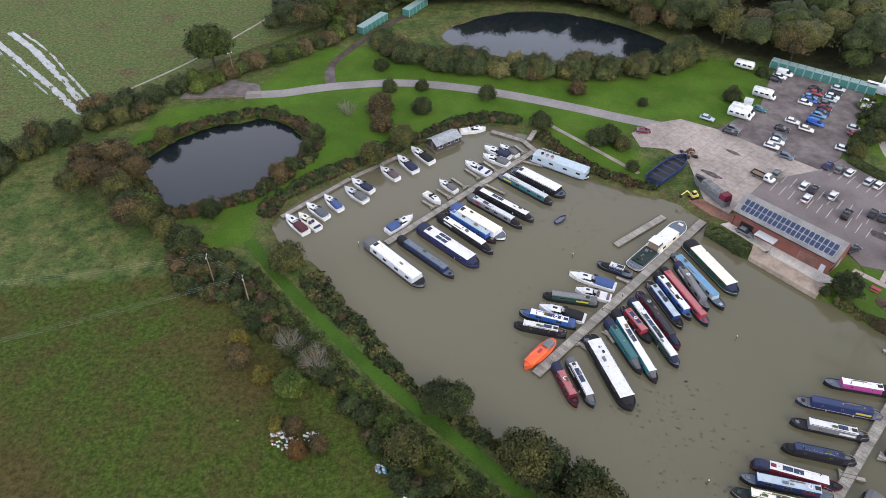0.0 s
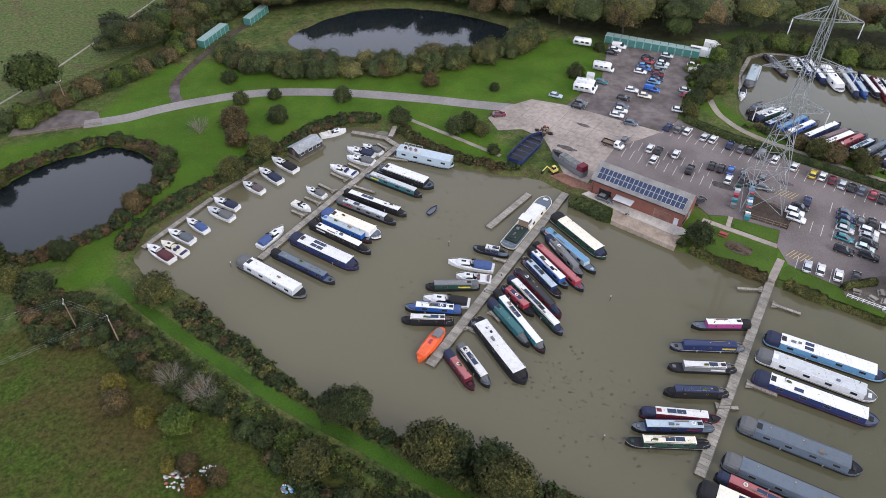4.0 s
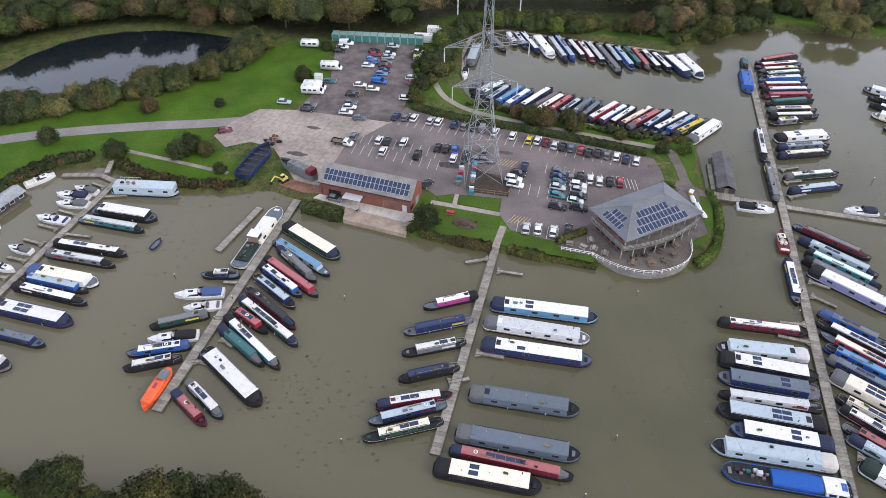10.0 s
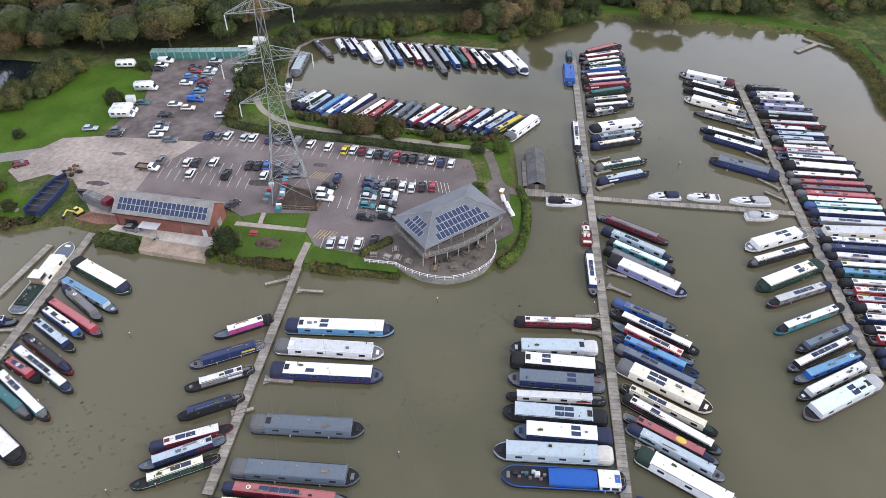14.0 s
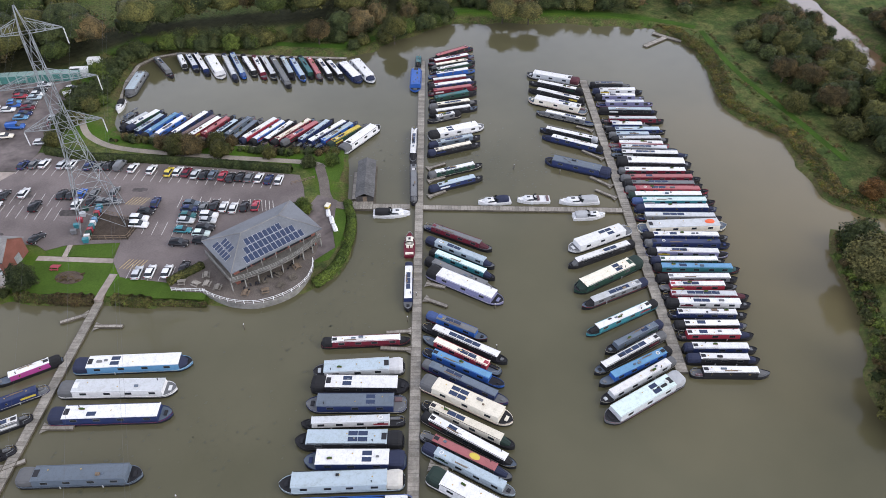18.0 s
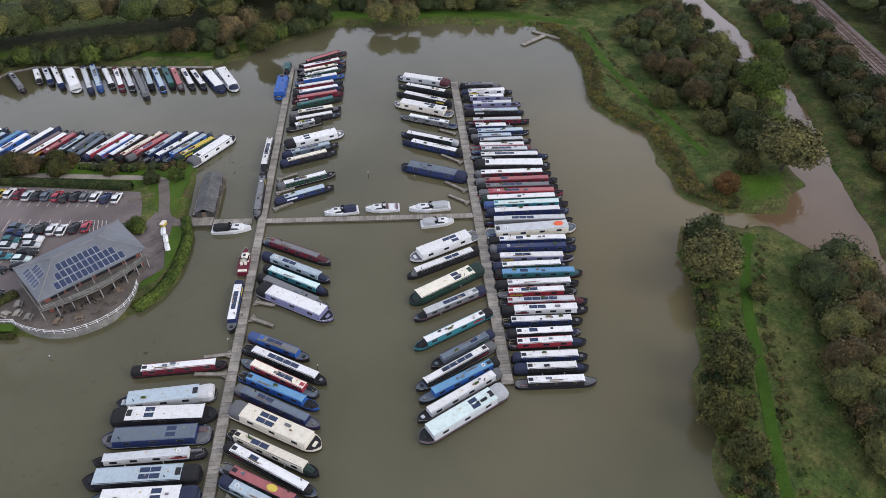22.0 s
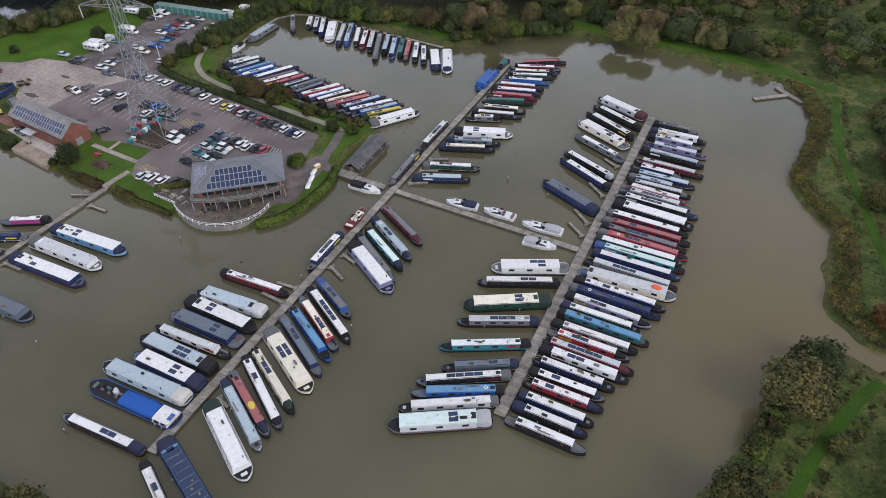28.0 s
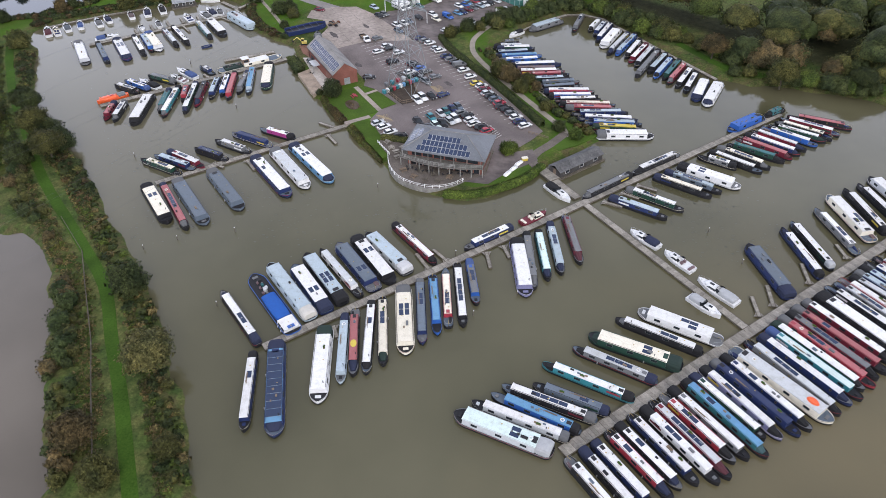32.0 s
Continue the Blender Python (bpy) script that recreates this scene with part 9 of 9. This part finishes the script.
thicket("pond_fringe", dry(scatter_line(grown(POND_WEST + POND_WEST[:1], 2.0), 3.6, 0.24, 0.9, 1.9, 3)), ("bramble", "sedge", "sedge", "dark", "olive"), "reedy fringe of brambles and sedge round the dark pond", "scrub", "bush", 2, 1.5)
DAM_SCRUB = [(-66, 125), (-54, 117), (-46, 113), (-36, 99), (-26, 88), (-15, 75), (-4, 63), (10, 49), (6, 45), (-9, 60), (-15, 71), (-25, 82), (-37, 92), (-49, 103), (-59, 106)]
thicket("dam_scrub", dry(scatter_area(DAM_SCRUB, 330, 0.7, 2.8, 4)), ("bramble", "bramble", "dark", "bramble", "olive", "sedge"), "tangled scrub and brambles below the grass walk", "scrub", "bush", 1, 1.35)
thicket("dam_scrub", dry(scatter_area([(8, 48), (30, 30), (41, 26), (55, 13.5), (65, 1.5), (76, -17), (89, -35), (93, -32), (82, -16), (73, -3), (61, 10), (47, 23), (32, 38), (16, 49)], 100, 1.0, 3.6, 5)), ("olive", "brown", "dark", "bramble"), "tangled autumn scrub beside the flooded field", "scrub")
inner = [(x - 1.8, y - 2.1) for x, y in BANK_SOUTH]
thicket("bank_brambles", dry(scatter_line(inner[:10], 4.4, 0.2, 0.7, 1.5, 6)), ("bramble", "bramble", "bramble", "dark", "sedge", "olive"), "low dark brambles and reeds on the dam bank", "scrub", "bush", 2, 1.6)
thicket("bank_brambles", dry(scatter_line(inner[9:15], 4.4, 0.42, 0.6, 1.4, 61)), ("olive", "bramble", "green", "reed", "dark"), "mixed brambles and rough grass on the dam bank", "scrub", "bush", 2, 1.5)
thicket("bank_brambles", dry(scatter_line([(-44, 131), (-42, 138), (-35, 145), (-26, 152), (-14, 161), (-5, 166), (4, 174), (14, 177), (22, 175)], 3.4, 0.2, 0.9, 1.8, 7)), ("bramble", "bramble", "dark", "sedge"), "low dark brambles along the west bank", "scrub", "bush", 2, 1.5)
thicket("bank_brambles", dry(scatter_line([(28, 168), (34, 158), (40, 150.5), (49, 144.5), (55, 142.5)], 2.6, 0.22, 0.7, 1.4, 8)), ("sedge", "sedge", "olive", "bramble"), "low reedy growth along the lawn edge", "scrub", "bush", 2, 1.5)
thicket("pond_trees", dry(scatter_line([(-22, 226), (-10, 213), (4, 208), (16, 206), (32, 204), (46, 202.5), (60, 204), (72, 207), (84, 216)], 7, 0.85, 3.8, 7.6, 9)), ("olive", "dark", "brown", "dark", "willow", "dark", "dark", "olive"), "belt of olive and brown trees before the pond", "trees")
thicket("far_wood", dry(scatter_line([(-60, 240), (-45, 240), (-31, 258), (-5, 262), (15, 266), (38, 264), (59, 258), (78, 246), (88, 232)], 12, 1.1, 6, 12, 10)), ("dark", "olive", "brown", "dark", "oak", "dark", "olive"), "belt of trees beyond the pond", "trees", "tree", 2)
thicket("far_wood", dry(scatter_area([(86, 232), (98, 216), (108, 212), (134, 200), (150, 205), (178, 196), (214, 172), (256, 152), (330, 220), (250, 330), (80, 340), (20, 300), (60, 270)], 560, 9, 16, 11)), ("dark", "dark", "olive", "dark", "oak", "brown", "dark", "olive"), "dense dark autumn wood beyond the marina", "wood", "tree", 3)
thicket("far_wood", scatter_area([(-20, 268), (60, 268), (20, 340), (-90, 340)], 170, 8, 14, 12), ("dark", "dark", "oak", "olive"), "dense dark autumn wood beyond the pond", "wood", "tree", 3)
thicket("basin_hedge", dry(scatter_line([(126, 168), (132, 174), (142, 187), (150, 194), (163, 193), (183, 178), (203, 160), (214, 148), (234, 147), (252, 143)], 7, 0.8, 2.5, 6.0, 13)), ("dark", "dark", "olive", "olive", "dark", "green"), "belt of scrub behind the north basin", "scrub")
thicket("basin_hedge", dry(scatter_line([(254, 147), (281, 124), (298, 106), (310, 84)], 4, 3.2, 1.0, 2.6, 14)), ("olive", "green", "brown"), "rough reedy bank of the north shore", "scrub")
thicket("shore_trees", dry(scatter_line([(206, 166), (222, 156), (240, 153), (258, 150), (284, 126), (300, 108)], 8, 3.2, 4.5, 9.5, 51)), ("dark", "olive", "brown", "willow", "dark"), "row of autumn trees behind the north shore", "trees")
thicket("tongue_scrub", dry(scatter_line([(126, 148), (136, 136), (147, 123), (158, 108), (168, 100)], 2.5, 0.9, 1.0, 2.4, 15)), ("olive", "dark", "brown", "green"), "rough scrub between footpath and boats", "scrub", "bush", 2)
thicket("car_park_trees", dry(scatter_line([(110, 155), (118, 166), (128, 180), (133, 188)], 4, 2.6, 1.6, 3.6, 16)), ("dark", "olive", "green", "dark"), "bushes along the upper car park edge", "trees")
clipped("cafe_shrubs", [(157.0, 80.4), (155.4, 77.4), (153.1, 73.4), (148.9, 68.8), (144.0, 64.9), (139.8, 62.8), (136.4, 62.0), (133.6, 61.6)], 2.1, 0.25, 1.7, ("lush", "lush", "green"), "lush green shrub border on the cafe bank", "shrubs", 0.14, 3)
for kind, x, y, h in (("brown", 134.4, 134.4, 4.0), ("olive", 137.4, 131.4, 4.6), ("brown", 140.4, 129.0, 4.0), ("olive", 146.0, 125.0, 4.4), ("brown", 148.8, 122.4, 3.4), ("green", 147.8, 86.4, 2.4)):
    tree(kind, x, y, h)
clipped("shore_reeds", [(84.6, 102.6), (87.2, 99.4), (90.0, 96.2)], 1.6, 0.1, 1.7, ("olive", "green", "sedge"), "reeds and grass on the garden shore", "reeds", 0.3, 4)
clipped("shore_reeds", [(89.6, 96.8), (92.6, 93.6), (95.0, 91.2), (96.6, 89.8)], 2.1, 0.1, 1.9, ("brown", "sedge", "olive"), "brown autumn reeds on the garden shore", "reeds", 0.3, 5)
clipped("shore_reeds", [(99.4, 87.4), (102.0, 84.4), (105.2, 80.8)], 2.0, 0.1, 1.8, ("olive", "brown", "green"), "rough olive reeds on the shore below the lawn", "reeds", 0.3, 6)
clipped("shore_reeds", [(105.0, 81.0), (108.9, 77.3), (113.6, 72.4)], 0.9, 0.1, 1.2, ("olive", "green", "sedge"), "low reeds on the shore beside the terrace", "reeds", 0.3, 7)
clipped("bank_bushes", [(63.8, 126.2), (66.4, 123.4), (68.8, 120.2), (70.8, 117.4)], 3.6, 0.1, 2.2, ("dark", "oak", "bramble"), "dense dark green bushes on the bank beside the quay", "bushes", 0.25, 8)
thicket("peninsula_scrub", dry(scatter_area([(318, 66), (303, 46), (290, 23), (277, 4), (271, -9), (291, -4), (313, 10), (336, 32), (350, 62)], 120, 3.5, 7.5, 21)), ("dark", "brown", "olive", "dark", "olive", "dark", "olive"), "dense autumn scrub on the canal peninsula", "scrub")
thicket("peninsula_bank", dry(scatter_line([(306, 88), (301, 72), (296, 62), (284, 50), (272, 41), (269, 28), (268, 18), (258, 6), (250, -2), (252, -14)], 4.6, 0.10, 0.5, 1.2, 22)), ("reed", "olive", "reed", "green", "yellow"), "reedy bank of the canal peninsula", "scrub", "tuft", 1, 1.5)
thicket("canal_trees", dry(scatter_line([(343, 36), (321, 15), (300, -2), (286, -9)], 5, 1.4, 4, 9, 23)), ("dark", "green", "olive"), "trees on the canal towpath edge", "trees")
thicket("railway_wood", dry(scatter_area([(362, 40), (336, 12), (311, -12), (290, -31), (272, -44), (250, -64), (272, -76), (305, -46), (335, -15), (374, 24)], 240, 3.5, 7.5, 24)), ("dark", "dark", "olive", "brown"), "dense trees between canal and railway", "wood", "tree", 2)
thicket("railway_wood", dry(scatter_area([(322, -58), (349, -30), (379, 0), (414, 34), (474, 60), (440, -60), (340, -110)], 260, 6, 12, 25)), ("dark", "brown", "olive", "dark"), "dense trees beyond the railway", "wood", "tree", 3)
thicket("far_scrub", dry(scatter_area([(306, 92), (320, 76), (352, 64), (372, 60), (420, 140), (350, 230), (262, 150)], 300, 3, 9, 26)), ("dark", "olive", "brown", "green"), "rough scrub and trees north of the canal", "scrub", "tree", 3)
thicket("south_bank_trees", dry(scatter_line([(236, -11), (226, -15), (216, -24), (206, -31), (198, -35), (190, -42), (182, -48), (168, -62)], 3.6, 0.3, 0.6, 1.7, 27)), ("olive", "bramble", "brown", "green"), "overhanging brambles and saplings on the south bank", "scrub", "bush", 1, 1.5)
thicket("south_wood", dry(scatter_area([(247, -34), (243, -45), (234, -56), (214, -78), (196, -92), (188, -78), (206, -58), (222, -47), (236, -38)], 110, 4, 9, 28)), ("brown", "brown", "olive", "olive", "dark"), "brown autumn trees between walk and canal", "wood")
thicket("rough_growth", dry(scatter_area(PENINSULA, 520, 0.2, 0.5, 41)), ("green", "green", "olive"), "rough nettles and dead grass on the peninsula", "undergrowth", "tuft")
thicket("rough_growth", dry(scatter_area(SOUTH_STRIP, 520, 0.2, 0.5, 42)), ("green", "green", "olive"), "rough nettles and dead grass beside the walk", "undergrowth", "tuft")
thicket("rough_growth", dry(scatter_line([(310, 73), (292, 50), (278, 24), (266, 2)], 6.5, 0.22, 0.5, 1.1, 43)), ("reed", "reed", "green", "olive"), "tall dry grass along the east walk", "undergrowth", "tuft")
thicket("rough_growth", dry(scatter_line([(243, -21), (236, -23), (220, -31), (204, -41.5), (187, -52.5), (165, -70)], 7.5, 0.22, 0.5, 1.1, 44)), ("reed", "reed", "green", "olive"), "tall dry grass along the south walk", "undergrowth", "tuft")
thicket("dam_grass", dry(scatter_line([(x - 3.4, y - 3.4) for x, y in BANK_SOUTH[:15]], 2.6, 0.22, 0.6, 1.2, 45)), ("reed", "reed", "olive", "green"), "tall dry grass on the edge of the dam walk", "undergrowth", "tuft")
thicket("dam_grass", dry(scatter_line([(-42, 113), (-30, 96), (-14, 77), (2, 61.5), (26, 40)], 4.4, 0.16, 0.7, 1.4, 46)), ("bramble", "green", "bramble", "olive"), "dense nettles below the dam walk", "undergrowth", "tuft")
thicket("dam_grass", dry(scatter_line([(26, 40), (49, 21.5), (65.5, 8), (76, -5), (85.5, -16.5), (95, -29)], 4.6, 0.16, 0.5, 1.2, 49)), ("reed", "olive", "reed", "green"), "tall straw-coloured grass beside the dam walk", "undergrowth", "tuft")
thicket("north_bank", dry(scatter_line([(254, 146), (280, 122), (296, 104), (309, 82)], 9, 0.8, 0.25, 0.55, 47)), ("olive", "yellow", "reed", "green"), "rough yellow-green grass bank of the north shore", "undergrowth", "tuft")
thicket("willow_scrub", dry(scatter_area([(232, -14), (215, -26), (196, -38), (180, -52), (186, -56), (204, -44), (222, -33), (236, -25)], 14, 2.2, 4.2, 48)), ("olive", "brown", "dark"), "olive and tawny bushes on the south bank", "scrub")
thicket("field_tufts", scatter_area([(-150, 60), (-70, 118), (-48, 98), (-24, 66), (0, 40), (-60, 0)], 420, 0.2, 0.6, 29), ("olive", "dark", "green", "brown"), "scattered tufts and brambles in the pasture", "tufts", "tuft", 3)

# the clipped hedge of the car park
HEDGE = [(109.8, 153.8), (117.5, 142.5), (133.5, 124.8), (154.0, 100.2)]
clipped("hedge", HEDGE, 1.9, LAND - 0.1, LAND + 1.8, ("dark", "oak", "dark"), "long clipped dark green hedge along the car park", "hedge", 0.08, 10)
clipped("hedge", [(110.2, 83.0), (114.5, 83.0), (118.8, 82.8)], 1.5, LAND - 0.1, LAND + 1.5, ("olive", "dark", "olive"), "short clipped hedge beside the terrace", "hedge", 0.05, 9)

tree("oak", -75.0, 207.6, 14.5)
tree("dark", -105.9, 164.5, 7.0)
tree("dark", -99.9, 171.8, 6.0)
tree("brown", -90.8, 143.3, 9.0)
tree("brown", -83.6, 139.7, 9.0)
tree("olive", -93.0, 139.7, 8.0)
tree("brown", -74.5, 127.3, 8.0)
tree("green", -72.1, 130.5, 7.0)
tree("olive", -78.0, 164.4, 5.0)
tree("dark", -35.9, 165.7, 5.0)
tree("dark", -37.4, 160.0, 4.0)
tree("brown", -43.0, 146.8, 5.0)
tree("dark", -57.1, 131.6, 5.0)
tree("dark", -40.6, 150.6, 4.0)
tree("dark", -19.9, 207.0, 4.0)
tree("dark", -16.5, 192.2, 4.5)
tree("dark", -6.5, 193.5, 3.6)
tree("grey", -28.3, 177.8, 5.5)
tree("brown", -18.3, 179.4, 6.5)
tree("dark", -6.0, 180.0, 5.0)
tree("olive", -11.4, 163.6, 6.0)
tree("dark", 13.6, 187.6, 5.0)
tree("dark", 28.4, 171.7, 5.0)
tree("brown", 41.6, 190.9, 4.5)
tree("dark", 60.5, 183.7, 2.8)
tree("dark", 43.0, 162.6, 5.5)
tree("dark", 46.9, 164.0, 5.5)
tree("olive", 49.7, 160.6, 4.0)
tree("olive", -19.0, 154.5, 6.0)
tree("brown", -17.7, 170.1, 6.0)
tree("dark", 50.5, 150.4, 3.0)
tree("olive", -35.2, 113.3, 6.5)
tree("dark", -0.7, 74.1, 7.5)
tree("olive", 13.6, 61.5, 10.0)
tree("olive", 24.8, 52.5, 9.0)
tree("grey", -30.5, 88.6, 6.0)
tree("grey", -24.8, 83.7, 6.5)
tree("yellow", -41.1, 90.1, 4.0)
tree("brown", -40.1, 85.8, 4.5)
tree("yellow", -34.8, 81.6, 3.5)
tree("green", -29.0, 79.0, 5.0)
tree("olive", -6.4, 65.6, 6.0)
tree("green", -9.7, 70.2, 4.5)
tree("brown", 115.2, 210.6, 13.0)
tree("olive", 97.0, 225.2, 13.0)
tree("brown", 70.8, 236.0, 9.0)
tree("dark", 88.3, 186.2, 5.0)
tree("dark", 102.9, 202.1, 3.2)
tree("olive", 112.8, 156.4, 4.2)
tree("dark", 117.8, 163.0, 5.0)
tree("olive", 122.2, 164.0, 3.6)
tree("willow", 263.3, 126.7, 8.5)
tree("willow", 269.3, 119.4, 8.0)
tree("olive", 223.5, 140.6, 10.0)
tree("dark", 247.4, 144.0, 8.0)
tree("brown", 203.7, 157.5, 9.0)
tree("olive", 136.2, 129.0, 6.0)
tree("brown", 139.4, 126.6, 6.0)
tree("olive", 144.3, 120.3, 5.0)
tree("green", 146.4, 84.3, 3.6)
tree("dark", 158.8, 99.4, 3.5)
tree("green", 164.0, 96.1, 3.5)
tree("olive", 153.4, 110.2, 3.5)
tree("dark", 87.3, 104.3, 6.0)
tree("dark", 83.0, 104.2, 2.2)
thicket("bed_plants", scatter_line([(93.6, 102.0), (97.0, 98.0)], 2.6, 0.12, 0.35, 0.7, 62), ("brown", "sedge", "brown"), "withered brown plants in the oval bed", "plants", "tuft")
tree("brown", 294.9, 35.2, 8.0)
tree("brown", 296.5, 28.1, 8.0)
tree("green", 303.5, 5.3, 13.0)
tree("willow", 272.5, -15.5, 13.0)
tree("orange", 254.9, -8.8, 5.5)
tree("olive", 266.2, -8.8, 6.0)
tree("brown", 288.1, 17.2, 8.0)
tree("dark", 281.6, -2.3, 8.0)
tree("green", 325.4, 13.0, 9.0)
tree("olive", 281.5, 24.5, 6.0)
tree("willow", 222.6, -20.4, 11.0)
tree("dark", 233.3, -14.7, 7.0)
tree("olive", 201.1, -35.1, 9.0)
tree("olive", 191.3, -38.7, 7.0)
tree("olive", 187.6, -45.7, 6.0)
tree("green", 347.1, 19.7, 9.0)
tree("willow", 93.2, -7.2, 9.0)
tree("dark", 75.8, 11.6, 7.0)
tree("dark", 23.8, 58.1, 7.0)
tree("dark", 2.3, 73.5, 7.5)
tree("dark", 17.2, 61.8, 7.0)
tree("brown", 90.5, -25.9, 8.0)
tree("olive", 97.8, -30.8, 6.0)
tree("dark", 18.1, 48.5, 7.0)
tree("olive", 106.0, -23.3, 4.5)
tree("brown", -86.0, 150.0, 9.5)
tree("brown", -90.0, 143.0, 9.0)
tree("olive", -81.0, 137.0, 8.5)
tree("brown", -80.0, 146.0, 8.0)
tree("dark", -76.0, 131.0, 7.6)
tree("olive", -71.0, 127.0, 7.4)
tree("brown", -94.0, 150.0, 8.2)
tree("olive", -66.0, 124.0, 6.0)
tree("dark", -60.0, 120.0, 6.0)
tree("orange", -25.5, 65.5, 3.0)
tree("brown", -27.0, 70.2, 3.2)
tree("brown", -22.0, 66.5, 3.4)
tree("yellow", -30.2, 70.8, 2.6)
